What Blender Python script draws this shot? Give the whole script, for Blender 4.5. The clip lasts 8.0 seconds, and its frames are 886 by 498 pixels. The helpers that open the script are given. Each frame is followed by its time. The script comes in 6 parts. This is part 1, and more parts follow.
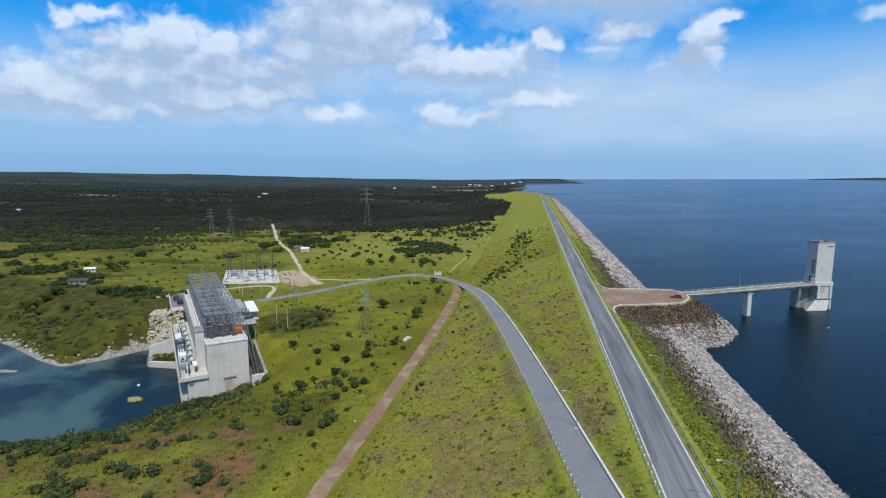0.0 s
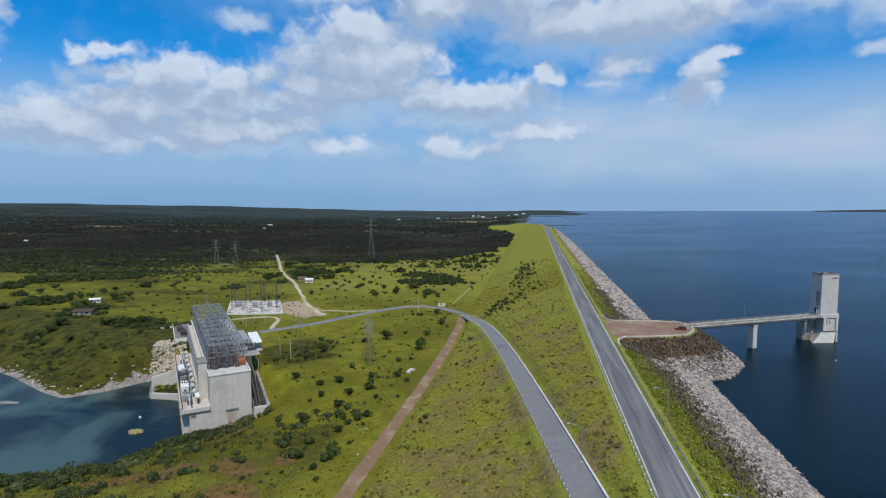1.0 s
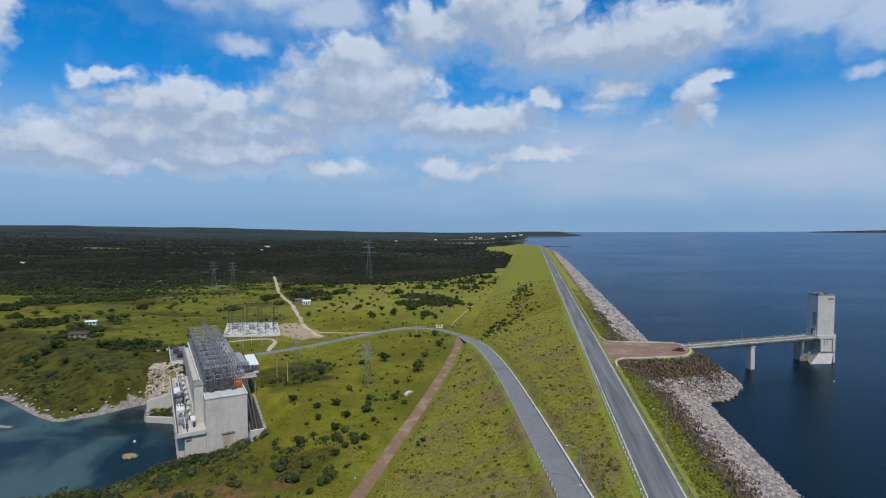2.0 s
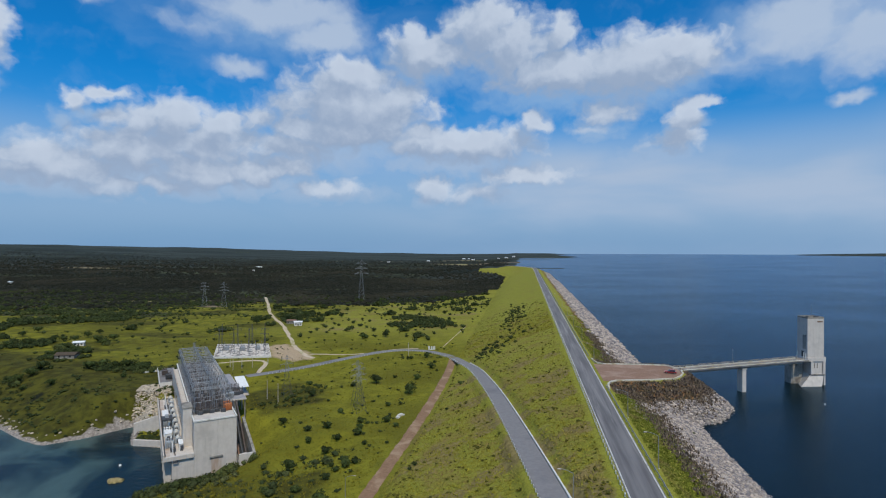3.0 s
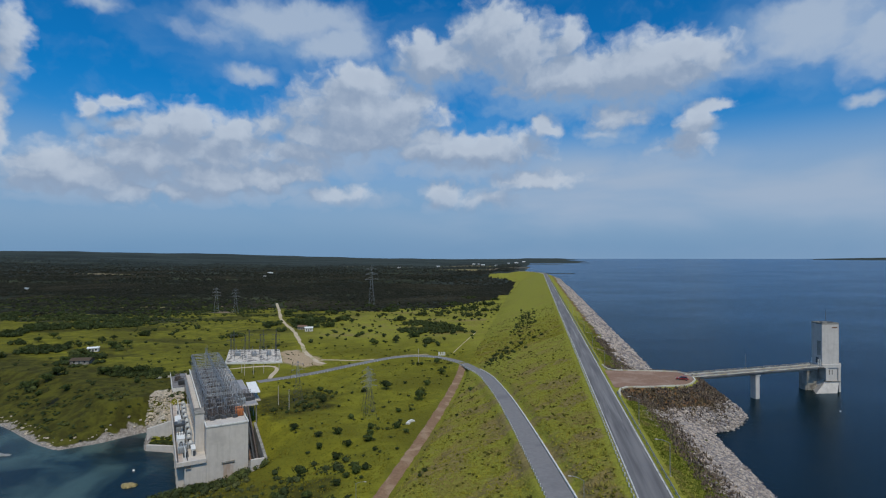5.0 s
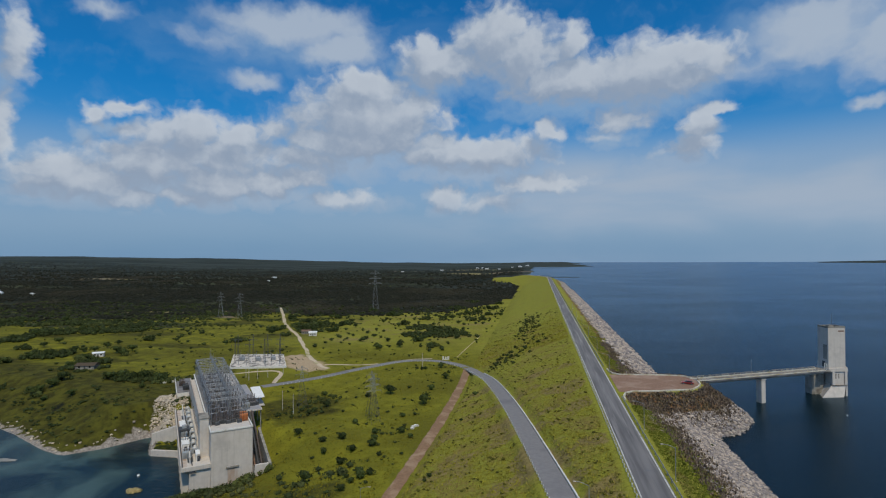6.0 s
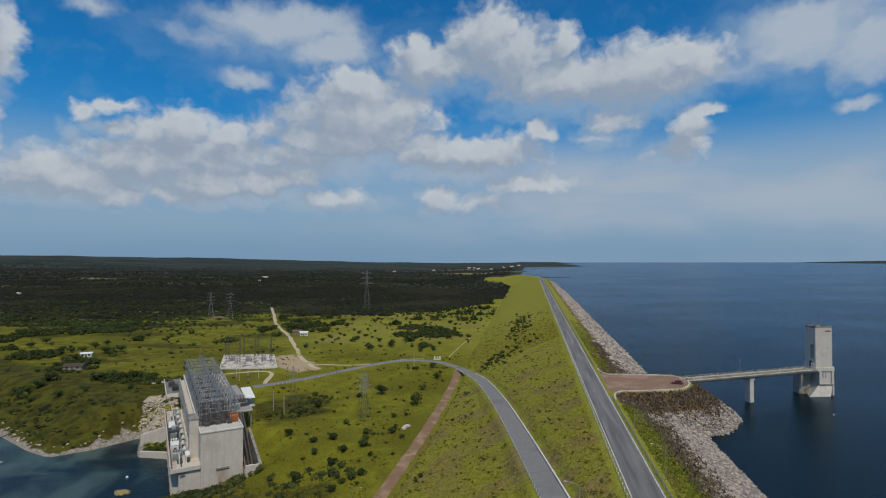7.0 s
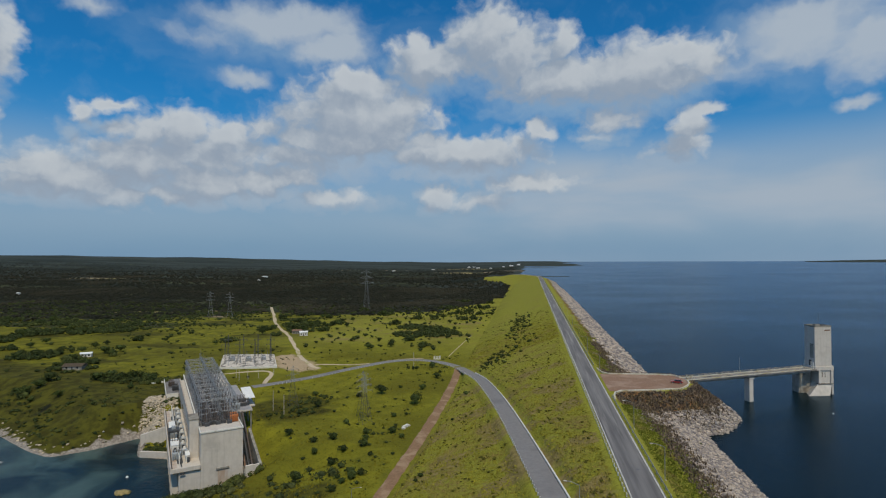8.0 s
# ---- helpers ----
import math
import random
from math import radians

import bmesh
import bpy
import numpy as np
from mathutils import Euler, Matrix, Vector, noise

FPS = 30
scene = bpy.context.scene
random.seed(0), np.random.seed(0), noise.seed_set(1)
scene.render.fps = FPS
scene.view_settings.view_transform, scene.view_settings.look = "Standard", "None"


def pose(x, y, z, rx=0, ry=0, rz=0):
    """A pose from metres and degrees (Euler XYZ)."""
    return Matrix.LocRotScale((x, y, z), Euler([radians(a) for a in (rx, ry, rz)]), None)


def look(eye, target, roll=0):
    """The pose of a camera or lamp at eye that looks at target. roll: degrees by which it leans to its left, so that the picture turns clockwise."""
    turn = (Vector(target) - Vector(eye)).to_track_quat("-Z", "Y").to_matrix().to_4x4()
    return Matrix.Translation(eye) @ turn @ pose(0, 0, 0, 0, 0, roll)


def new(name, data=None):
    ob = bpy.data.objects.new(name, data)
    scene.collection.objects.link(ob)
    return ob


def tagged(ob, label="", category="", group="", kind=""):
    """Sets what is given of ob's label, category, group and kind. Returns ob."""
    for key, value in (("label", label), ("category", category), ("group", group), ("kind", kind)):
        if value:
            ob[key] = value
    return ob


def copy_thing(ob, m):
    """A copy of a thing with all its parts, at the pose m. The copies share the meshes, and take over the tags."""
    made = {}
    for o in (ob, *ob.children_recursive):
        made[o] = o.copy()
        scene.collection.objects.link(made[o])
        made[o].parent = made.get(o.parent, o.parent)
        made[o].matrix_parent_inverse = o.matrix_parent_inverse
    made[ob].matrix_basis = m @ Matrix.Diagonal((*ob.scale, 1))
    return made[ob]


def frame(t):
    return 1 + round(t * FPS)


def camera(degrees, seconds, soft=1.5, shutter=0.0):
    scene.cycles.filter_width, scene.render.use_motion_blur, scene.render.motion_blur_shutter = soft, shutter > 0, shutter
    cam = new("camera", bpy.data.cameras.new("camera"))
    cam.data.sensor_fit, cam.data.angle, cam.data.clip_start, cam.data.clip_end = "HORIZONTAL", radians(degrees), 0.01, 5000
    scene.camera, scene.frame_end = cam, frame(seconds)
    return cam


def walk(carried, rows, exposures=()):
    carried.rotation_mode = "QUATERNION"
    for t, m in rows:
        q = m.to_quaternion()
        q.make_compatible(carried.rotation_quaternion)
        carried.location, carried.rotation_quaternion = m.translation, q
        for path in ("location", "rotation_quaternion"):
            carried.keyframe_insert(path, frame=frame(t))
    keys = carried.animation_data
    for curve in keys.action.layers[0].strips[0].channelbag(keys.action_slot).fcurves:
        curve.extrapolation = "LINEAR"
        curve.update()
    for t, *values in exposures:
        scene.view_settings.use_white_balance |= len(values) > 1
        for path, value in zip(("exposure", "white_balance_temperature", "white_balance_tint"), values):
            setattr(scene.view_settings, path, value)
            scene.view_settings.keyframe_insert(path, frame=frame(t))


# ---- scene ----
# ------------------------------------------------------------------ camera
cam = camera(80, 8.0, soft=1.15)
walk(cam, [
    (0.0, pose(-0.60, 3.70, 47.60, 81.778, 0.120, 9.394)),
    (0.5, pose(-0.53, 3.06, 47.69, 83.809, 0.193, 9.840)),
    (1.0, pose(-0.46, 2.46, 47.77, 85.163, 0.093, 9.796)),
    (1.5, pose(-0.39, 1.91, 47.86, 86.208, 0.237, 9.877)),
    (3.0, pose(-0.17, 0.57, 48.11, 89.770, -0.121, 8.758)),
    (3.5, pose(-0.10, 0.25, 48.20, 90.188, -0.106, 9.710)),
    (4.0, pose(-0.03, 0.04, 48.28, 90.285, -0.078, 9.832)),
    (4.5, pose(0.00, -0.02, 48.37, 90.213, -0.007, 9.688)),
    (6.0, pose(0.00, -0.14, 48.62, 90.777, 0.241, 10.223)),
    (6.5, pose(0.00, -0.18, 48.70, 90.798, 0.126, 9.887)),
    (7.0, pose(0.00, -0.22, 48.79, 90.757, 0.139, 9.325)),
    (7.5, pose(0.00, -0.26, 48.88, 90.607, 0.058, 9.058)),
    (8.0, pose(0.00, -0.30, 48.96, 90.684, 0.213, 9.282)),
], exposures=((0.0, 0.29, 6050, 8), (0.5, 0.20, 6100, 8), (1.0, 0.08, 6200, 9), (1.5, 0.03, 6250, 10), (3.0, -0.08, 6250, 10), (4.0, -0.18, 6150, 9), (4.5, -0.24, 6150, 9), (6.0, -0.30, 6600, 9), (8.0, -0.29, 7000, 8)))

# ------------------------------------------------------------------ sky and sun
SUN_AZ, SUN_EL = math.atan2(0.42, -0.90), radians(57)      # clockwise from +y, above the horizon
sun = new("sun", bpy.data.lights.new("sun", "SUN"))
sun.data.energy, sun.data.angle, sun.data.color = 3.2, radians(0.55), (1.0, 0.885, 0.68)
sun_dir = Vector((math.sin(SUN_AZ) * math.cos(SUN_EL), math.cos(SUN_AZ) * math.cos(SUN_EL), math.sin(SUN_EL)))
sun.matrix_world = look(sun_dir * 300, (0, 0, 0))


class Nodes:
    """A small helper that adds and links shader nodes."""

    def __init__(self, tree):
        self.tree = tree

    def add(self, kind, settings=None, **inputs):
        node = self.tree.nodes.new(kind)
        s = settings or {}
        if "operation" in s:
            node.operation = s["operation"]
        if "use_clamp" in s:
            node.use_clamp = s["use_clamp"]
        if "data_type" in s:
            node.data_type = s["data_type"]
        if "blend_type" in s:
            node.blend_type = s["blend_type"]
        if "interpolation_type" in s:
            node.interpolation_type = s["interpolation_type"]
        if "layer_name" in s:
            node.layer_name = s["layer_name"]
        if "node_tree" in s:
            node.node_tree = s["node_tree"]
        for key, value in inputs.items():
            name = key.replace("_", " ")
            sock = node.inputs[int(key[1:])] if key[0] == "i" and key[1:].isdigit() else node.inputs[name]
            if isinstance(value, bpy.types.NodeSocket):
                self.tree.links.new(value, sock)
            else:
                sock.default_value = value
        return node

    def math(self, op, a, b=0.0, c=0.0, clamp=False):
        return self.add("ShaderNodeMath", {"operation": op, "use_clamp": clamp}, i0=a, i1=b, i2=c).outputs[0]

    def mix(self, fac, a, b, blend="MIX"):
        n = self.add("ShaderNodeMix", {"data_type": "RGBA", "blend_type": blend}, i0=fac, i6=a, i7=b)
        return n.outputs[2]

    def band(self, x, lo, hi, out_lo=0.0, out_hi=1.0):
        n = self.add("ShaderNodeMapRange", {"interpolation_type": "SMOOTHSTEP"}, Value=x)
        n.inputs[1].default_value, n.inputs[2].default_value = lo, hi
        n.inputs[3].default_value, n.inputs[4].default_value = out_lo, out_hi
        return n.outputs[0]

    def noise(self, vec, scale, detail=4.0, rough=0.55, distort=0.0):
        n = self.add("ShaderNodeTexNoise", None, Vector=vec, Scale=scale, Detail=detail, Roughness=rough, Distortion=distort)
        return n.outputs[0]


# clouds: azimuth and height of the middle, half width, half height, weight (degrees)
WEST_CLOUDS = (
    (-46.3, 7.6, 2.2, 1.7, 1.10), (-44.3, 6.7, 5.4, 1.3, 1.00), (-38.9, 11.3, 2.6, 1.4, 0.90), (-35.5, 12.0, 2.2, 2.0, 1.00), (-31.7, 12.0, 2.5, 1.6, 0.90),
    (-28.2, 13.3, 1.9, 1.1, 0.75), (-18.0, 14.8, 7.2, 3.2, 1.10), (-18.6, 17.4, 3.9, 1.7, 1.05), (-22.9, 11.9, 3.8, 1.6, 0.85), (-19.0, 12.4, 6.4, 1.5, 1.00),
    (-14.5, 15.6, 3.6, 1.6, 0.95), (-33.2, 7.3, 3.3, 1.5, 1.00), (-29.0, 7.7, 2.6, 1.1, 1.00), (-40.8, 5.3, 2.3, 0.8, 1.00), (-36.8, 5.5, 2.1, 0.7, 0.80),
    (-38.8, 8.8, 5.2, 1.9, 0.85), (-32.5, 9.9, 5.5, 1.9, 0.75), (-25.5, 10.2, 4.2, 1.7, 0.70), (-25.0, 8.2, 2.3, 1.1, 0.70), (-43.6, 13.0, 1.2, 0.8, 0.70), (-41.2, 13.7, 1.7, 0.7, 0.75), (-49.4, 17.3, 1.2, 2.6, 0.85), (-50.0, 10.8, 1.0, 2.8, 0.85),
)
EAST_CLOUDS = (
    (-6.8, 10.9, 6.8, 1.7, 1.00), (-10.5, 12.1, 4.0, 1.0, 0.80), (-9.9, 6.1, 2.0, 1.1, 0.95), (-0.2, 7.6, 4.0, 1.0, 0.95), (1.1, 13.0, 1.8, 0.9, 0.75),
    (15.9, 12.6, 1.7, 1.2, 1.00), (17.4, 13.6, 1.5, 0.6, 0.80), (15.0, 10.4, 2.0, 1.0, 0.60), (-10.4, 20.4, 4.0, 1.9, 1.10), (-4.4, 22.6, 3.2, 2.8, 1.05), (-1.2, 20.6, 3.5, 2.4, 0.90),
    (4.2, 18.0, 6.6, 1.7, 1.05), (11.3, 18.3, 5.6, 2.5, 1.15), (14.5, 19.3, 3.0, 1.5, 1.00), (17.2, 18.6, 2.2, 1.3, 0.85), (3.4, 21.4, 1.5, 1.6, 0.80),
    (8.6, 14.1, 2.5, 1.2, 0.65), (-20.4, 6.3, 3.0, 0.8, 0.60), (-5.8, 5.6, 3.0, 0.9, 0.60),
)
THIN_CLOUDS = (
    (-25.5, 23.2, 8.0, 1.8, 0.85), (-20.5, 21.2, 4.0, 1.6, 0.85), (-29.8, 17.9, 2.8, 0.8, 0.80), (25.6, 19.2, 4.8, 2.6, 0.85), (30.4, 17.0, 3.2, 2.6, 0.85),
    (28.6, 12.9, 1.8, 0.5, 0.60), (20.5, 17.4, 4.0, 1.2, 0.40), (-43.5, 22.0, 3.0, 0.8, 0.45), (6.6, 12.3, 1.8, 0.4, 0.55), (-34.0, 21.0, 3.0, 0.9, 0.45),
)
HIGH_CLOUDS = (
    (-38.0, 6.8, 10.0, 2.4, 0.90), (-31.0, 9.0, 9.0, 2.4, 0.45), (-19.0, 10.4, 10.0, 3.2, 0.95), (-6.0, 9.4, 9.0, 2.6, 0.85), (-24.0, 5.6, 16.0, 2.0, 0.60),
    (4.0, 15.6, 9.0, 1.8, 0.50), (24.5, 19.0, 9.0, 3.2, 0.60), (-27.0, 20.6, 9.0, 3.0, 0.50), (12.0, 8.2, 10.0, 2.6, 0.85), (-8.0, 18.4, 7.0, 1.6, 0.45),
)


def cloud_field():
    """Node group: a direction (azimuth, height in degrees) to cloud density."""
    g = bpy.data.node_groups.new("cloud_field", "ShaderNodeTree")
    g.interface.new_socket("Place", in_out="INPUT", socket_type="NodeSocketVector")
    g.interface.new_socket("Density", in_out="OUTPUT", socket_type="NodeSocketFloat")
    g.interface.new_socket("Soft", in_out="OUTPUT", socket_type="NodeSocketFloat")
    g.interface.new_socket("Thin", in_out="OUTPUT", socket_type="NodeSocketFloat")
    n = Nodes(g)
    place = n.add("NodeGroupInput").outputs[0]
    warp = n.add("ShaderNodeTexNoise", None, Vector=place, Scale=0.17, Detail=4.0, Roughness=0.5).outputs[1]
    warp = n.add("ShaderNodeVectorMath", {"operation": "SUBTRACT"}, i0=warp, i1=(0.5, 0.5, 0.5)).outputs[0]
    warp = n.add("ShaderNodeVectorMath", {"operation": "MULTIPLY"}, i0=warp, i1=(4.2, 2.8, 0)).outputs[0]
    curl = n.add("ShaderNodeTexNoise", None, Vector=place, Scale=0.62, Detail=3.0, Roughness=0.5).outputs[1]
    curl = n.add("ShaderNodeVectorMath", {"operation": "SUBTRACT"}, i0=curl, i1=(0.5, 0.5, 0.5)).outputs[0]
    curl = n.add("ShaderNodeVectorMath", {"operation": "MULTIPLY"}, i0=curl, i1=(2.2, 1.8, 0)).outputs[0]
    bent = n.add("ShaderNodeVectorMath", {"operation": "ADD"}, i0=place, i1=warp).outputs[0]
    bent = n.add("ShaderNodeVectorMath", {"operation": "ADD"}, i0=bent, i1=curl).outputs[0]

    def union(clouds):
        whole = None
        for az, el, ra, re, weight in clouds:
            d = n.add("ShaderNodeVectorMath", {"operation": "SUBTRACT"}, i0=bent, i1=(az, el, 0)).outputs[0]
            d = n.add("ShaderNodeVectorMath", {"operation": "MULTIPLY"}, i0=d, i1=(1 / ra, 1 / re, 0)).outputs[0]
            r = n.add("ShaderNodeVectorMath", {"operation": "LENGTH"}, i0=d).outputs[1]
            v = n.math("MULTIPLY", n.math("SUBTRACT", 1.35, r), weight)
            whole = v if whole is None else n.math("SMOOTH_MAX", whole, v, 0.25)
        return whole

    total, soft = union(WEST_CLOUDS + EAST_CLOUDS), union(HIGH_CLOUDS)
    drawn = n.add("ShaderNodeVectorMath", {"operation": "MULTIPLY"}, i0=bent, i1=(0.45, 1.0, 1)).outputs[0]
    soft = n.math("ADD", soft, n.math("MULTIPLY", n.math("SUBTRACT", n.noise(drawn, 0.30, 4.0, 0.5, 0.2), 0.52), 1.3))
    combed = n.add("ShaderNodeVectorMath", {"operation": "MULTIPLY"}, i0=bent, i1=(0.7, 1.2, 1)).outputs[0]
    thin = n.math("ADD", union(THIN_CLOUDS), n.math("MULTIPLY", n.math("SUBTRACT", n.noise(combed, 0.38, 4.0, 0.45), 0.5), 1.1))
    # the rest of the sky, outside the mapped stretch
    sep = n.add("ShaderNodeSeparateXYZ", None, i0=place)
    far = n.math("MAXIMUM", n.band(n.math("ABSOLUTE", sep.outputs[0]), 51.0, 62.0), n.band(sep.outputs[1], 27.0, 36.0))
    loose = n.noise(n.add("ShaderNodeVectorMath", {"operation": "MULTIPLY"}, i0=place, i1=(0.6, 1.3, 1)).outputs[0], 0.07, 5.0)
    total = n.math("ADD", n.math("MULTIPLY", n.math("MAXIMUM", total, -0.6), n.math("SUBTRACT", 1.0, far)),
                   n.math("MULTIPLY", n.math("MULTIPLY", n.math("SUBTRACT", loose, 0.52), 4.0), far))
    fine = n.noise(n.add("ShaderNodeVectorMath", {"operation": "MULTIPLY"}, i0=bent, i1=(1, 1.25, 1)).outputs[0], 0.46, 5.0, 0.48)
    small = n.noise(place, 1.3, 3.0, 0.5)
    total = n.math("ADD", total, n.math("MULTIPLY", n.math("SUBTRACT", fine, 0.5), 1.55))
    total = n.math("ADD", total, n.math("MULTIPLY", n.math("SUBTRACT", small, 0.5), 0.22))
    out = n.add("NodeGroupOutput")
    g.links.new(total, out.inputs[0])
    g.links.new(soft, out.inputs[1])
    g.links.new(thin, out.inputs[2])
    return g


def make_world():
    world = bpy.data.worlds.new("sky")
    scene.world = world
    world.use_nodes = True
    tree = world.node_tree
    tree.nodes.clear()
    n = Nodes(tree)
    air = n.add("ShaderNodeTexSky")
    air.sky_type, air.sun_disc = "NISHITA", False
    air.sun_elevation, air.sun_rotation = SUN_EL, SUN_AZ
    air.altitude, air.air_density, air.dust_density, air.ozone_density = 100.0, 1.0, 1.2, 3.0
    sky = air.outputs[0]
    way = n.add("ShaderNodeTexCoord").outputs["Generated"]
    s = n.add("ShaderNodeSeparateXYZ", None, i0=way)
    az = n.math("DEGREES", n.math("ARCTAN2", s.outputs[0], s.outputs[1]))
    el = n.math("DEGREES", n.math("ARCSINE", s.outputs[2]))
    field = cloud_field()

    def density(lift):
        p = n.add("ShaderNodeCombineXYZ", None, i0=n.math("ADD", az, lift * 0.5), i1=n.math("ADD", el, lift)).outputs[0]
        return n.add("ShaderNodeGroup", {"node_tree": field}, i0=p).outputs

    (here, soft, thin), (above, _, _) = density(0.0), density(1.9)
    cover = n.band(here, -0.22, 0.66)
    lit = n.band(n.math("SUBTRACT", here, above), -0.50, 1.15)
    thick = n.band(here, 0.2, 1.3)
    white = n.mix(lit, (3.8, 4.85, 6.55, 1), (7.5, 8.3, 9.4, 1))
    white = n.mix(n.math("MULTIPLY", thick, 0.34), white, (5.0, 5.8, 7.2, 1))
    blue = n.mix(1.0, sky, (0.09, 0.98, 1.62, 1), "MULTIPLY")
    haze = n.band(el, 0.0, 17.0, 0.92, 0.0)
    base = n.mix(haze, blue, (2.3, 4.15, 6.7, 1))
    low = n.band(el, 0.5, 7.5, 0.25, 1.0)
    sheet_place = n.add("ShaderNodeCombineXYZ", None, i0=n.math("MULTIPLY", az, 0.5), i1=n.math("MULTIPLY", el, 1.6)).outputs[0]
    east = n.band(az, -22.0, 8.0, 0.45, 1.0)
    sheets = n.band(n.noise(sheet_place, 0.085, 4.0, 0.5, 0.3), 0.34, 0.60, 0.55, 1.0)
    veil = n.math("MULTIPLY", n.math("MULTIPLY", n.band(el, 0.2, 4.0, 0.35, 1.0), n.band(el, 14.0, 8.0)), n.math("MULTIPLY", sheets, east))
    wisp = n.band(n.noise(sheet_place, 0.11, 4.0, 0.5, 0.4), 0.50, 0.74, 0.0, 0.22)
    veil = n.math("MAXIMUM", veil, n.math("MULTIPLY", wisp, n.band(el, 9.0, 15.0)))
    skirt = n.math("MULTIPLY", n.math("MAXIMUM", n.band(soft, -0.3, 1.1), n.band(above, -0.7, 1.1)), n.math("MULTIPLY", n.band(el, 9.0, 18.0, 0.85, 0.62), n.band(el, 1.5, 6.0, 0.0, 1.0)))
    veil = n.math("MAXIMUM", veil, skirt)
    base = n.mix(veil, base, n.mix(n.band(el, 8.0, 15.0), (4.9, 6.15, 7.95, 1), (4.0, 5.9, 8.3, 1)))
    base = n.mix(n.band(thin, -0.10, 0.80, 0.0, 0.88), base, (5.7, 6.8, 8.4, 1))
    colour = n.mix(n.math("MULTIPLY", n.math("MULTIPLY", cover, 0.95), low), base, white)
    back = n.add("ShaderNodeBackground", None, Color=colour, Strength=0.084)
    out = n.add("ShaderNodeOutputWorld")
    tree.links.new(back.outputs[0], out.inputs[0])


make_world()

# ------------------------------------------------------------------ materials


def material(name, light, dark, scale=1.0, rough=0.85, bump=0.15, patch=None, patch_scale=0.1, patch_lo=0.45, patch_hi=0.62,
             metal=0.0, stretch=(1, 1, 1), vary=0.0, bump_scale=None, spec=0.3, streak=0.0, island=False, upward=0.0):
    """Two tones in fine grain, a third tone in large patches, relief from the grain."""
    m = bpy.data.materials.new(name)
    m.use_nodes = True
    m.node_tree.nodes.clear()
    n = Nodes(m.node_tree)
    pos = n.add("ShaderNodeNewGeometry").outputs["Position"]
    pos = n.add("ShaderNodeVectorMath", {"operation": "MULTIPLY"}, i0=pos, i1=stretch).outputs[0]
    grain = n.noise(pos, scale, 6.0, 0.6)
    col = n.mix(n.band(grain, 0.3, 0.7), (*light, 1), (*dark, 1))
    if patch:
        col = n.mix(n.band(n.noise(pos, patch_scale, 5.0, 0.6, 0.4), patch_lo, patch_hi), col, (*patch, 1))
    if streak:
        run = n.add("ShaderNodeVectorMath", {"operation": "MULTIPLY"}, i0=pos, i1=(1, 1, 0.08)).outputs[0]
        col = n.mix(n.math("MULTIPLY", n.band(n.noise(run, 1.1, 5.0, 0.65), 0.46, 0.72), streak), col, (0.10, 0.085, 0.07, 1))
    if vary:
        if island:
            rnd = n.add("ShaderNodeNewGeometry").outputs["Random Per Island"]
        else:
            rnd = n.add("ShaderNodeObjectInfo").outputs["Random"]
        col = n.mix(1.0, col, n.add("ShaderNodeCombineColor", None, i0=n.band(rnd, 0, 1, 1 - vary, 1 + vary),
                                    i1=n.band(rnd, 0, 1, 1 - vary, 1 + vary * 0.8), i2=n.band(rnd, 0, 1, 1 - vary * 0.8, 1 + vary * 0.6)).outputs[0], "MULTIPLY")
    shader = n.add("ShaderNodeBsdfPrincipled", None, Base_Color=col, Roughness=rough, Metallic=metal)
    shader.inputs["Specular IOR Level"].default_value = spec
    if upward:
        # small leaves stand every way within one facet: their mean normal leans to the sky
        facing = n.add("ShaderNodeNewGeometry").outputs["Normal"]
        facing = n.add("ShaderNodeVectorMath", {"operation": "SCALE"}, i0=facing, i3=1 - upward).outputs[0]
        facing = n.add("ShaderNodeVectorMath", {"operation": "ADD"}, i0=facing, i1=(0, 0, upward)).outputs[0]
        facing = n.add("ShaderNodeVectorMath", {"operation": "NORMALIZE"}, i0=facing).outputs[0]
        m.node_tree.links.new(facing, shader.inputs["Normal"])
    if bump:
        relief = n.noise(pos, bump_scale or scale * 1.7, 5.0, 0.6)
        b = n.add("ShaderNodeBump", None, Strength=bump, Distance=0.25, Height=relief)
        m.node_tree.links.new(b.outputs[0], shader.inputs["Normal"])
    out = n.add("ShaderNodeOutputMaterial")
    m.node_tree.links.new(shader.outputs[0], out.inputs[0])
    return m


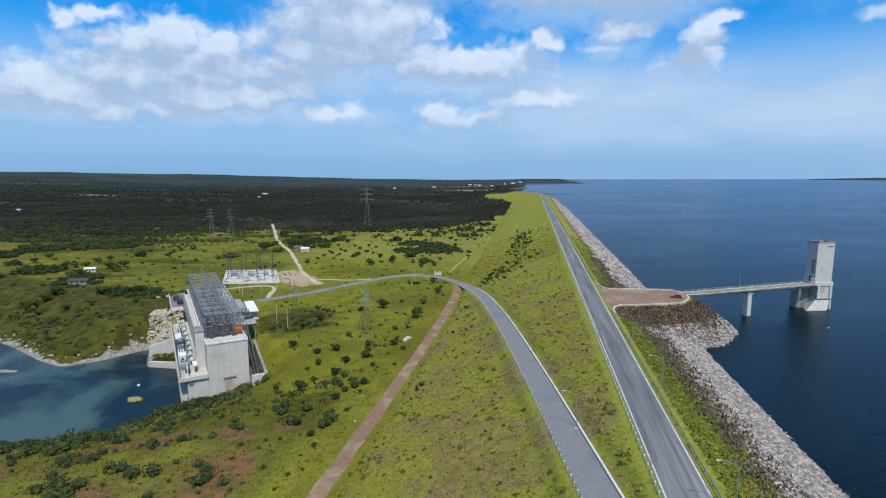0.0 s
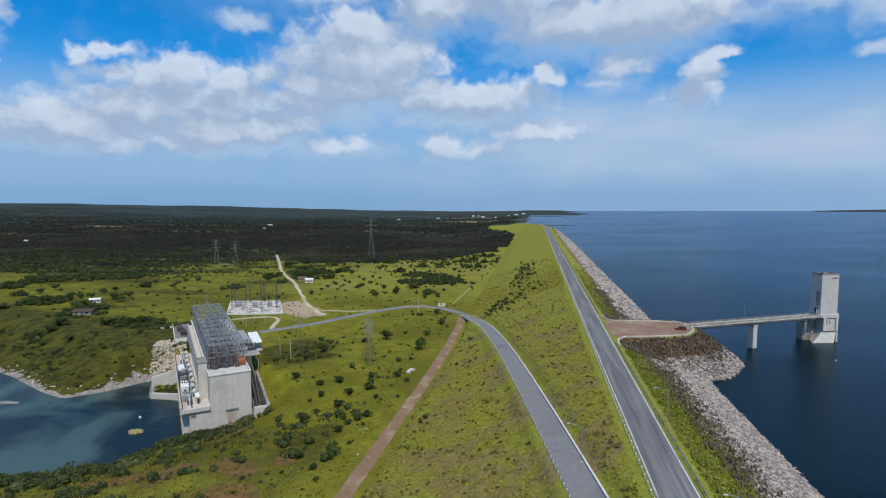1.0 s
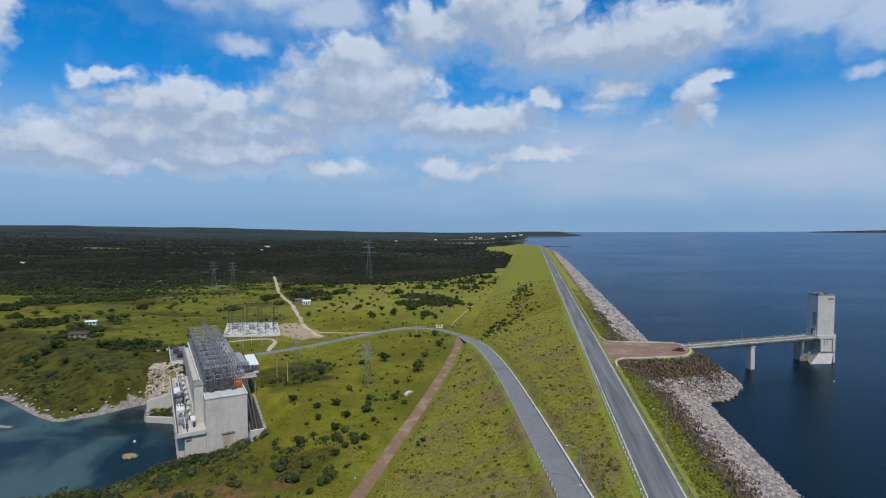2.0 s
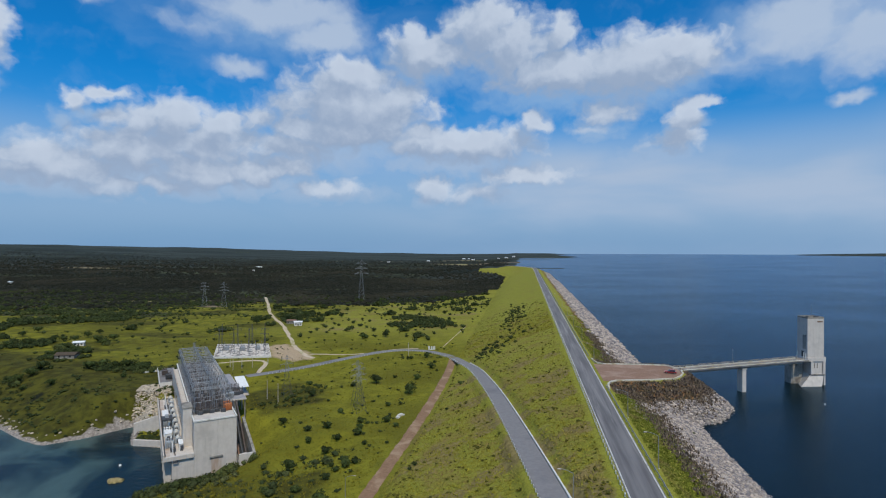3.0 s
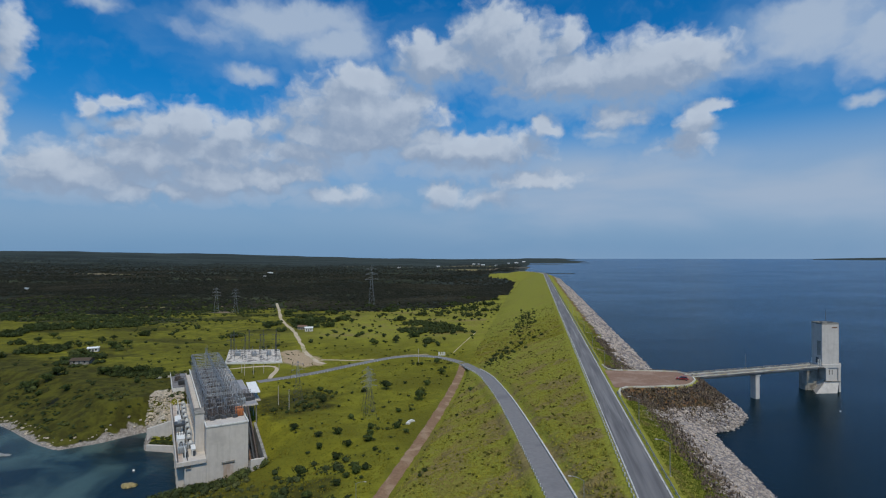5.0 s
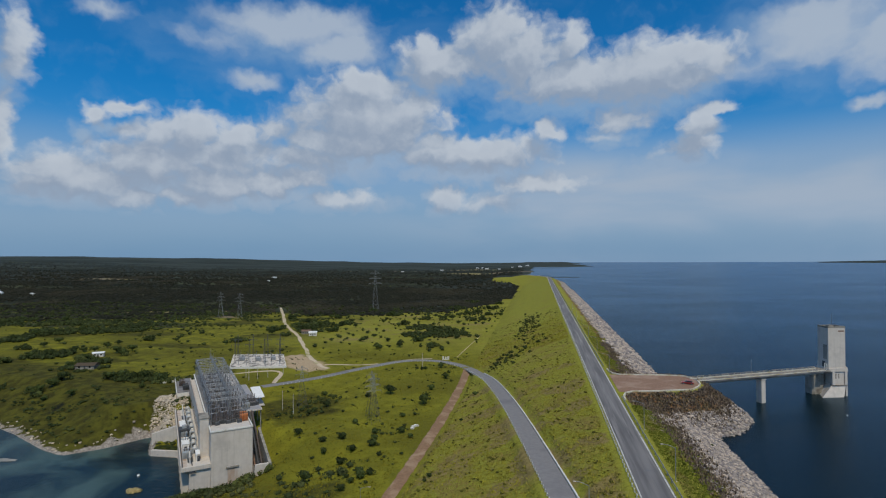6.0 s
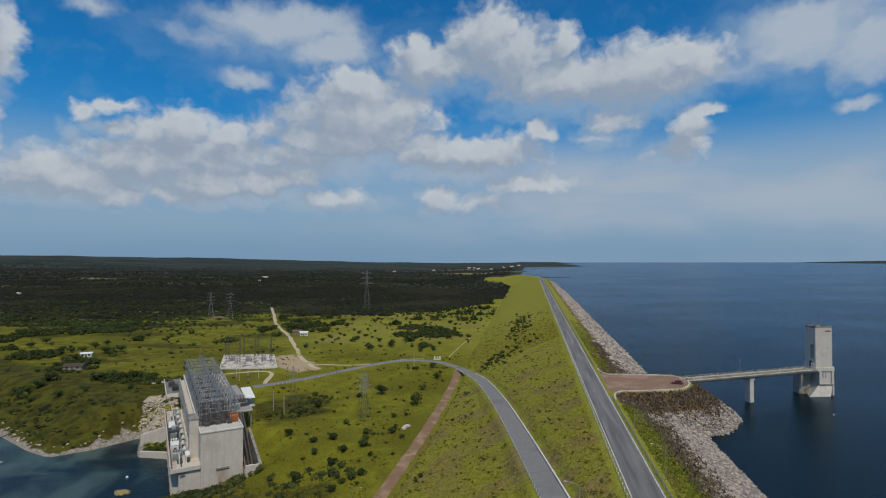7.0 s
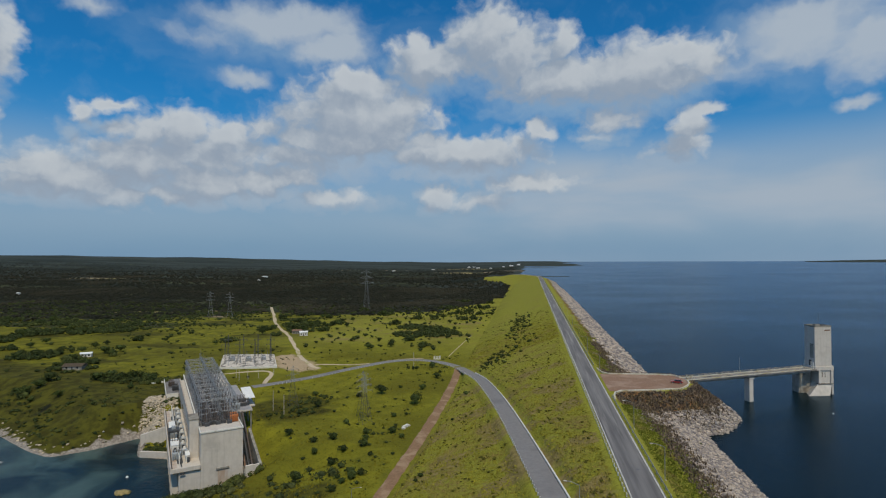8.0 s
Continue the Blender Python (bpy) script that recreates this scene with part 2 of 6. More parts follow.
def ground_material():
    """Meadow, dry turf, bare soil, stony ground and woodland floor, by the painted cover of the sheet, with cloud shade
    and far haze in the colours.
    """
    m = bpy.data.materials.new("ground_cover")
    m.use_nodes = True
    m.node_tree.nodes.clear()
    n = Nodes(m.node_tree)
    pos = n.add("ShaderNodeNewGeometry").outputs["Position"]
    cover = n.add("ShaderNodeVertexColor", {"layer_name": "cover"})
    sep = n.add("ShaderNodeSeparateColor", None, i0=cover.outputs[0])
    soil, stone, wood_shade = sep.outputs[0], sep.outputs[1], sep.outputs[2]
    dry = cover.outputs[1]
    second = n.add("ShaderNodeVertexColor", {"layer_name": "growth"})
    sep = n.add("ShaderNodeSeparateColor", None, i0=second.outputs[0])
    rank_shade, dead, flats = sep.outputs[0], sep.outputs[1], sep.outputs[2]
    fine, mid, wide = n.noise(pos, 1.1, 6.0, 0.65), n.noise(pos, 0.11, 5.0, 0.6), n.noise(pos, 0.018, 4.0, 0.55)
    green = n.mix(n.band(mid, 0.32, 0.66), (0.212, 0.202, 0.020, 1), (0.144, 0.139, 0.016, 1))
    green = n.mix(n.band(wide, 0.42, 0.62), green, (0.126, 0.119, 0.014, 1))
    green = n.mix(n.math("MULTIPLY", n.band(fine, 0.48, 0.70), 0.6), green, (0.048, 0.052, 0.008, 1))
    olive = n.mix(n.band(n.noise(pos, 0.16, 6.0, 0.65), 0.36, 0.62), (0.086, 0.084, 0.014, 1), (0.045, 0.043, 0.010, 1))
    # olive paints rank growth, and cloud shade over the left plain
    green = n.mix(n.band(n.math("ADD", rank_shade, n.math("MULTIPLY", n.math("SUBTRACT", mid, 0.5), 0.7)), 0.22, 0.78), green, olive)
    turf = n.mix(n.band(fine, 0.35, 0.68), (0.280, 0.276, 0.040, 1), (0.203, 0.201, 0.031, 1))
    turf = n.mix(n.band(n.noise(pos, 0.07, 5.0, 0.6), 0.50, 0.68, 0.0, 0.65), turf, (0.235, 0.192, 0.050, 1))
    clumps = n.band(n.noise(pos, 0.42, 5.0, 0.6, 0.8), 0.50, 0.68, 0.0, 0.55)
    turf = n.mix(clumps, turf, (0.128, 0.116, 0.018, 1))
    straw = n.mix(n.band(n.noise(pos, 0.5, 6.0, 0.65), 0.36, 0.64), (0.270, 0.200, 0.090, 1), (0.165, 0.120, 0.058, 1))
    turf = n.mix(n.band(n.math("ADD", dead, n.math("MULTIPLY", n.math("SUBTRACT", n.noise(pos, 0.16, 6.0, 0.65), 0.5), 1.6)), 0.40, 0.75, 0.0, 0.85), turf, straw)
    col = n.mix(dry, green, turf)
    clods = n.mix(n.band(n.noise(pos, 0.35, 6.0, 0.65), 0.38, 0.62), (0.215, 0.108, 0.048, 1), (0.11, 0.086, 0.036, 1))
    col = n.mix(n.band(n.math("ADD", soil, n.math("MULTIPLY", n.math("SUBTRACT", mid, 0.5), 0.9)), 0.45, 0.6), col, clods)
    rubble = n.mix(n.band(n.noise(pos, 0.9, 7.0, 0.7), 0.36, 0.64), (0.36, 0.32, 0.29, 1), (0.17, 0.145, 0.125, 1))
    col = n.mix(n.band(n.math("ADD", stone, n.math("MULTIPLY", n.math("SUBTRACT", n.noise(pos, 0.5, 5.0), 0.5), 0.6)), 0.4, 0.62), col, rubble)
    # crowns drawn on flat ground, the shade between them painted dark
    crown_shade = n.add("ShaderNodeTexVoronoi", None, Vector=pos, Scale=0.09).outputs[0]
    floor = n.mix(n.band(crown_shade, 0.1, 0.7), (0.027, 0.032, 0.018, 1), (0.014, 0.017, 0.011, 1))
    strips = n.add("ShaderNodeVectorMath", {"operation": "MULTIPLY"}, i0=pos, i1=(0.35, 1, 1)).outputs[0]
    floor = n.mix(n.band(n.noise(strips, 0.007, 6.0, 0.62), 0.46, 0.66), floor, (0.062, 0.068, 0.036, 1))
    # far woodland floor: distance haze tinted into its streaky colour
    haze_strips = n.add("ShaderNodeVectorMath", {"operation": "MULTIPLY"}, i0=pos, i1=(0.22, 1, 1)).outputs[0]
    haze_strips = n.mix(n.band(n.noise(haze_strips, 0.006, 5.0, 0.6), 0.38, 0.62), (0.027, 0.035, 0.031, 1), (0.046, 0.056, 0.050, 1))
    floor = n.mix(dry, floor, haze_strips)
    col = n.mix(n.band(n.math("ADD", n.math("ADD", wood_shade, n.math("MULTIPLY", n.math("SUBTRACT", mid, 0.5), 0.8)), n.math("MULTIPLY", n.math("SUBTRACT", fine, 0.5), 0.5)), 0.42, 0.64), col, floor)
    col = n.mix(flats, col, n.mix(n.band(fine, 0.36, 0.64), (0.50, 0.375, 0.26, 1), (0.36, 0.265, 0.18, 1)))
    shader = n.add("ShaderNodeBsdfPrincipled", None, Base_Color=col, Roughness=0.95)
    shader.inputs["Specular IOR Level"].default_value = 0.08
    relief = n.math("ADD", n.noise(pos, 1.6, 6.0, 0.7), n.math("MULTIPLY", n.noise(pos, 0.25, 4.0), 1.5))
    b = n.add("ShaderNodeBump", None, Strength=0.55, Distance=0.5, Height=relief)
    m.node_tree.links.new(b.outputs[0], shader.inputs["Normal"])
    out = n.add("ShaderNodeOutputMaterial")
    m.node_tree.links.new(shader.outputs[0], out.inputs[0])
    return m


def water_material(name, deep, pale, scale, rough, patch_scale, lo=0.42, hi=0.62, spec=0.5, waviness=1.0, tint=(1, 1, 1)):
    m = bpy.data.materials.new(name)
    m.use_nodes = True
    m.node_tree.nodes.clear()
    n = Nodes(m.node_tree)
    pos = n.add("ShaderNodeNewGeometry").outputs["Position"]
    col = n.mix(n.band(n.noise(pos, patch_scale, 4.0, 0.5, 0.8), lo, hi), (*deep, 1), (*pale, 1))
    shader = n.add("ShaderNodeBsdfPrincipled", None, Base_Color=col, Roughness=rough, IOR=1.33)
    shader.inputs["Specular IOR Level"].default_value = spec
    shader.inputs["Specular Tint"].default_value = (*tint, 1)
    waves = n.noise(pos, scale, 6.0, 0.6)
    b = n.add("ShaderNodeBump", None, Strength=waviness, Distance=0.6, Height=waves)
    m.node_tree.links.new(b.outputs[0], shader.inputs["Normal"])
    out = n.add("ShaderNodeOutputMaterial")
    m.node_tree.links.new(shader.outputs[0], out.inputs[0])
    return m


def lake_material(deep, pale):
    """Open water: a dark body, and gloss that small steep waves keep below a calm mirror's."""
    m = bpy.data.materials.new("lake_water")
    m.use_nodes = True
    m.node_tree.nodes.clear()
    n = Nodes(m.node_tree)
    pos = n.add("ShaderNodeNewGeometry").outputs["Position"]
    drift = n.add("ShaderNodeVectorMath", {"operation": "MULTIPLY"}, i0=pos, i1=(0.35, 1, 1)).outputs[0]
    col = n.mix(n.band(n.noise(drift, 0.006, 4.0, 0.55, 0.5), 0.40, 0.62), (*deep, 1), (*pale, 1))
    ripple = n.math("ADD", n.noise(pos, 0.9, 5.0, 0.6), n.math("MULTIPLY", n.noise(pos, 0.12, 3.0, 0.5), 0.6))
    b = n.add("ShaderNodeBump", None, Strength=0.28, Distance=0.6, Height=ripple).outputs[0]
    body = n.add("ShaderNodeBsdfDiffuse", None, Color=col).outputs[0]
    calm = n.band(n.noise(drift, 0.011, 5.0, 0.6, 0.6), 0.36, 0.66, 0.62, 0.72)
    shine = n.add("ShaderNodeBsdfGlossy", None, Color=(0.62, 0.78, 0.94, 1), Roughness=0.22, Normal=b).outputs[0]
    fac = n.math("MULTIPLY", n.add("ShaderNodeFresnel", None, IOR=1.33, Normal=b).outputs[0], calm)
    both = n.add("ShaderNodeMixShader", None, i0=fac, i1=body, i2=shine).outputs[0]
    out = n.add("ShaderNodeOutputMaterial")
    m.node_tree.links.new(both, out.inputs[0])
    return m


GROUND = ground_material()
LAKE = lake_material((0.0016, 0.0062, 0.0064), (0.0024, 0.0090, 0.0108))
RIVER = water_material("river_water", (0.008, 0.021, 0.030), (0.058, 0.098, 0.096), 0.5, 0.12, 0.022, 0.38, 0.62, spec=0.11, waviness=0.35)
ASPHALT = material("worn_asphalt", (0.185, 0.178, 0.182), (0.105, 0.100, 0.106), 0.7, 0.9, 0.1, (0.25, 0.24, 0.24), 0.5, 0.5, 0.72, stretch=(1, 0.04, 1))
ASPHALT_PALE = material("pale_asphalt", (0.222, 0.212, 0.216), (0.186, 0.178, 0.183), 0.9, 0.9, 0.08, (0.155, 0.148, 0.16), 0.06, 0.55, 0.75)
GRAVEL = material("red_gravel", (0.275, 0.165, 0.115), (0.20, 0.122, 0.085), 1.3, 0.95, 0.3, (0.32, 0.22, 0.165), 0.10, 0.48, 0.68)
DIRT = material("earth_track", (0.262, 0.158, 0.094), (0.195, 0.115, 0.068), 1.0, 0.95, 0.3, (0.33, 0.225, 0.145), 0.12, 0.48, 0.66)
SAND = material("pale_sand", (0.56, 0.46, 0.34), (0.44, 0.35, 0.25), 0.6, 0.95, 0.3, (0.30, 0.28, 0.12), 0.09, 0.55, 0.7)
PAINT = material("white_paint", (0.70, 0.69, 0.66), (0.56, 0.55, 0.52), 2.5, 0.75, 0.05, (0.45, 0.43, 0.38), 0.5, 0.56, 0.72)
LINE_PAINT = material("line_paint", (0.62, 0.61, 0.58), (0.42, 0.42, 0.42), 1.2, 0.8, 0.05, (0.28, 0.28, 0.28), 0.35, 0.5, 0.65)
CONCRETE = material("weathered_concrete", (0.575, 0.528, 0.486), (0.515, 0.470, 0.430), 0.5, 0.9, 0.12, (0.45, 0.41, 0.38), 0.13, 0.52, 0.74, streak=0.16)
CONCRETE_DARK = material("stained_shaded_concrete", (0.33, 0.31, 0.28), (0.23, 0.215, 0.19), 0.6, 0.9, 0.2, (0.14, 0.125, 0.11), 0.2, 0.48, 0.66, streak=0.5)
ROOFING = material("roof_screed", (0.24, 0.23, 0.235), (0.15, 0.145, 0.15), 0.6, 0.9, 0.15, (0.085, 0.082, 0.085), 0.16, 0.46, 0.66)
STEEL = material("galvanised_steel", (0.30, 0.32, 0.35), (0.20, 0.215, 0.24), 1.5, 0.55, 0.0, metal=0.35)
DARK_STEEL = material("dark_steel", (0.10, 0.105, 0.115), (0.055, 0.058, 0.065), 1.5, 0.6, 0.0, metal=0.3)
PORCELAIN = material("brown_porcelain", (0.125, 0.100, 0.092), (0.075, 0.062, 0.060), 2.0, 0.35, 0.0)
GREY_PAINT = material("grey_enamel", (0.36, 0.39, 0.42), (0.27, 0.29, 0.32), 1.2, 0.5, 0.03, (0.22, 0.2, 0.18), 0.4, 0.56, 0.72)
RUST = material("orange_primer", (0.50, 0.19, 0.075), (0.34, 0.12, 0.05), 1.2, 0.7, 0.05)
SHEET = material("white_sheet_metal", (0.82, 0.82, 0.82), (0.72, 0.72, 0.72), 0.8, 0.45, 0.03, (0.6, 0.58, 0.55), 0.3, 0.56, 0.75)
CAR_RED = material("red_car_paint", (0.30, 0.022, 0.014), (0.24, 0.016, 0.012), 1.0, 0.28, 0.0, spec=0.5)
RUBBER = material("rubber", (0.03, 0.03, 0.03), (0.02, 0.02, 0.02), 4.0, 0.8, 0.0)
GLASS = material("dark_glass", (0.02, 0.025, 0.03), (0.015, 0.018, 0.022), 1.0, 0.08, 0.0, spec=0.6)
STONE = material("riprap_stone", (0.385, 0.345, 0.312), (0.230, 0.203, 0.180), 0.9, 0.95, 0.3, (0.15, 0.12, 0.10), 0.35, 0.58, 0.74, vary=0.40)
STONE_FILL = material("riprap_fill", (0.385, 0.345, 0.312), (0.230, 0.203, 0.180), 0.9, 0.95, 0.3, (0.15, 0.12, 0.10), 0.35, 0.58, 0.74, vary=0.45, island=True)
PALE_ROCK = material("limestone_rubble", (0.54, 0.47, 0.375), (0.36, 0.31, 0.24), 0.8, 0.95, 0.3, (0.22, 0.20, 0.15), 0.3, 0.54, 0.7, vary=0.25, island=True)
BARK = material("bark", (0.10, 0.075, 0.05), (0.055, 0.04, 0.03), 5.0, 0.9, 0.3)
# bluish grey leaf colour carries the haze of distance
HAZY_LEAF = material("hazy_woodland_leaf", (0.046, 0.056, 0.048), (0.036, 0.045, 0.040), 0.05, 0.85, 0.0, (0.058, 0.068, 0.054), 0.003, 0.46, 0.66, vary=0.08, spec=0.05, island=True, upward=0.88)
LEAF = material("mesquite_leaf", (0.052, 0.072, 0.018), (0.026, 0.040, 0.012), 1.2, 0.75, 0.0, vary=0.35, spec=0.15)
LEAF_STUFF = material("thicket_leaf", (0.046, 0.062, 0.018), (0.022, 0.033, 0.012), 0.4, 0.8, 0.0, (0.062, 0.076, 0.022), 0.03, 0.5, 0.65, vary=0.35, spec=0.12, island=True, upward=0.2)
# dark leaf tone, lowered further for cloud shade over the woods
SHADED_WOOD_LEAF = material("shaded_woodland_leaf", (0.037, 0.039, 0.028), (0.021, 0.023, 0.017), 0.15, 0.85, 0.0, (0.056, 0.053, 0.036), 0.005, 0.48, 0.66, vary=0.16, spec=0.06, island=True, upward=0.75)
WEED = material("dry_weed", (0.222, 0.178, 0.136), (0.125, 0.098, 0.075), 0.8, 0.9, 0.0, (0.17, 0.135, 0.085), 0.12, 0.5, 0.64, vary=0.4, spec=0.1, island=True)
TUFT = material("grass_tuft", (0.280, 0.260, 0.034), (0.195, 0.184, 0.026), 0.5, 0.9, 0.0, (0.240, 0.188, 0.066), 0.07, 0.47, 0.65, vary=0.16, spec=0.05, island=True, upward=0.6)
BANK_LEAF = material("bank_thicket_leaf", (0.060, 0.077, 0.026), (0.030, 0.041, 0.016), 0.35, 0.8, 0.0, (0.082, 0.090, 0.034), 0.05, 0.5, 0.66, vary=0.35, spec=0.08, island=True, upward=0.15)
VERGE_TUFT = material("verge_tuft", (0.155, 0.178, 0.024), (0.100, 0.118, 0.018), 0.5, 0.9, 0.0, (0.20, 0.165, 0.06), 0.07, 0.50, 0.66, vary=0.18, spec=0.05, island=True, upward=0.6)
MEADOW_TUFT = material("meadow_tuft", (0.180, 0.166, 0.018), (0.120, 0.112, 0.014), 0.5, 0.9, 0.0, (0.14, 0.118, 0.02), 0.07, 0.48, 0.66, vary=0.2, spec=0.05, island=True, upward=0.6)
FACE_WEED = material("dam_weed_leaf", (0.105, 0.100, 0.018), (0.060, 0.062, 0.013), 0.4, 0.85, 0.0, vary=0.3, spec=0.1, island=True, upward=0.3)
STAIN = material("rust_streaked_concrete", (0.50, 0.44, 0.40), (0.44, 0.365, 0.315), 0.7, 0.9, 0.1, (0.40, 0.30, 0.235), 0.4, 0.45, 0.65, stretch=(1, 1, 0.25))
SLAB = material("grey_slab", (0.33, 0.325, 0.345), (0.27, 0.265, 0.285), 0.5, 0.9, 0.1, (0.22, 0.21, 0.22), 0.14, 0.52, 0.7)
WHITEWASH = material("whitewash", (0.68, 0.66, 0.63), (0.58, 0.56, 0.53), 0.8, 0.8, 0.08, (0.42, 0.38, 0.33), 0.25, 0.56, 0.74)
TILE = material("roof_tile", (0.22, 0.13, 0.09), (0.14, 0.085, 0.06), 1.0, 0.85, 0.1)
PALE_GRAVEL = material("white_gravel", (0.66, 0.60, 0.54), (0.50, 0.45, 0.40), 0.9, 0.95, 0.25, (0.17, 0.155, 0.14), 0.24, 0.50, 0.58)
TAN_ROCK = material("tan_rock", (0.36, 0.28, 0.13), (0.20, 0.16, 0.07), 0.8, 0.95, 0.3, (0.10, 0.10, 0.04), 0.4, 0.5, 0.66)
MUD = material("river_mud", (0.30, 0.29, 0.27), (0.20, 0.19, 0.18), 0.5, 0.8, 0.2, (0.14, 0.13, 0.11), 0.12, 0.5, 0.68)
KERB_PAINT = material("worn_kerb_paint", (0.60, 0.57, 0.50), (0.46, 0.43, 0.36), 1.5, 0.85, 0.1, (0.40, 0.33, 0.20), 0.4, 0.48, 0.66)

# ------------------------------------------------------------------ helpers for meshes
rng = np.random.default_rng(7)


def mesh_of(name, verts, faces, mats):
    me = bpy.data.meshes.new(name)
    me.from_pydata([tuple(v) for v in verts], [], [tuple(f) for f in faces])
    for m in mats if isinstance(mats, (list, tuple)) else [mats]:
        me.materials.append(m)
    return me


def part(name, bm, mat, parent=None, label=""):
    """Links a bmesh as one mesh object, under a thing or part where one is given."""
    me = bpy.data.meshes.new(name)
    bm.normal_update()
    bm.to_mesh(me)
    bm.free()
    me.materials.append(mat)
    ob = new(name, me)
    if parent is not None:
        ob.parent = parent
    if label:
        tagged(ob, label)
    return ob


def thing(name, m, label, category, group="", kind=""):
    ob = new(name)
    ob.matrix_world = m
    ob.empty_display_size = 0.3
    return tagged(ob, label, category, group, kind)


def box(bm, x0, x1, y0, y1, z0, z1, m=None, bevel=0.0):
    r = bmesh.ops.create_cube(bm, size=1.0)
    vs = r["verts"]
    bmesh.ops.scale(bm, vec=(x1 - x0, y1 - y0, z1 - z0), verts=vs)
    bmesh.ops.translate(bm, vec=((x0 + x1) / 2, (y0 + y1) / 2, (z0 + z1) / 2), verts=vs)
    if bevel:
        es = list({e for v in vs for e in v.link_edges})
        out = bmesh.ops.bevel(bm, geom=es, offset=bevel, segments=1, affect="EDGES")
        vs = list({v for f in out["faces"] for v in f.verts} | {v for v in vs if v.is_valid})
    if m is not None:
        bmesh.ops.transform(bm, matrix=m, verts=vs)
    return vs


def bar(bm, a, b, w, sides=4, w2=None):
    """A straight bar from a to b."""
    a, b = Vector(a), Vector(b)
    d = b - a
    r = bmesh.ops.create_cone(bm, cap_ends=True, segments=sides, radius1=w * 0.7, radius2=(w if w2 is None else w2) * 0.7, depth=d.length)
    q = d.to_track_quat("Z", "Y").to_matrix().to_4x4()
    bmesh.ops.transform(bm, matrix=Matrix.Translation((a + b) / 2) @ q, verts=r["verts"])


def boxed(name, dims, mat, parent, label="", bevel=0.03, m=None):
    bm = bmesh.new()
    box(bm, *dims, m=m, bevel=bevel)
    return part(name, bm, mat, parent, label)


def smooth(a, b, x):
    t = np.clip((x - a) / (b - a), 0, 1)
    return t * t * (3 - 2 * t)


def lumps(x, y, size, seed):
    """Cheap smooth noise in -1..1 on arrays."""
    r = np.random.default_rng(seed)
    out = np.zeros_like(x, dtype=float)
    for k in range(6):
        a, p = r.uniform(0, 2 * np.pi), r.uniform(0, 2 * np.pi)
        f = (1.0 + 0.45 * k) * 2 * np.pi / size
        out += np.sin(f * (x * np.cos(a) + y * np.sin(a)) + p + 1.3 * np.sin(f * 0.6 * (y * np.cos(a) - x * np.sin(a)) + p * 2)) / (1 + 0.5 * k)
    return out / 2.6


def polygon_distance(x, y, poly):
    """Distance to a polygon's outline, negative inside."""
    d = np.full(x.shape, 1e9)
    inside = np.zeros(x.shape, bool)
    for (x0, y0), (x1, y1) in zip(poly, poly[1:] + poly[:1]):
        ex, ey = x1 - x0, y1 - y0
        t = np.clip(((x - x0) * ex + (y - y0) * ey) / (ex * ex + ey * ey), 0, 1)
        d = np.minimum(d, np.hypot(x - x0 - t * ex, y - y0 - t * ey))
        cross = ((y0 > y) != (y1 > y)) & (x < (x1 - x0) * (y - y0) / (y1 - y0 + 1e-12) + x0)
        inside ^= cross
    return np.where(inside, -d, d)


def line_distance(x, y, line):
    """Distance to a polyline of (x, y, z) and the height of its nearest point."""
    d, h = np.full(x.shape, 1e9), np.zeros(x.shape)
    for a, b in zip(line, line[1:]):
        ex, ey = b[0] - a[0], b[1] - a[1]
        t = np.clip(((x - a[0]) * ex + (y - a[1]) * ey) / (ex * ex + ey * ey), 0, 1)
        e = np.hypot(x - a[0] - t * ex, y - a[1] - t * ey)
        h = np.where(e < d, a[2] + t * (b[2] - a[2]), h)
        d = np.minimum(d, e)
    return d, h


def spline(points, step=4.0):
    """A smooth line through points."""
    P = [Vector(p) for p in points]
    P = [P[0] * 2 - P[1]] + P + [P[-1] * 2 - P[-2]]
    out = []
    for a, b, c, d in zip(P, P[1:], P[2:], P[3:]):
        n = max(2, int((c - b).length / step))
        for i in range(n):
            t = i / n
            out.append(0.5 * ((2 * b) + (c - a) * t + (2 * a - 5 * b + 4 * c - d) * t * t + (3 * b - a - 3 * c + d) * t ** 3))
    out.append(P[-2])
    return [tuple(v) for v in out]


# ------------------------------------------------------------------ plan of the place
LAKE_Z, RIVER_Z = -11.0, -41.0
SLOPE = 1 / 2.54
RAMP = spline([(15.2, 58, -0.9), (11.2, 83, -2.7), (3.0, 133, -6.0), (-5.6, 183, -9.5), (-12.9, 222, -12.3), (-19.9, 255, -15.0), (-26.6, 284, -17.8),
               (-35.2, 312, -21.0), (-42.0, 331, -22.8), (-51.5, 348.5, -24.1), (-66.0, 361.5, -24.6), (-82, 364.5, -24.8), (-97, 357.5, -25.0),
               (-108.5, 342, -25.0), (-120, 324, -25.0), (-131.0, 305, -25.0), (-142, 290, -24.8), (-154, 276, -24.6)])
TRACK = spline([(-49, -60, -24.2), (-47.6, 60, -24.2), (-46.6, 108, -24.2), (-45.3, 145, -24.2), (-44.4, 175, -24.2), (-43.2, 210, -24.2), (-42.8, 262, -24.2),
                (-43.6, 306, -24.2), (-44.6, 326, -23.7), (-45.6, 337.5, -23.25)], 2.0)
SAND_ROAD = spline([(-138, 334, -25.7), (-146, 340, -25.7), (-156, 354, -25.7), (-169, 372, -25.8), (-194, 416, -25.8), (-228, 474, -25.8), (-257, 516, -25.8), (-284, 560, -25.8),
                    (-312, 612, -25.8), (-345, 672, -25.8), (-376, 728, -25.8)])
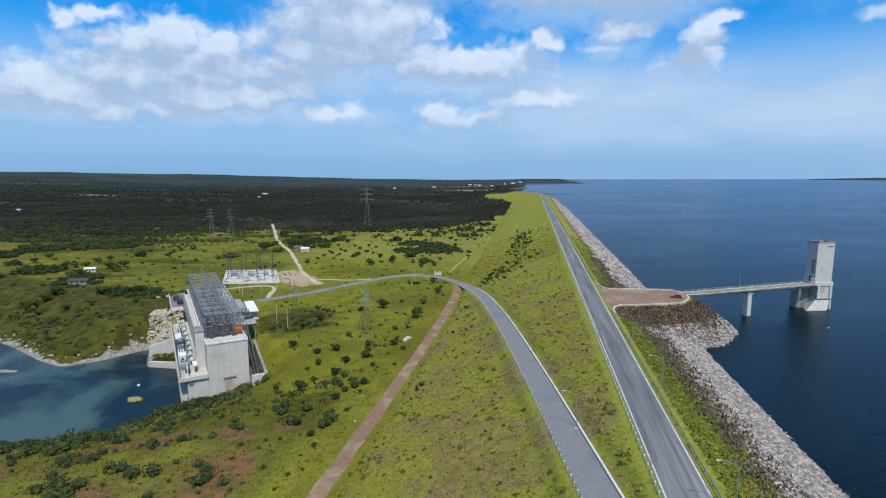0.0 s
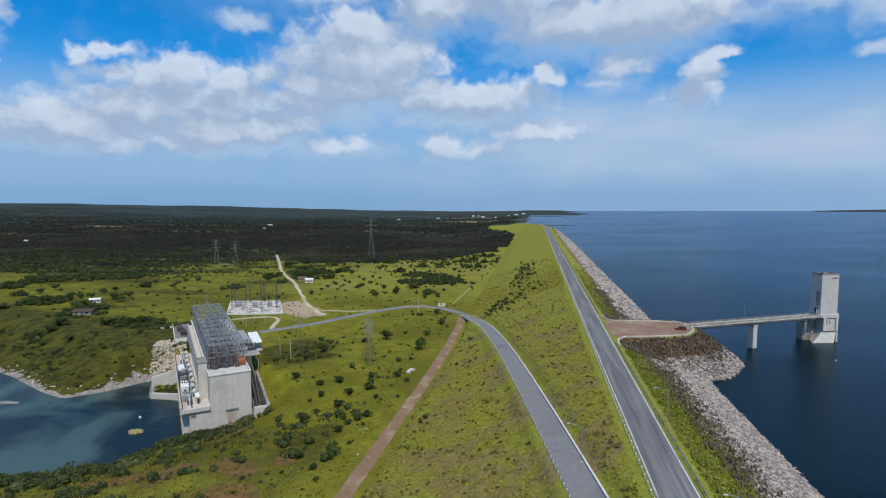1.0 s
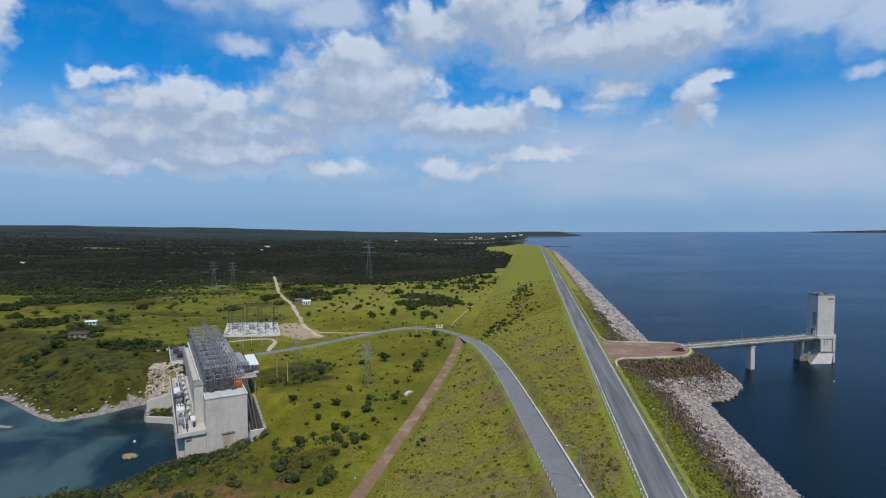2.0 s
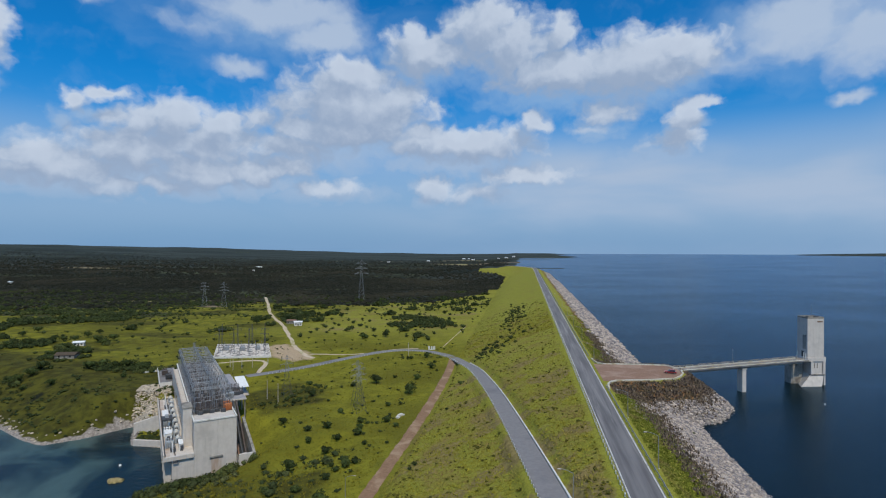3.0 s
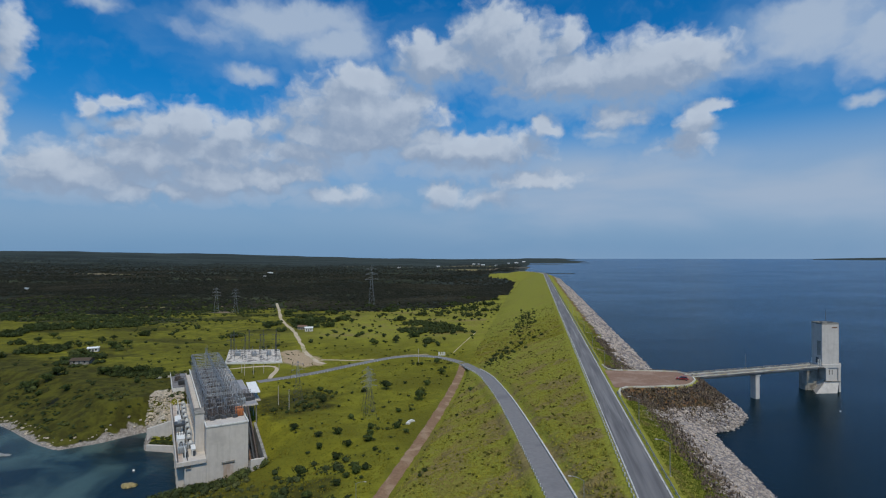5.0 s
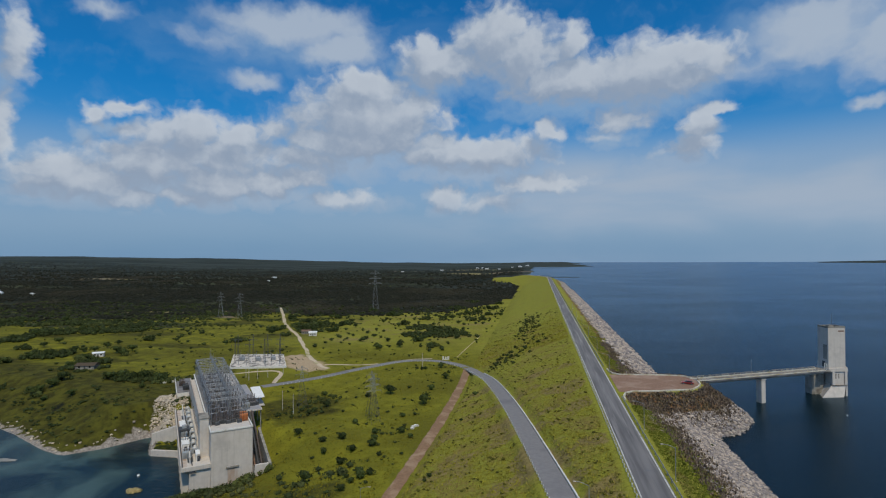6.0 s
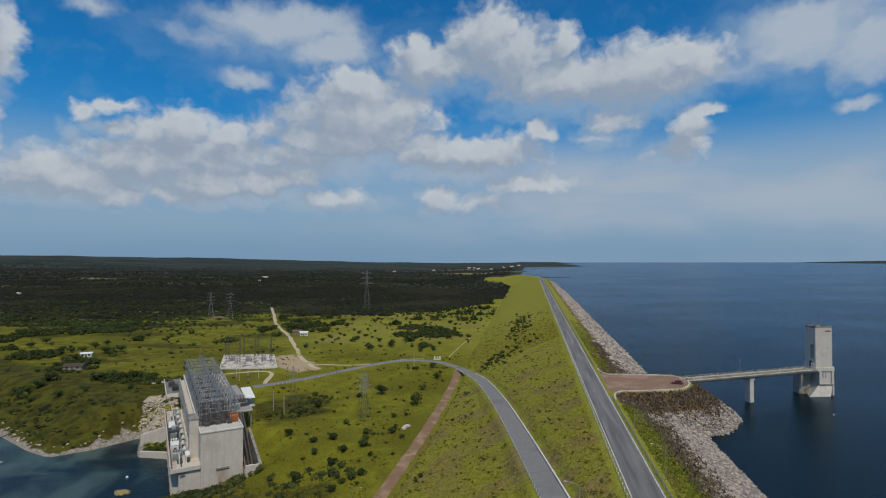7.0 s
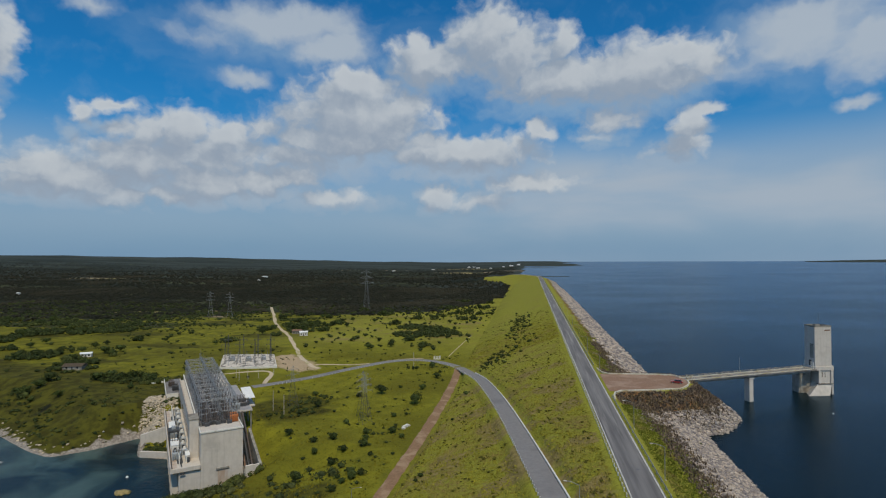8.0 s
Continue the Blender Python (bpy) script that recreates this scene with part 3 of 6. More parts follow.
YARD_LANE = spline([(-152, 284, -25.1), (-157, 300, -25.1), (-163, 316, -25.2), (-172, 321, -25.2), (-182, 316, -25.2), (-192, 309, -25.2)])
VERGE_LANE = spline([(-146, 347, -25.2), (-137, 347.5, -25.2), (-128, 348.5, -25.2), (-118, 351, -25.2), (-110, 354, -25.2)])
BEND_LANE = spline([(-100.5, 364, -25.2), (-93, 368.5, -25.2), (-84, 371, -25.2), (-75, 371.5, -25.2)])
TOE_LANE = spline([(-58, 378, -24.4), (-56.5, 410, -24.6), (-54.5, 445, -24.6), (-52.5, 478, -24.6)])
PLATFORM = [(27.5, 196.5), (41.5, 199.4), (53.5, 203.4), (56.8, 207.8), (58.9, 212.5), (59.4, 217), (58.6, 222), (56, 225.6), (49, 226), (27.5, 224.2)]
RIVER_EDGE = [(-131, 178), (-139, 167), (-140.6, 153.5), (-156.5, 147), (-171, 140), (-260, 112), (-520, 50), (-1200, -40),
              (-1500, 120), (-900, 280), (-430, 270), (-315, 245), (-265, 227), (-229, 210), (-213, 205), (-201.5, 216), (-190.5, 235.5),
              (-174, 211.8), (-157, 211.5), (-118, 190)]
PH_TURN = radians(38.4)
PH_M = Matrix.Translation((-121.4, 180.2, 0)) @ Matrix.Rotation(PH_TURN, 4, "Z")    # local x across, y along, z up


def ph_local(x, y):
    """Along and across the power house, from its front corner."""
    c, s = math.cos(PH_TURN), math.sin(PH_TURN)
    return (y - 180.2) * c - (x + 121.4) * s, (x + 121.4) * c + (y - 180.2) * s


def ph_world(along_it, across):
    c, s = math.cos(PH_TURN), math.sin(PH_TURN)
    return -121.4 + across * c - along_it * s, 180.2 + across * s + along_it * c


def dam_shift(y):
    return -0.0019 * np.clip(y - 1185, 0, 200) ** 2


def ground_height(x, y):
    x, y = np.asarray(x, float), np.asarray(y, float)
    s = x - dam_shift(y)
    far = np.hypot(x, y)
    # plain downstream
    plain = -24.2 - 1.8 * smooth(-48, -110, s) + 0.5 * lumps(x, y, 90, 3) * smooth(-50, -80, s)
    plain = plain + smooth(700, 2500, far) * 8 + 4 * lumps(x, y, 900, 5) * smooth(500, 1500, far)
    az = np.degrees(np.arctan2(x, y))
    plain = plain + smooth(2400, 4850, far) * (2 + 72 * smooth(-8, -50, az) + 6 * lumps(x, y, 2400, 9)) * smooth(12, 0, az)
    # river trough
    edge = polygon_distance(x, y, RIVER_EDGE)
    north = smooth(185, 230, y)
    lu, lv = ph_local(x, y)
    steep = 0.20 * smooth(4, 18, lv) * smooth(-22, -6, lu) + 1.0 * smooth(-48, -30, lv) * smooth(58, 68, lu) * smooth(0, -8, lv)
    bank = RIVER_Z - 0.1 + np.where(edge < 0, np.maximum(edge * 0.5, -3.0), edge * (0.28 + 0.16 * north + steep)) + 0.5 * lumps(x, y, 14, 8) * smooth(0, 6, np.abs(edge))
    land = np.minimum(plain, bank)
    cut = smooth(-15, -10.8, lv) * smooth(2, 0, lv) * smooth(-4, -1, lu) * smooth(88, 83, lu)
    land = land * (1 - cut) + np.minimum(land, -31.5) * cut
    pocket = smooth(43, 47, lu) * smooth(68, 65, lu) * smooth(-21, -19, lv) * smooth(-7, -10, lv)
    land = land * (1 - pocket) + np.minimum(land, -38.6) * pocket
    # embankment
    down = (s - 18.5) * SLOPE
    up = -(s - 28.6) * 11.0 / 28.4
    bed = np.maximum(up, -26.0)
    wall = np.where(s < 18.5, down, np.where(s > 28.6, bed, 0.0))
    fade = smooth(1440, 1340, y)
    low = np.minimum(-8.5 + 0.6 * lumps(x, y, 160, 13), -8.5 - (s - 40 - 14 * lumps(x, y, 420, 14)) * 0.25)
    low = np.maximum(low, -26.0)
    low = np.where(s < -20, np.maximum(-26.0, -8.5 - (-20 - s) * 0.10), low)
    wall = np.where(fade < 1, wall * fade + (1 - fade) * low, wall)
    z = np.maximum(land, wall)
    z = np.where(s > 18.5, wall, z)
    # far shore of the lake
    coast = smooth(2300, 3000, y) * smooth(420 + 0.02 * y, 150 + 0.02 * y, x + 80 * lumps(x, y, 700, 4))
    z = np.where(s > 18.5, np.maximum(z, -26 + coast * 17.5), z)
    rim = smooth(4550, 4860, far) * smooth(14, 40, az) * (100 > az)
    z = np.where(s > 60, np.maximum(z, -26 + 38 * rim), z)
    # low spits of land in the lake
    for cx, cy, rx, ry in ((52, 1490, 70, 16), (15, 1640, 90, 20), (30, 2600, 150, 45), (190, 2950, 160, 40)):
        d = np.hypot((x - cx) / rx, (y - cy) / ry) + 0.3 * lumps(x, y, 60, 17)
        z = np.where(s > 18.5, np.maximum(z, np.clip(-10.2 - 7 * (d - 0.8), -26, -10.0)), z)
    # headland of the platform
    head = polygon_distance(x, y, PLATFORM)
    z = np.maximum(z, np.where(head < 2.0, 0.0, -(head - 2.0) / 1.38 + 0.3 * lumps(x, y, 7, 6)) * np.where(head < 60, 1, 3))
    # cut and fill along the ramp road and the track
    for line, half in ((RAMP, 3.5), (TRACK, 3.0)):
        box_of = (x > -200) & (x < 30) & (y > -80) & (y < 420)
        d, h = line_distance(x[box_of], y[box_of], line)
        k = smooth(half + 3.2, half + 0.3, d)
        z[box_of] = z[box_of] * (1 - k) + (h - 0.02) * k
    return z


def axis(stops):
    """Grid lines: (from, to, step) stretches."""
    out = []
    for a, b, step in stops:
        n = max(1, int(round((b - a) / step)))
        out += [a + (b - a) * i / n for i in range(n)]
    out.append(stops[-1][1])
    return np.array(out)


GX = axis([(-4900, -2500, 120), (-2500, -900, 50), (-900, -400, 20), (-400, -250, 6), (-250, -62, 2.5), (-62, 17.5, 1.0), (17.5, 18.5, 1.0), (18.5, 28.6, 5.05),
           (28.6, 84, 1.4), (84, 130, 6), (130, 600, 45), (600, 4900, 210)])
GY = axis([(-4900, -300, 400), (-300, 40, 20), (40, 400, 2.2), (400, 700, 6), (700, 1500, 16), (1500, 2700, 40), (2700, 4900, 70)])


# bare flats: middle and half axes
FLATS = ((-500, 640, 34, 9), (-545, 628, 22, 8), (-380, 602, 18, 7), (-440, 668, 26, 8), (-1350, 1460, 120, 30), (-250, 1975, 130, 55), (-120, 1850, 70, 40),
         (-310, 2440, 150, 60), (-700, 2300, 190, 50), (-1450, 1500, 110, 40),  (-120, 1940, 150, 50))


def bare_flats(x, y):
    f = np.zeros(x.shape)
    for fx, fy, rx, ry in FLATS:
        f = np.maximum(f, smooth(1.1, 0.5, np.hypot((x - fx) / rx, (y - fy) / ry) + 0.3 * lumps(x, y, 110, 51)))
    return f


def wood_cover(x, y, glades=True):
    """Where woodland stands: 0 open, 1 closed."""
    far = np.hypot(x, y)
    edge_y = 640 + 0.06 * np.abs(x + 250) + 45 * lumps(x, y, 260, 21) - 150 * smooth(-330, -520, x) + 150 * smooth(-150, -60, x)
    w = smooth(-30, 60, y - edge_y)
    clearing = smooth(0.15, 0.7, lumps(x * 0.3, y, 330, 22)) * smooth(650, 900, far) * 0.75
    open_land = smooth(-300, -420, x) * smooth(1000, 700, y) * smooth(-0.5, 0.5, lumps(x * 0.4, y, 130, 24))
    clearing = np.maximum(clearing, 0.85 * open_land)
    s = x - dam_shift(y)
    if not glades:
        clearing = clearing * 0.45
    return np.clip(w - clearing, 0, 1) * (1 - bare_flats(x, y)) * np.where(y > 1520, smooth(30, 0, s), np.where(y > 900, smooth(-40, -48, s), smooth(-52, -70, s)))


def build_ground():
    X, Y = np.meshgrid(GX, GY)
    x, y = X.ravel().copy(), Y.ravel()
    # the far lines follow the bend of the embankment
    x = x + dam_shift(y) * smooth(-900, -60, x) * smooth(600, 130, x)
    z = ground_height(x, y)
    nx, ny = len(GX), len(GY)
    idx = np.arange(nx * ny).reshape(ny, nx)
    quads = np.stack([idx[:-1, :-1], idx[:-1, 1:], idx[1:, 1:], idx[1:, :-1]], -1).reshape(-1, 4)
    me = bpy.data.meshes.new("ground")
    me.vertices.add(nx * ny)
    me.vertices.foreach_set("co", np.stack([x, y, z], 1).ravel())
    me.loops.add(quads.size)
    me.loops.foreach_set("vertex_index", quads.ravel().astype(np.int32))
    me.polygons.add(len(quads))
    me.polygons.foreach_set("loop_start", np.arange(0, quads.size, 4, dtype=np.int32))
    me.update(calc_edges=True)
    me.shade_smooth()
    s = x - dam_shift(y)
    wood_shade = wood_cover(x, y, False)
    soft_toe = smooth(370, 430, y)
    toe = smooth(-44, -36, s) * (1 - soft_toe) + smooth(-85, -15, s + 10 * lumps(x, y, 40, 53)) * soft_toe
    dry = toe * 0.95
    dry = np.maximum(dry, 0.45 * smooth(-10, 50, 150 - y) * smooth(-44, -60, s))
    dry = np.maximum(dry, 0.80 * smooth(395, 460, y) * smooth(-270, -180, x) * (0.8 + 0.4 * lumps(x * 0.5, y, 80, 55)))
    # in far woodland this channel brings in the haze tint
    dry = np.maximum(dry, smooth(1300, 2800, np.hypot(x, y)) * (wood_shade > 0.3))
    wood_shade = np.maximum(wood_shade, smooth(1400, 1460, y + 25 * lumps(x, y, 60, 54)) * smooth(-120, -60, s))
    patch = lumps(x, y, 46, 31)
    soil = smooth(158, 135, y) * smooth(-58, -70, x) * smooth(-150, -128, x) * (0.50 + 0.34 * patch)
    stone = smooth(38.5, 45.5, s + 2.2 * lumps(x, y, 16, 33)) * smooth(95, 60, s)
    head = polygon_distance(x, y, PLATFORM)
    ridge = smooth(9, 13, head + 2 * lumps(x, y, 13, 35)) * smooth(45, 30, head)
    stone = np.where(head < 9, stone * smooth(3, 9, head) * 0.0, np.maximum(stone, ridge * smooth(30, 38, s)))
    wood_shade = np.where((s > 30) & ((y > 1520) | (s > 700)), 1.0, wood_shade)
    wood_shade = np.maximum(wood_shade, smooth(-280, -400, x) * smooth(440, 500, y) * (0.5 + 0.3 * lumps(x * 0.4, y, 90, 47)))
    edge = polygon_distance(x, y, RIVER_EDGE)
    rocky = smooth(4.5, 1.0, np.abs(edge) + 1.8 * lumps(x, y, 12, 37)) * smooth(186, 196, y) * 0.9
    stone = np.maximum(stone, rocky)
    stone = np.where(edge < -1, 0.6, stone)
    dim = smooth(60, 20, edge) * smooth(190, 215, y) * smooth(3, 9, edge) * smooth(-150, -170, x)
    wood_shade = np.maximum(wood_shade, dim * (0.28 + 0.30 * lumps(x, y, 34, 45)))
    # left plain: cloud shade painted in as partial woodland cover
    wood_shade = np.maximum(wood_shade, smooth(-165, -280, x) * smooth(160, 240, y) * (0.26 + 0.14 * lumps(x * 0.4, y, 70, 46)))
    brown = smooth(29, 33, s) * smooth(47, 40, s) * smooth(30, 8, np.abs(y - 200)) * 0.7
    soil = np.maximum(soil, brown)
    soil = np.maximum(soil, smooth(33.5, 38, s + 2.5 * lumps(x, y, 20, 39)) * smooth(44, 40, s) * 0.62)
    soil = np.where((head > 1.5) & (head < 14) & (s > 29), np.maximum(soil, 0.72), soil)
    col = me.color_attributes.new("cover", "FLOAT_COLOR", "POINT")
    rgba = np.stack([np.clip(soil, 0, 1), np.clip(stone, 0, 1), np.clip(wood_shade, 0, 1), np.clip(dry, 0, 1)], 1)
    col.data.foreach_set("color", rgba.astype(np.float32).ravel())
    # left plain and far bank: cloud shade and rank growth in one mask
    rank_shade = smooth(-160, -215, x + 14 * lumps(x, y, 60, 48)) * (0.38 + 0.40 * smooth(0.0, 0.8, lumps(x * 0.35, y, 75, 49)) + 1.0 * smooth(80, 30, edge) * smooth(-150, -185, x))
    rank_shade = np.maximum(rank_shade, smooth(185, 150, y) * smooth(-52, -66, x) * (0.68 + 0.4 * patch))
    rank_shade = np.maximum(rank_shade, smooth(30, 9, np.hypot((x + 117) * 0.9, (y - 246) * 0.8) + 4 * lumps(x, y, 20, 56)) * 0.85)
    dead = smooth(-44, -40, s) * smooth(20, 16, s) * (0.05 + (0.32 + 0.70 * smooth(-0.2, 0.8, lumps(x, y, 38, 50))) * smooth(380, 190, y))
    pasture = smooth(395, 450, y) * smooth(820, 640, y) * smooth(-290, -190, x) * smooth(-44, -54, s)
    dead = np.maximum(dead, smooth(165, 120, y) * smooth(-62, -75, x) * (0.45 + 0.3 * lumps(x, y, 30, 58)))
    dead = np.maximum(dead, smooth(14, 4, np.hypot((x + 12) * 0.8, (y - 103) * 0.45) + 4 * lumps(x, y, 14, 59)) * 0.95)
    dead = np.maximum(dead, pasture * (0.42 + 0.35 * lumps(x * 0.5, y, 60, 57)))
    flats = smooth(3.5, 0.5, polygon_distance(x, y, [(-186, 372), (-178, 378), (-150, 347), (-141, 332), (-148, 326), (-166, 334)]) + 3 * lumps(x, y, 11, 43)) * 0.9
    flats = np.maximum(flats, smooth(1.6, 0.6, np.abs(edge - 1.2 + 0.5 * lumps(x, y, 18, 52))) * smooth(170, 160, y) * smooth(-150, -160, x))
    flats = np.maximum(flats, 0.5 * bare_flats(x, y))
    two = me.color_attributes.new("growth", "FLOAT_COLOR", "POINT")
    two.data.foreach_set("color", np.stack([np.clip(rank_shade, 0, 1), np.clip(dead, 0, 1), np.clip(flats, 0, 1), np.ones_like(x)], 1).astype(np.float32).ravel())
    me.materials.append(GROUND)
    return tagged(new("ground", me), "green grassy plain, earth dam slopes and far dark woodland floor", "ground", kind="structure")


build_ground()


def heights(pts):
    a = np.array(pts, float).reshape(-1, 2)
    return ground_height(a[:, 0].copy(), a[:, 1].copy())


def sheet(name, poly, z, mat, label, category):
    bm = bmesh.new()
    bm.faces.new([bm.verts.new((x, y, z)) for x, y in poly])
    bmesh.ops.triangulate(bm, faces=bm.faces[:])
    ob = part(name, bm, mat)
    return tagged(ob, label, category, kind="structure")


shore = [(26.0 + float(dam_shift(np.array(float(y)))), float(y)) for y in range(-4800, 4900, 150)]
sheet("water_lake", [(4850, -4800), (4850, shore[-1][1])] + shore[::-1], LAKE_Z, LAKE, "wide dark blue reservoir water with fine ripples", "water")
sheet("water_river", [(-1600, -200), (-100, -200), (-100, 300), (-1600, 300)], RIVER_Z, RIVER, "blue green tailrace pool below the power house", "water")


# ------------------------------------------------------------------ roads


def ribbon(name, line, half, mat, label, category, lift=0.06, kind="structure", side=0.35, offset=0.0, ragged=0.0):
    """A road bed of even width with a short side face, along a line of (x, y, z)."""
    bm = bmesh.new()
    rows = []
    for i, p in enumerate(line):
        a, b = Vector(line[max(0, i - 1)]), Vector(line[min(len(line) - 1, i + 1)])
        t = (b - a).normalized()
        nrm = Vector((t.y, -t.x, 0)).normalized()
        c = Vector(p) + nrm * offset + Vector((0, 0, lift))
        hl = half + ragged * (random.uniform(-1, 1) + noise.noise(Vector((i * 0.3, 1.7, half))))
        hr = half + ragged * (random.uniform(-1, 1) + noise.noise(Vector((i * 0.3, 7.7, half))))
        rows.append([bm.verts.new(c - nrm * (hl + 0.25) - Vector((0, 0, side))), bm.verts.new(c - nrm * hl), bm.verts.new(c + Vector((0, 0, 0.05))),
                     bm.verts.new(c + nrm * hr), bm.verts.new(c + nrm * (hr + 0.25) - Vector((0, 0, side)))])
    for r, q in zip(rows, rows[1:]):
        for k in range(4):
            bm.faces.new((r[k], r[k + 1], q[k + 1], q[k]))
    ob = part(name, bm, mat)
    return tagged(ob, label, category, kind=kind)


CREST = [(23.4 + float(dam_shift(np.array(float(y)))), float(y), 0.0) for y in list(range(-300, 420, 12)) + list(range(420, 1150, 30)) + list(range(1150, 1380, 12))]
ribbon("road_crest", CREST, 3.65, ASPHALT, "grey asphalt crest road with paler worn streaks", "road", 0.05)
ribbon("road_ramp", RAMP, 2.95, ASPHALT_PALE, "pale grey asphalt ramp road down the dam slope", "road", 0.10)
ribbon("track_toe", TRACK, 2.15, DIRT, "reddish brown dirt track along the dam toe", "track", 0.06, ragged=0.22)


def draped(line, step=0.05):
    h = heights([(p[0], p[1]) for p in line])
    return [(p[0], p[1], float(z) + step) for p, z in zip(line, h)]


ribbon("track_verge", draped(VERGE_LANE), 0.9, SAND, "pale strip of bare sand beside the road", "track", 0.06)
ribbon("track_sand", draped(SAND_ROAD), 1.5, SAND, "pale sandy track across the meadow", "track", 0.08, ragged=0.55)
ribbon("track_yard", draped(YARD_LANE), 1.15, SAND, "pale gravel lane curving to the switchyard", "track", 0.08, ragged=0.3)
ribbon("track_bend", draped(BEND_LANE), 0.7, SAND, "pale strip of bare ground outside the road bend", "track", 0.06)
ribbon("track_grass", draped(TOE_LANE), 0.22, SAND, "faint pale lane along the grassy dam toe", "track", 0.05)


def platform():
    bm = bmesh.new()
    bm.faces.new([bm.verts.new((x + 0.6, y, 0.09)) for x, y in PLATFORM])
    bmesh.ops.triangulate(bm, faces=bm.faces[:])
    tagged(part("pavement_platform", bm, GRAVEL), "flat reddish gravel turning place beside the crest road", "pavement", kind="structure")


platform()

# ------------------------------------------------------------------ rails, kerbs and lamps


def along(line, step, offset):
    """Points at even steps beside a line of (x, y, z), with the heading."""
    out, run = [], 0.0
    for a, b in zip(line, line[1:]):
        a, b = Vector(a), Vector(b)
        d = b - a
        t = d.normalized()
        nrm = Vector((t.y, -t.x, 0)).normalized()
        while run < d.length:
            p = a + t * run + nrm * offset
            out.append((p, math.atan2(t.y, t.x)))
            run += step
        run -= d.length
    return out


def clip_line(line, y0, y1):
    return [p for p in line if y0 <= p[1] <= y1]


def post_mesh(w, h, mat):
    bm = bmesh.new()
    box(bm, -w / 2, w / 2, -w / 2, w / 2, -0.5, h, bevel=w * 0.18)
    me = bpy.data.meshes.new("post")
    bm.to_mesh(me)
    bm.free()
    me.materials.append(mat)
    return me


def guard_rail(name, line, offset, step, w, h, post_mat, rail_mat, rail, label, near_y):
    """Posts with a rail; posts near the camera are parts, those far off are joined."""
    rail_ob = thing(name, Matrix.Identity(4), label, "guard rail")
    me = post_mesh(w, h, post_mat)
    spots = along(line, step, offset)
    rest = bmesh.new()
    for p, head in spots:
        if p.y < near_y and p.y > 60:
            ob = new("post", me)
            ob.parent = rail_ob
            ob.location, ob.rotation_euler = p, (random.uniform(-0.04, 0.04), random.uniform(-0.04, 0.04), head)
        else:
            box(rest, p.x - w / 2, p.x + w / 2, p.y - w / 2, p.y + w / 2, p.z - 0.3, p.z + h)
    if len(rest.verts):
        tagged(part("far_post", rest, post_mat, rail_ob), kind="stuff")
    else:
        rest.free()
    if rail:
        z0, z1, thick = rail
        bm = bmesh.new()
        rows = []
        for p, head in spots[::2]:
            nrm = Vector((math.sin(head), -math.cos(head), 0)) * thick
            rows.append([bm.verts.new(p - nrm + Vector((0, 0, z0))), bm.verts.new(p - nrm + Vector((0, 0, z1))),
                         bm.verts.new(p + nrm + Vector((0, 0, z1))), bm.verts.new(p + nrm + Vector((0, 0, z0)))])
        for r, q in zip(rows, rows[1:]):
            for k in range(4):
                bm.faces.new((r[k], r[(k + 1) % 4], q[(k + 1) % 4], q[k]))
        part("rail", bm, rail_mat, rail_ob)
    return rail_ob


guard_rail("guard_rail", clip_line(CREST, -60, 1370), -4.25, 2.6, 0.24, 0.80, PAINT, STEEL, (0.42, 0.56, 0.03),
           "low white guide posts with a cable along the crest road", 420)
guard_rail("guard_rail", clip_line(CREST, -60, 196), 4.35, 4.0, 0.22, 0.9, STEEL, STEEL, (0.48, 0.80, 0.05),
           "galvanised guard rail along the lake side of the crest road", 420)
guard_rail("guard_rail", clip_line(CREST, 229, 1370), 4.35, 4.0, 0.22, 0.9, STEEL, STEEL, (0.48, 0.80, 0.05),
           "galvanised guard rail along the lake side of the crest road", 420)
guard_rail("guard_rail", [p for p in RAMP if p[0] > -150], -3.3, 2.4, 0.24, 0.7, PAINT, STEEL, (0.40, 0.52, 0.03),
           "white guide posts along the outer edge of the ramp road", 420)
guard_rail("guard_rail", [p for p in RAMP if p[0] > -36], 3.3, 2.4, 0.24, 0.55, PAINT, PAINT, (0.02, 0.42, 0.20),
           "white painted guard rail along the ramp road's inner edge", 420)


def edge_line(name, line, offset, half, mat, label, lift):
    bm = bmesh.new()
    rows = []
    for p, head in along(line, 4.0, offset):
        nrm = Vector((math.sin(head), -math.cos(head), 0)) * half
        wob = random.uniform(-0.03, 0.03)
        rows.append((bm.verts.new(p - nrm * (1 + wob) + Vector((0, 0, lift))), bm.verts.new(p + nrm * (1 + wob) + Vector((0, 0, lift)))))
    for r, q in zip(rows, rows[1:]):
        bm.faces.new((r[0], r[1], q[1], q[0]))
    tagged(part(name, bm, mat), label, "road marking", kind="structure")


edge_line("trim_edge_line", clip_line(CREST, -60, 1370), -3.35, 0.13, LINE_PAINT, "worn white edge line on the crest road", 0.068)
edge_line("trim_edge_line", clip_line(CREST, -60, 1370), 3.32, 0.16, LINE_PAINT, "worn white edge line on the crest road", 0.068)


def kerb(name, pts, w, h, mat, label):
    """A raised kerb along a line, block after block."""
    ob = thing(name, Matrix.Identity(4), label, "kerb")
    for a, b in zip(pts, pts[1:]):
        a, b = Vector(a), Vector(b)
        d = b - a
        n = max(1, int(d.length / 3.0))
        for i in range(n):
            p, q = a + d * (i / n), a + d * ((i + 0.985) / n)
            bm = bmesh.new()
            box(bm, 0, (q - p).length, -w / 2, w / 2, -0.4, h, bevel=0.03)
            blk = part("kerb_block", bm, mat, ob)
            blk.location, blk.rotation_euler = p, (0, 0, math.atan2(d.y, d.x))
    return ob


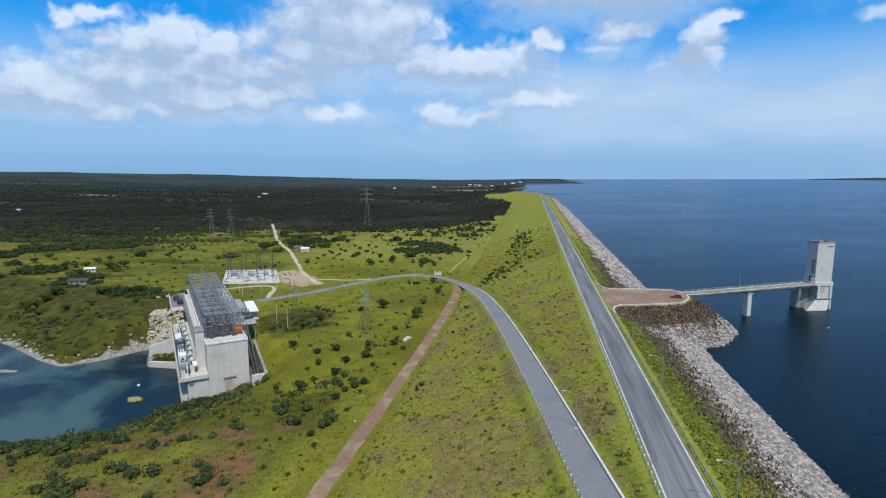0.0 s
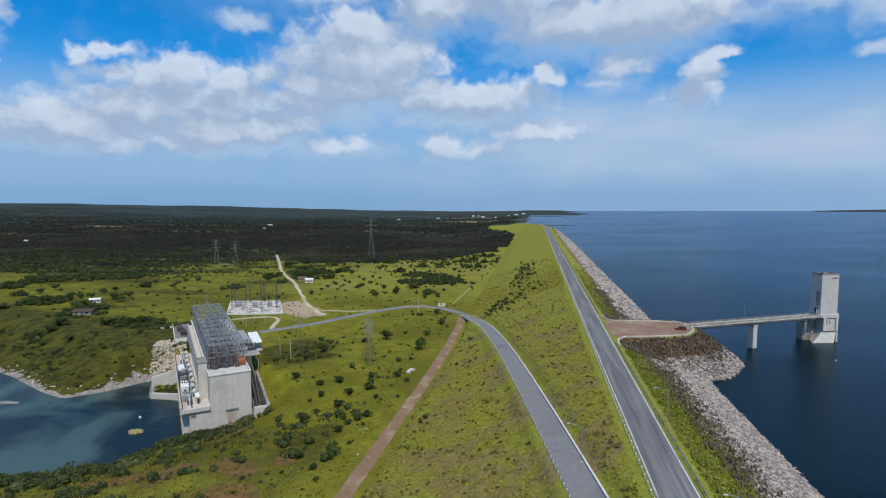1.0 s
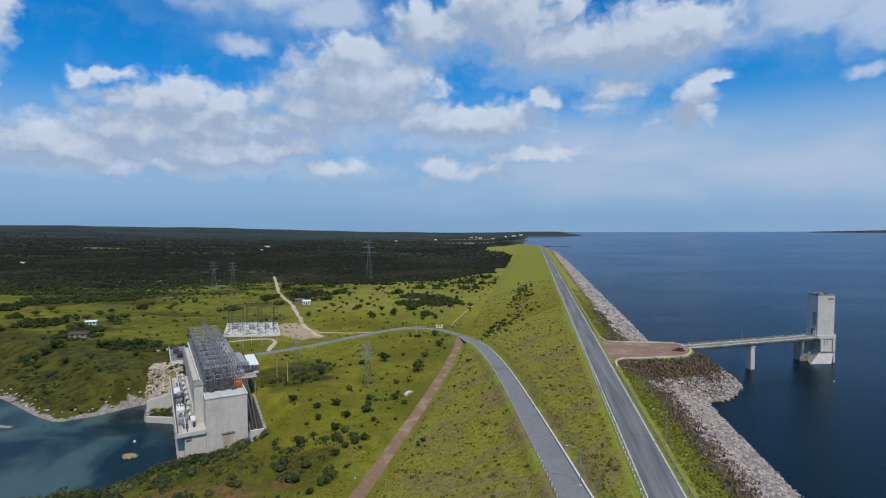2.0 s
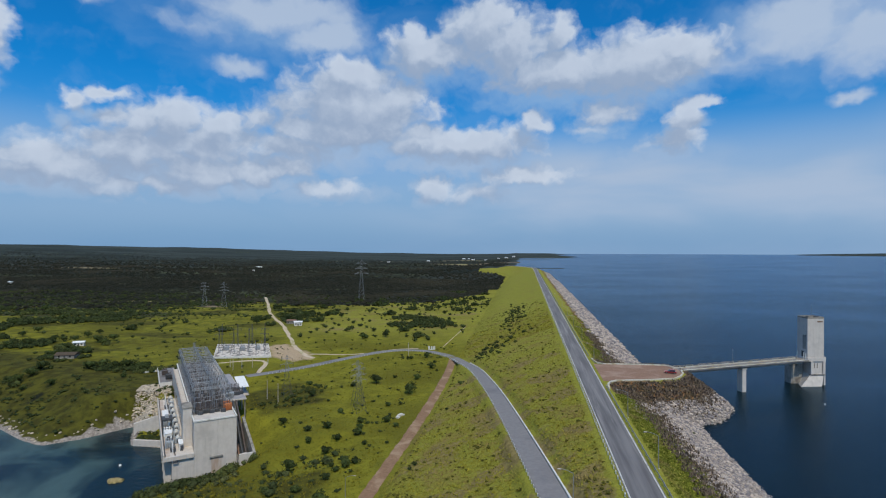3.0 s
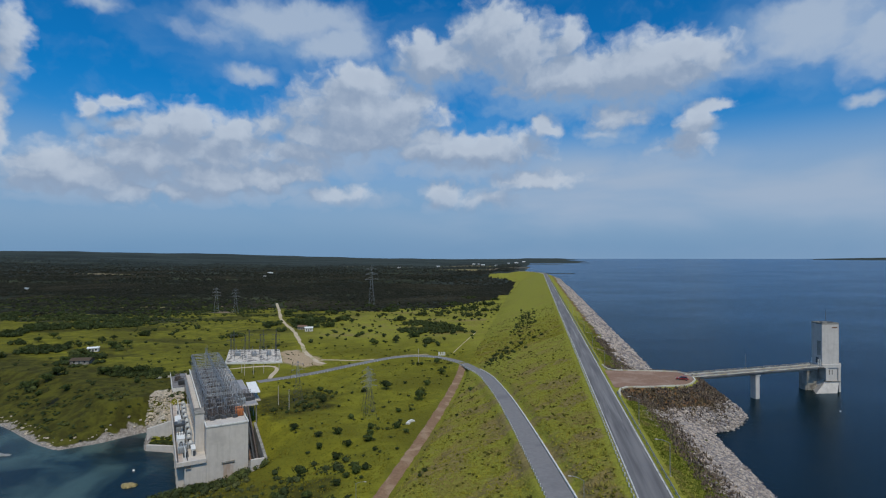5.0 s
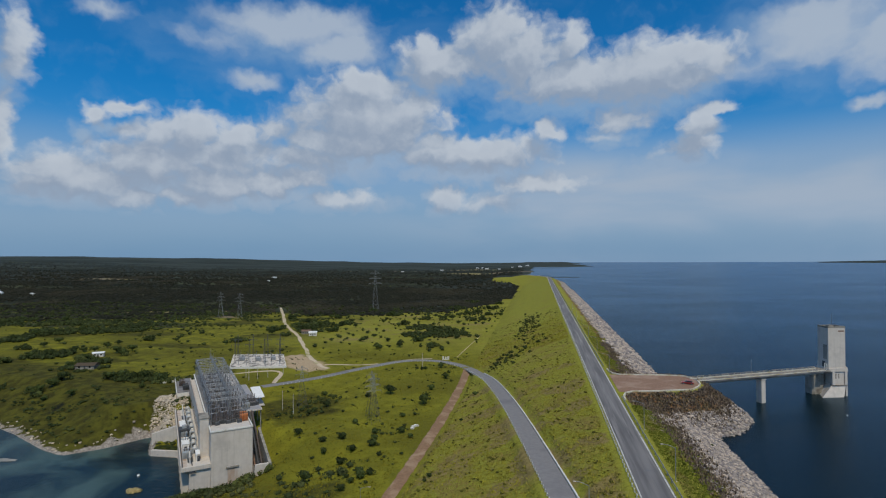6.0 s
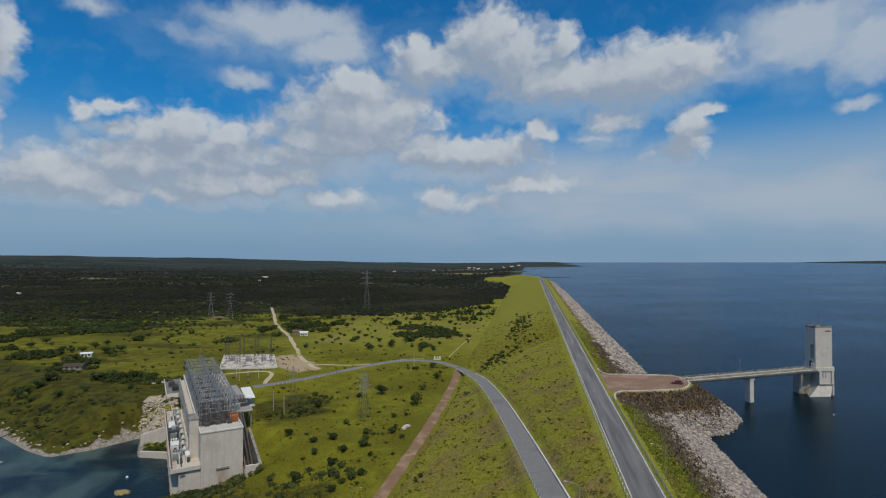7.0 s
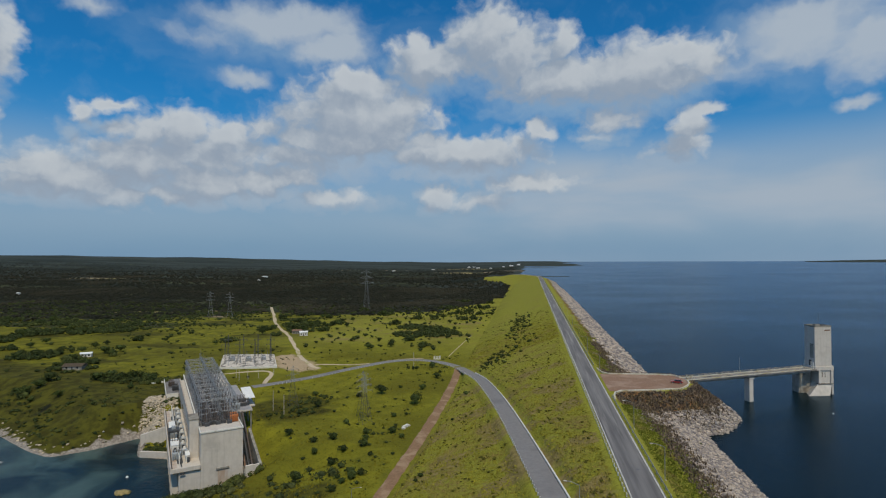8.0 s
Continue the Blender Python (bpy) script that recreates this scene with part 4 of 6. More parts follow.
KP = [(x + 0.6, y, 0.1) for x, y in PLATFORM]
kerb("kerb", [(28.6, 186.0, -0.1), (28.8, 191.0, 0.0), (29.8, 194.6, 0.1), (32.5, 197.4, 0.1)] + KP[1:6] + [(60.0, 217.6, 0.1)], 0.55, 0.38, KERB_PAINT, "white painted kerb round the gravel turning place")
kerb("kerb", [KP[6]] + KP[7:9] + [(32.0, 224.6, 0.1), (29.8, 226.6, 0.1), (28.9, 230.0, 0.0), (28.6, 235.0, -0.1)], 0.55, 0.38, KERB_PAINT, "white painted kerb round the gravel turning place")


def street_lamp():
    lamp = thing("street_lamp", Matrix.Identity(4), "slim grey street lamp with a curved arm beside the road", "street lamp", "street lamps")
    bm = bmesh.new()
    bar(bm, (0, 0, -0.3), (0, 0, 7.4), 0.13, 6, 0.08)
    part("pole", bm, STEEL, lamp)
    bm = bmesh.new()
    box(bm, -0.28, 0.28, -0.28, 0.28, -0.3, 0.28, bevel=0.05)
    part("base", bm, CONCRETE, lamp)
    bm = bmesh.new()
    last = Vector((0, 0, 7.35))
    for i in range(1, 6):
        a = i / 5
        p = Vector((-2.5 * a, 0, 7.35 + 0.75 * math.sin(a * 1.5)))
        bar(bm, last, p, 0.07, 5)
        last = p
    arm = part("arm", bm, STEEL, lamp)
    bm = bmesh.new()
    box(bm, -3.1, -2.45, -0.13, 0.13, 8.0, 8.14, bevel=0.05)
    part("lamp_head", bm, CONCRETE, arm, "pale lamp head")
    return lamp


first_lamp = street_lamp()
first_lamp.matrix_basis = pose(28.9, 78, -0.4)
for y in (121.5, 156, 229.5, 276, 322, 370, 420, 470):
    copy_thing(first_lamp, pose(28.9, y, -0.4))
for x, y, z, turn in ((9.6, 108.5, -3.8, 0), (-49.8, 143, -25.2, 180)):
    copy_thing(first_lamp, pose(x, y, float(heights([(x, y)])[0]), 0, 0, turn))

# ------------------------------------------------------------------ bridge and intake tower
B_A, B_B = Vector((59.0, 219.2, 0)), Vector((116.8, 247.6, 0))
B_T = math.atan2((B_B - B_A).y, (B_B - B_A).x)


def access_bridge():
    L = (B_B - B_A).length
    m = Matrix.Translation(B_A) @ Matrix.Rotation(B_T, 4, "Z")
    br = thing("access_bridge", m, "long pale concrete access bridge on one slender pier", "bridge")
    boxed("deck", (0, L, -2.2, 2.2, -0.45, 0.06), ROOFING, br, bevel=0.04)
    for y in (-1.6, 1.2):
        boxed("girder", (0.2, L - 0.2, y, y + 0.4, -1.25, -0.45), CONCRETE_DARK, br)
    kerbs = {}
    for y in (-2.25, 1.95):
        kerbs[y > 0] = boxed("parapet_kerb", (0, L, y, y + 0.3, 0.06, 0.42), KERB_PAINT, br, "pale kerb")
    bm_r = {-2.1: bmesh.new(), 2.1: bmesh.new()}
    for y, bm in bm_r.items():
        for z in (0.75, 1.1):
            bar(bm, (0, y, z), (L, y, z), 0.05, 5)
        part("handrail", bm, SAND, br, "yellowish handrail")
    for i in range(int(L / 3.0)):
        for y in (-2.1, 2.1):
            bm = bmesh.new()
            box(bm, i * 3.0 + 0.5, i * 3.0 + 0.62, y - 0.06, y + 0.06, 0.40, 1.12)
            part("rail_post", bm, SAND, kerbs[y > 0])
    bm = bmesh.new()
    box(bm, 31.6, 33.7, -1.35, 1.35, -16, -1.8, bevel=0.12)
    part("pier", bm, CONCRETE, br)
    bm = bmesh.new()
    box(bm, 31.4, 33.9, -1.6, 1.6, -1.85, -1.25, bevel=0.1)
    part("pier_cap", bm, CONCRETE, br)
    boxed("lamp_post", (30, 30.12, 2.0, 2.12, 0.1, 6.5), STEEL, br)
    return br


access_bridge()


def prism(bm, bottom, top):
    """A solid between two outlines with equal numbers of corners."""
    lo = [bm.verts.new(p) for p in bottom]
    hi = [bm.verts.new(p) for p in top]
    bm.faces.new(lo[::-1])
    bm.faces.new(hi)
    for i in range(len(lo)):
        j = (i + 1) % len(lo)
        bm.faces.new((lo[i], lo[j], hi[j], hi[i]))


def intake_tower():
    """Local x along the bridge, local y away, centre of the shaft at the origin."""
    m = Matrix.Translation((122.9, 251.6, 0)) @ Matrix.Rotation(radians(13), 4, "Z")
    tw = thing("intake_tower", m, "tall pale concrete intake tower standing in the lake", "tower")
    boxed("shaft", (-3.75, 3.75, -2.95, 2.95, 0.9, 17.6), CONCRETE, tw, bevel=0.08)
    for dims in ((-3.75, 3.75, -2.95, -2.65), (-3.75, 3.75, 2.65, 2.95), (-3.75, -3.45, -2.65, 2.65), (3.45, 3.75, -2.65, 2.65)):
        boxed("parapet", (*dims, 17.6, 18.3), CONCRETE_DARK, tw)
    boxed("roof_hatch", (-1.8, 0.2, -1.2, 1.0, 17.6, 18.6), CONCRETE_DARK, tw)
    boxed("roof_hoist", (1.0, 2.8, -1.0, 1.3, 17.6, 18.5), DARK_STEEL, tw)
    boxed("nameplate_bar", (0.6, 3.1, -2.99, -2.95, 16.0, 16.6), TILE, tw, "brownish bar of worn lettering")
    bm = bmesh.new()
    bar(bm, (0.7, 0.5, 17.6), (0.7, 0.5, 23.8), 0.12, 5, 0.05)
    part("antenna", bm, DARK_STEEL, tw)
    boxed("collar", (-4.1, 4.3, -3.5, 3.4, -0.7, 0.9), CONCRETE, tw, bevel=0.1)
    boxed("walkway", (-6.2, -3.8, -4.2, 3.0, -0.5, 0.05), CONCRETE_DARK, tw)
    bm = bmesh.new()
    prism(bm, [(-10.4, -5.6, -13), (0.4, -5.6, -13), (3.2, 2.8, -13), (-5.6, 2.8, -13)], [(-2.3, -3.2, -6.0), (3.6, -3.2, -6.0), (3.6, 2.8, -6.0), (-2.3, 2.8, -6.0)])
    part("flared_foot", bm, CONCRETE, tw)
    boxed("front_wall", (-2.2, 3.5, -3.1, 2.8, -6.0, -0.7), CONCRETE, tw, bevel=0.06)
    boxed("corner_pillar", (-2.6, -1.6, -3.6, -2.4, -6.2, -0.7), CONCRETE, tw)
    boxed("corner_pillar", (2.9, 3.9, -3.6, -2.4, -6.2, -0.7), CONCRETE, tw)
    boxed("ledge", (-2.7, 3.9, -3.75, -2.4, -6.5, -6.1), CONCRETE_DARK, tw)
    boxed("rear_pier", (-8.4, -2.8, 0.6, 4.6, -18, -0.7), CONCRETE_DARK, tw, bevel=0.1)
    boxed("gate_slot", (3.5, 3.9, -2.0, 1.4, -12.0, 0.1), DARK_STEEL, tw)
    boxed("gate_pillar", (3.5, 4.3, -3.2, -2.0, -18, 1.2), CONCRETE, tw)
    boxed("gate_pillar", (3.5, 4.3, 1.4, 2.6, -18, 1.2), CONCRETE, tw)
    boxed("door", (-3.79, -3.75, -1.1, 0.5, 0.9, 3.4), DARK_STEEL, tw)
    boxed("window_panel", (-3.78, -3.75, -2.2, -0.2, 4.4, 10.5), CONCRETE_DARK, tw)
    for y in (-3.0, -1.8, 1.8):
        bm = bmesh.new()
        bar(bm, (-4.6, y, 0.0), (-4.6, y, 2.9), 0.22, 6)
        part("bollard", bm, PAINT, tw)
    for x in (-0.9, 0.4):
        boxed("wall_slot", (x, x + 0.35, -3.14, -3.10, -3.6, -1.5), CONCRETE_DARK, tw)
    return tw


intake_tower()


def car(name, m, paint, label):
    c = thing(name, m, label, "car")
    bm = bmesh.new()
    prism(bm, [(-2.15, -0.85, 0.35), (2.15, -0.85, 0.35), (2.15, 0.85, 0.35), (-2.15, 0.85, 0.35)],
          [(-2.1, -0.82, 0.88), (2.0, -0.82, 0.80), (2.0, 0.82, 0.80), (-2.1, 0.82, 0.88)])
    bmesh.ops.bevel(bm, geom=bm.edges[:], offset=0.08, segments=2, affect="EDGES")
    part("body", bm, paint, c)
    bm = bmesh.new()
    prism(bm, [(-1.7, -0.78, 0.86), (1.0, -0.78, 0.84), (1.0, 0.78, 0.84), (-1.7, 0.78, 0.86)],
          [(-1.25, -0.62, 1.40), (0.25, -0.62, 1.40), (0.25, 0.62, 1.40), (-1.25, 0.62, 1.40)])
    part("windows", bm, GLASS, c)
    boxed("roof", (-1.25, 0.25, -0.62, 0.62, 1.395, 1.45), paint, c)
    for x in (-1.35, 1.35):
        for y in (-0.82, 0.82):
            bm = bmesh.new()
            bar(bm, (x, y - 0.1, 0.33), (x, y + 0.1, 0.33), 0.47, 14)
            wheel = part("wheel", bm, RUBBER, c)
            bm = bmesh.new()
            bar(bm, (x, y - 0.105, 0.33), (x, y + 0.105, 0.33), 0.27, 10)
            part("rim", bm, STEEL, wheel)
    for y in (-0.6, 0.6):
        boxed("headlight", (2.06, 2.14, y - 0.18, y + 0.18, 0.58, 0.72), SHEET, c)
    return c


car("car", pose(55.0, 212.4, 0.1, 0, 0, 165), CAR_RED, "small red saloon car parked on the gravel turning place")

# ------------------------------------------------------------------ power house
ROOF_Z, DECK_Z, BAY = -17.4, -28.5, 9.25


def power_house():
    ph = thing("power_house", PH_M, "large pale concrete power house with stained walls", "building")
    boxed("main_block", (0, 15, 0, 111, -46, ROOF_Z), CONCRETE, ph, bevel=0.1)
    boxed("east_block", (15, 19.4, 77, 111, -46, -18.2), CONCRETE, ph, bevel=0.1)
    # darker concrete below the slab deck paints the shade of its underside
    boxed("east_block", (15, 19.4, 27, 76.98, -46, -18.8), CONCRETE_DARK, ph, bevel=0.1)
    boxed("slab_deck", (15, 23.0, 27, 76.98, -18.8, -18.2), CONCRETE, ph, bevel=0.05)
    for y in (28, 36, 44, 52, 60, 68):
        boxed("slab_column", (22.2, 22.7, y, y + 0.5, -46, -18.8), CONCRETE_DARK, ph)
    boxed("slab_surface", (15.1, 22.7, 27.3, 76.7, -18.2, -18.05), SLAB, ph, "bare grey roof slab")
    boxed("roof_screed", (0.5, 14.5, 0.6, 110.5, ROOF_Z - 0.1, ROOF_Z + 0.12), ROOFING, ph, "pale stained roof surface")
    for dims in ((-0.2, 15.2, -0.25, 0.35), (-0.2, 0.3, 0.35, 111), (14.7, 15.2, 0.35, 27)):
        boxed("coping", (*dims, ROOF_Z, ROOF_Z + 0.55), PAINT, ph)
    boxed("parapet", (18.9, 19.6, 77.1, 111, -18.2, -16.9), WHITEWASH, ph, "white parapet wall")
    boxed("lower_wall", (-7.3, -0.02, 0.02, 3.2, -46, DECK_Z - 1.62), CONCRETE, ph, bevel=0.08)
    boxed("draft_tube_deck", (-10.2, 0, -0.8, 82, DECK_Z - 1.6, DECK_Z), CONCRETE, ph, bevel=0.08)
    boxed("draft_tube_body", (-7.5, 0, 3.3, 82, -46, DECK_Z - 1.6), CONCRETE, ph, bevel=0.08)
    for i in range(9):
        boxed("draft_tube_pier", (-9.8, -7.5, 3.3 + i * 8.6, 5.0 + i * 8.6, -46, DECK_Z - 1.6), CONCRETE, ph)
    for x in (-9.6, -6.4):
        boxed("crane_track", (x, x + 0.35, 0, 82, DECK_Z, DECK_Z + 0.18), DARK_STEEL, ph)
    # flat dark plates paint the shade inside open slots of the deck
    for i in range(8):
        boxed("gate_grating", (-7.6, -5.6, 4 + i * 8.6, 10.5 + i * 8.6, DECK_Z, DECK_Z + 0.06), DARK_STEEL, ph)
    boxed("deck_wall", (-10.2, -9.8, -0.8, 82, DECK_Z, DECK_Z + 1.0), CONCRETE, ph)
    boxed("inner_wall", (-7.0, -6.7, 2, 82, DECK_Z, DECK_Z + 2.6), WHITEWASH, ph)
    boxed("stair_turret", (-3.3, -0.05, 7.6, 15.0, -46, -14.0), CONCRETE, ph, bevel=0.08)
    boxed("turret_cap", (-3.5, 0.1, 7.4, 15.2, -14.0, -13.5), CONCRETE_DARK, ph)
    boxed("side_gallery", (-2.3, -0.05, 15.2, 104, -46, -18.4), CONCRETE, ph, bevel=0.08)
    boxed("gallery_coping", (-2.4, -1.9, 15.3, 104, -18.4, -17.5), STAIN, ph, "brownish stained coping")
    boxed("deck_floor", (-9.7, -7.8, 0, 81.5, DECK_Z, DECK_Z + 0.05), STAIN, ph, "brownish walkway floor")
    for i in range(11):
        boxed("gallery_window", (-2.36, -2.3, 18 + i * 5.5, 21 + i * 5.5, -26.5, -24.0), GLASS, ph)
    boxed("slot_shadow", (-7.0, -5.2, -0.83, -0.80, -31.0, -30.2), DARK_STEEL, ph)
    boxed("gate_lintel", (5.4, 10.0, -0.5, 0.05, -31.6, -31.0), CONCRETE_DARK, ph)
    # thin added panel that carries the wall's rust stain, no door
    boxed("gate_panel", (5.9, 9.6, -0.06, 0.0, -37.5, -31.6), STAIN, ph, "rust stain on the front wall below the slot")
    boxed("rear_yard", (-9, 0, 100, 142, -34, -25.2), ROOFING, ph, bevel=0.08)
    boxed("rear_wall", (-9, -8.6, 100, 142, -25.2, -24.0), WHITEWASH, ph)
    boxed("rear_wall", (-8.6, -3, 99.6, 100, -26.5, -24.0), WHITEWASH, ph)
    boxed("apron", (-16.5, -9, 138, 141, -29, -25.0), WHITEWASH, ph)
    boxed("front_roof", (0.5, 14.5, 0.6, 8.6, ROOF_Z + 0.12, ROOF_Z + 0.2), CONCRETE, ph, "pale bare concrete at the roof's edge")
    # east pit with penstocks
    bm = bmesh.new()
    prism(bm, [(20.0, -6, -46), (21.0, -6, -46), (20.4, 16, -46), (19.4, 16, -46)], [(20.0, -6, -30.2), (21.0, -6, -30.2), (20.4, 16, -22.8), (19.4, 16, -22.8)])
    part("pit_wall", bm, CONCRETE_DARK, ph, "dark stained sloping pit wall")
    boxed("pit_wall", (15, 20.0, -6, -5.2, -46, -30.2), CONCRETE, ph, bevel=0.05)
    boxed("pit_floor", (15, 19.4, -5.2, 27, -46, -33.5), CONCRETE_DARK, ph)
    for i in range(3):
        bm = bmesh.new()
        x = 16.0 + i * 1.3
        bar(bm, (x, 27.2, -18.6), (x, 14, -24.6), 0.5, 12)
        bar(bm, (x, 14, -24.6), (x, 1, -32.8), 0.5, 12)
        part("cable_duct", bm, (TILE, DARK_STEEL, PORCELAIN)[i], ph)
    bm = bmesh.new()
    r = bmesh.ops.create_cone(bm, cap_ends=True, segments=16, radius1=2.1, radius2=1.0, depth=1.9)
    bmesh.ops.translate(bm, vec=(17.6, -2.4, -32.4), verts=r["verts"])
    part("cone_cover", bm, CONCRETE, ph)
    for i in range(5):
        boxed("duct_rack", (15.1, 19.5, 4 + i * 4.6, 4.4 + i * 4.6, -33.5, -31.6 + i * 1.9), DARK_STEEL, ph)
    # wing wall and ramp by the pool
    bm = bmesh.new()
    prism(bm, [(-20.4, 56.6, -46), (-8.6, 48.4, -46), (-8.0, 49.6, -46), (-19.8, 57.8, -46)], [(-20.4, 56.6, -38.4), (-8.6, 48.4, -38.4), (-8.0, 49.6, -38.4), (-19.8, 57.8, -38.4)])
    part("wing_wall", bm, CONCRETE, ph)
    bm = bmesh.new()
    prism(bm, [(-20.2, 67.4, -44), (-9.6, 62.6, -44), (-9.6, 64.0, -44), (-20.2, 68.8, -44)], [(-20.2, 67.4, -34.4), (-9.6, 62.6, -30.6), (-9.6, 64.0, -30.6), (-20.2, 68.8, -34.4)])
    part("ramp_wall", bm, CONCRETE, ph)
    return ph


power_house()


def truss(bm, a, b, depth, w=0.09, panels=6):
    """A square lattice girder from a to b."""
    a, b = Vector(a), Vector(b)
    d = (b - a) / panels
    side = Vector((-d.y, d.x, 0)).normalized() * depth / 2
    up = Vector((0, 0, depth))
    chords = (side, -side, side + up, -side + up)
    for c in chords:
        bar(bm, a + c, b + c, w, 4)
    for i in range(panels):
        p, q = a + d * i, a + d * (i + 1)
        for c0, c1 in ((0, 2), (1, 3), (2, 3)):
            x, y = (c0, c1) if i % 2 else (c1, c0)
            bar(bm, p + chords[x], q + chords[y], w * 0.7, 3)


def lattice_leg(bm, p, h, w0, w1, w=0.08, panels=6):
    p = Vector(p)
    cs = [(-1, -1), (1, -1), (1, 1), (-1, 1)]

    def corner(k, i):
        s = (w0 + (w1 - w0) * i / panels) / 2
        return p + Vector((cs[k][0] * s, cs[k][1] * s, h * i / panels))
    for k in range(4):
        bar(bm, corner(k, 0), corner(k, panels), w, 4)
        for i in range(panels):
            bar(bm, corner(k, i), corner((k + 1) % 4, i + 1), w * 0.7, 3)


def on_power_house(name, x, y, z, label, category, group=""):
    return thing(name, PH_M @ Matrix.Translation((x, y, z)), label, category, group)


def steel_gantry():
    g = on_power_house("steel_gantry", 0, 12, ROOF_Z + 0.12, "grey lattice steel gantry of the rooftop switchyard", "steel gantry", "rooftop gantries")
    for x in (0.9, 8.0, 14.2):
        bm = bmesh.new()
        lattice_leg(bm, (x, 0, 0), 9.6 if x != 8.0 else 12.5, 0.9, 0.55, 0.09, 6)
        part("column", bm, STEEL, g)
    for a, b in ((0.9, 8.0), (8.0, 14.2)):
        bm = bmesh.new()
        truss(bm, (a, 0, 8.7), (b, 0, 8.7), 0.8, 0.09, 6)
        beam = part("beam", bm, STEEL, g)
        for i in range(3):
            bm = bmesh.new()
            x = a + (b - a) * (i + 0.5) / 3
            bar(bm, (x, 0, 8.6), (x, 0, 7.2), 0.16, 6)
            part("insulator_string", bm, PORCELAIN, beam)
    bm = bmesh.new()
    bar(bm, (8.0, 0, 12.5), (8.0, 0, 15.5), 0.08, 5, 0.03)
    part("lightning_rod", bm, STEEL, g)
    return g


first_gantry = steel_gantry()
for i in range(1, 11):
    copy_thing(first_gantry, PH_M @ Matrix.Translation((0, 12 + i * BAY, ROOF_Z + 0.12)))


def long_girder(x, z):
    g = on_power_house("lattice_girder", x, 12, ROOF_Z + 0.12, "long lattice girder joining the rooftop gantries", "steel girder", "rooftop girders")
    for i in range(10):
        bm = bmesh.new()
        truss(bm, (0, i * BAY + 0.4, z), (0, (i + 1) * BAY - 0.4, z), 0.7, 0.08, 6)
        part("girder_bay", bm, STEEL, g)


long_girder(0.9, 8.8)
long_girder(14.2, 8.8)
long_girder(8.0, 10.2)


def bus_wires():
    ob = on_power_house("bus_wires", 0, 12, ROOF_Z + 0.12, "slack conductor wires strung between rooftop gantries", "wire", "rooftop wires")
    bm = bmesh.new()
    for x in (2.1, 4.4, 6.8, 9.2, 11.1, 13.1):
        for i in range(10):
            last = Vector((x, i * BAY, 7.3))
            for k in range(1, 5):
                t = k / 4
                p = Vector((x, i * BAY + BAY * t, 7.3 - 1.6 * t * (1 - t)))
                bar(bm, last, p, 0.05, 3)
                last = p
    part("conductor", bm, STEEL, ob)


bus_wires()


def breaker():
    b = on_power_house("circuit_breaker", 3, 8, ROOF_Z + 0.12, "dark grey circuit breaker with three tall brown insulators", "breaker", "rooftop breakers")
    boxed("tank", (-0.9, 0.9, -0.5, 0.5, 0, 1.5), DARK_STEEL, b, bevel=0.15)
    for i in range(3):
        bm = bmesh.new()
        x = -0.6 + i * 0.6
        bar(bm, (x, 0, 1.5), (x, 0, 3.5), 0.20, 8, 0.12)
        for k in range(5):
            z = 1.7 + k * 0.35
            bar(bm, (x, 0, z), (x, 0, z + 0.08), 0.30, 8, 0.22)
        part("insulator", bm, PORCELAIN, b)
    return b


first_breaker = breaker()
for x, y in ((17.0, 33), (18.6, 33.6), (20.3, 33.2), (21.8, 34), (17.4, 41), (19.4, 41.5), (21.2, 41)):
    copy_thing(first_breaker, PH_M @ Matrix.Translation((x, y, -18.05)))
for x in (1.8, 4.2, 6.6, 9.0, 11.2):
    for y in (9.8, 13.4, 17.2, 21.5):
        copy_thing(first_breaker, PH_M @ Matrix.Translation((x + random.uniform(-0.4, 0.4), y + random.uniform(-0.5, 0.5), ROOF_Z + 0.12)))
for i in range(15):
    for x in (3.2, 7.2, 11.6):
        if (i, x) != (0, 3.2):
            copy_thing(first_breaker, PH_M @ Matrix.Translation((x + random.uniform(-0.5, 0.5), 8 + i * 6.3 + random.uniform(-0.8, 0.8), ROOF_Z + 0.12)))


def isolator():
    b = on_power_house("isolator_frame", 2.0, 10, ROOF_Z + 0.12, "thin steel isolator stand with insulators", "isolator", "rooftop isolators")
    bm = bmesh.new()
    for x in (-1.0, 1.0):
        bar(bm, (x, 0, 0), (x, 0, 4.4), 0.13, 4)
    bar(bm, (-1.4, 0, 4.4), (1.4, 0, 4.4), 0.16, 4)
    part("stand", bm, STEEL, b)
    for x in (-1.2, 0, 1.2):
        bm = bmesh.new()
        bar(bm, (x, 0, 4.45), (x, 0, 5.8), 0.15, 6)
        part("insulator", bm, PORCELAIN, b)
    return b


first_isolator = isolator()
for i in range(14):
    for x in (2.6, 6.0, 10.0, 13.0):
        if (i, x) != (0, 2.6):
            copy_thing(first_isolator, PH_M @ Matrix.Translation((x, 10.6 + i * 6.6 + random.uniform(-1, 1), ROOF_Z + 0.12)))


def transformer(x, y, z, paint, label, m=PH_M):
    t = thing("transformer", m @ Matrix.Translation((x, y, z)), label, "transformer", "transformers")
    tank = boxed("tank", (-1.6, 1.6, -1.1, 1.1, 0, 2.6), paint, t, bevel=0.12)
    for s in (-1, 1):
        for k in range(5):
            boxed("radiator_fin", (-1.3 + k * 0.58, -1.1 + k * 0.58, s * 1.65 - 0.45, s * 1.65 + 0.45, 0.3, 2.3), paint, tank)
    for k in range(3):
        bm = bmesh.new()
        bar(bm, (-0.9 + k * 0.9, 0, 2.6), (-0.9 + k * 0.9, 0, 4.0), 0.2, 8, 0.12)
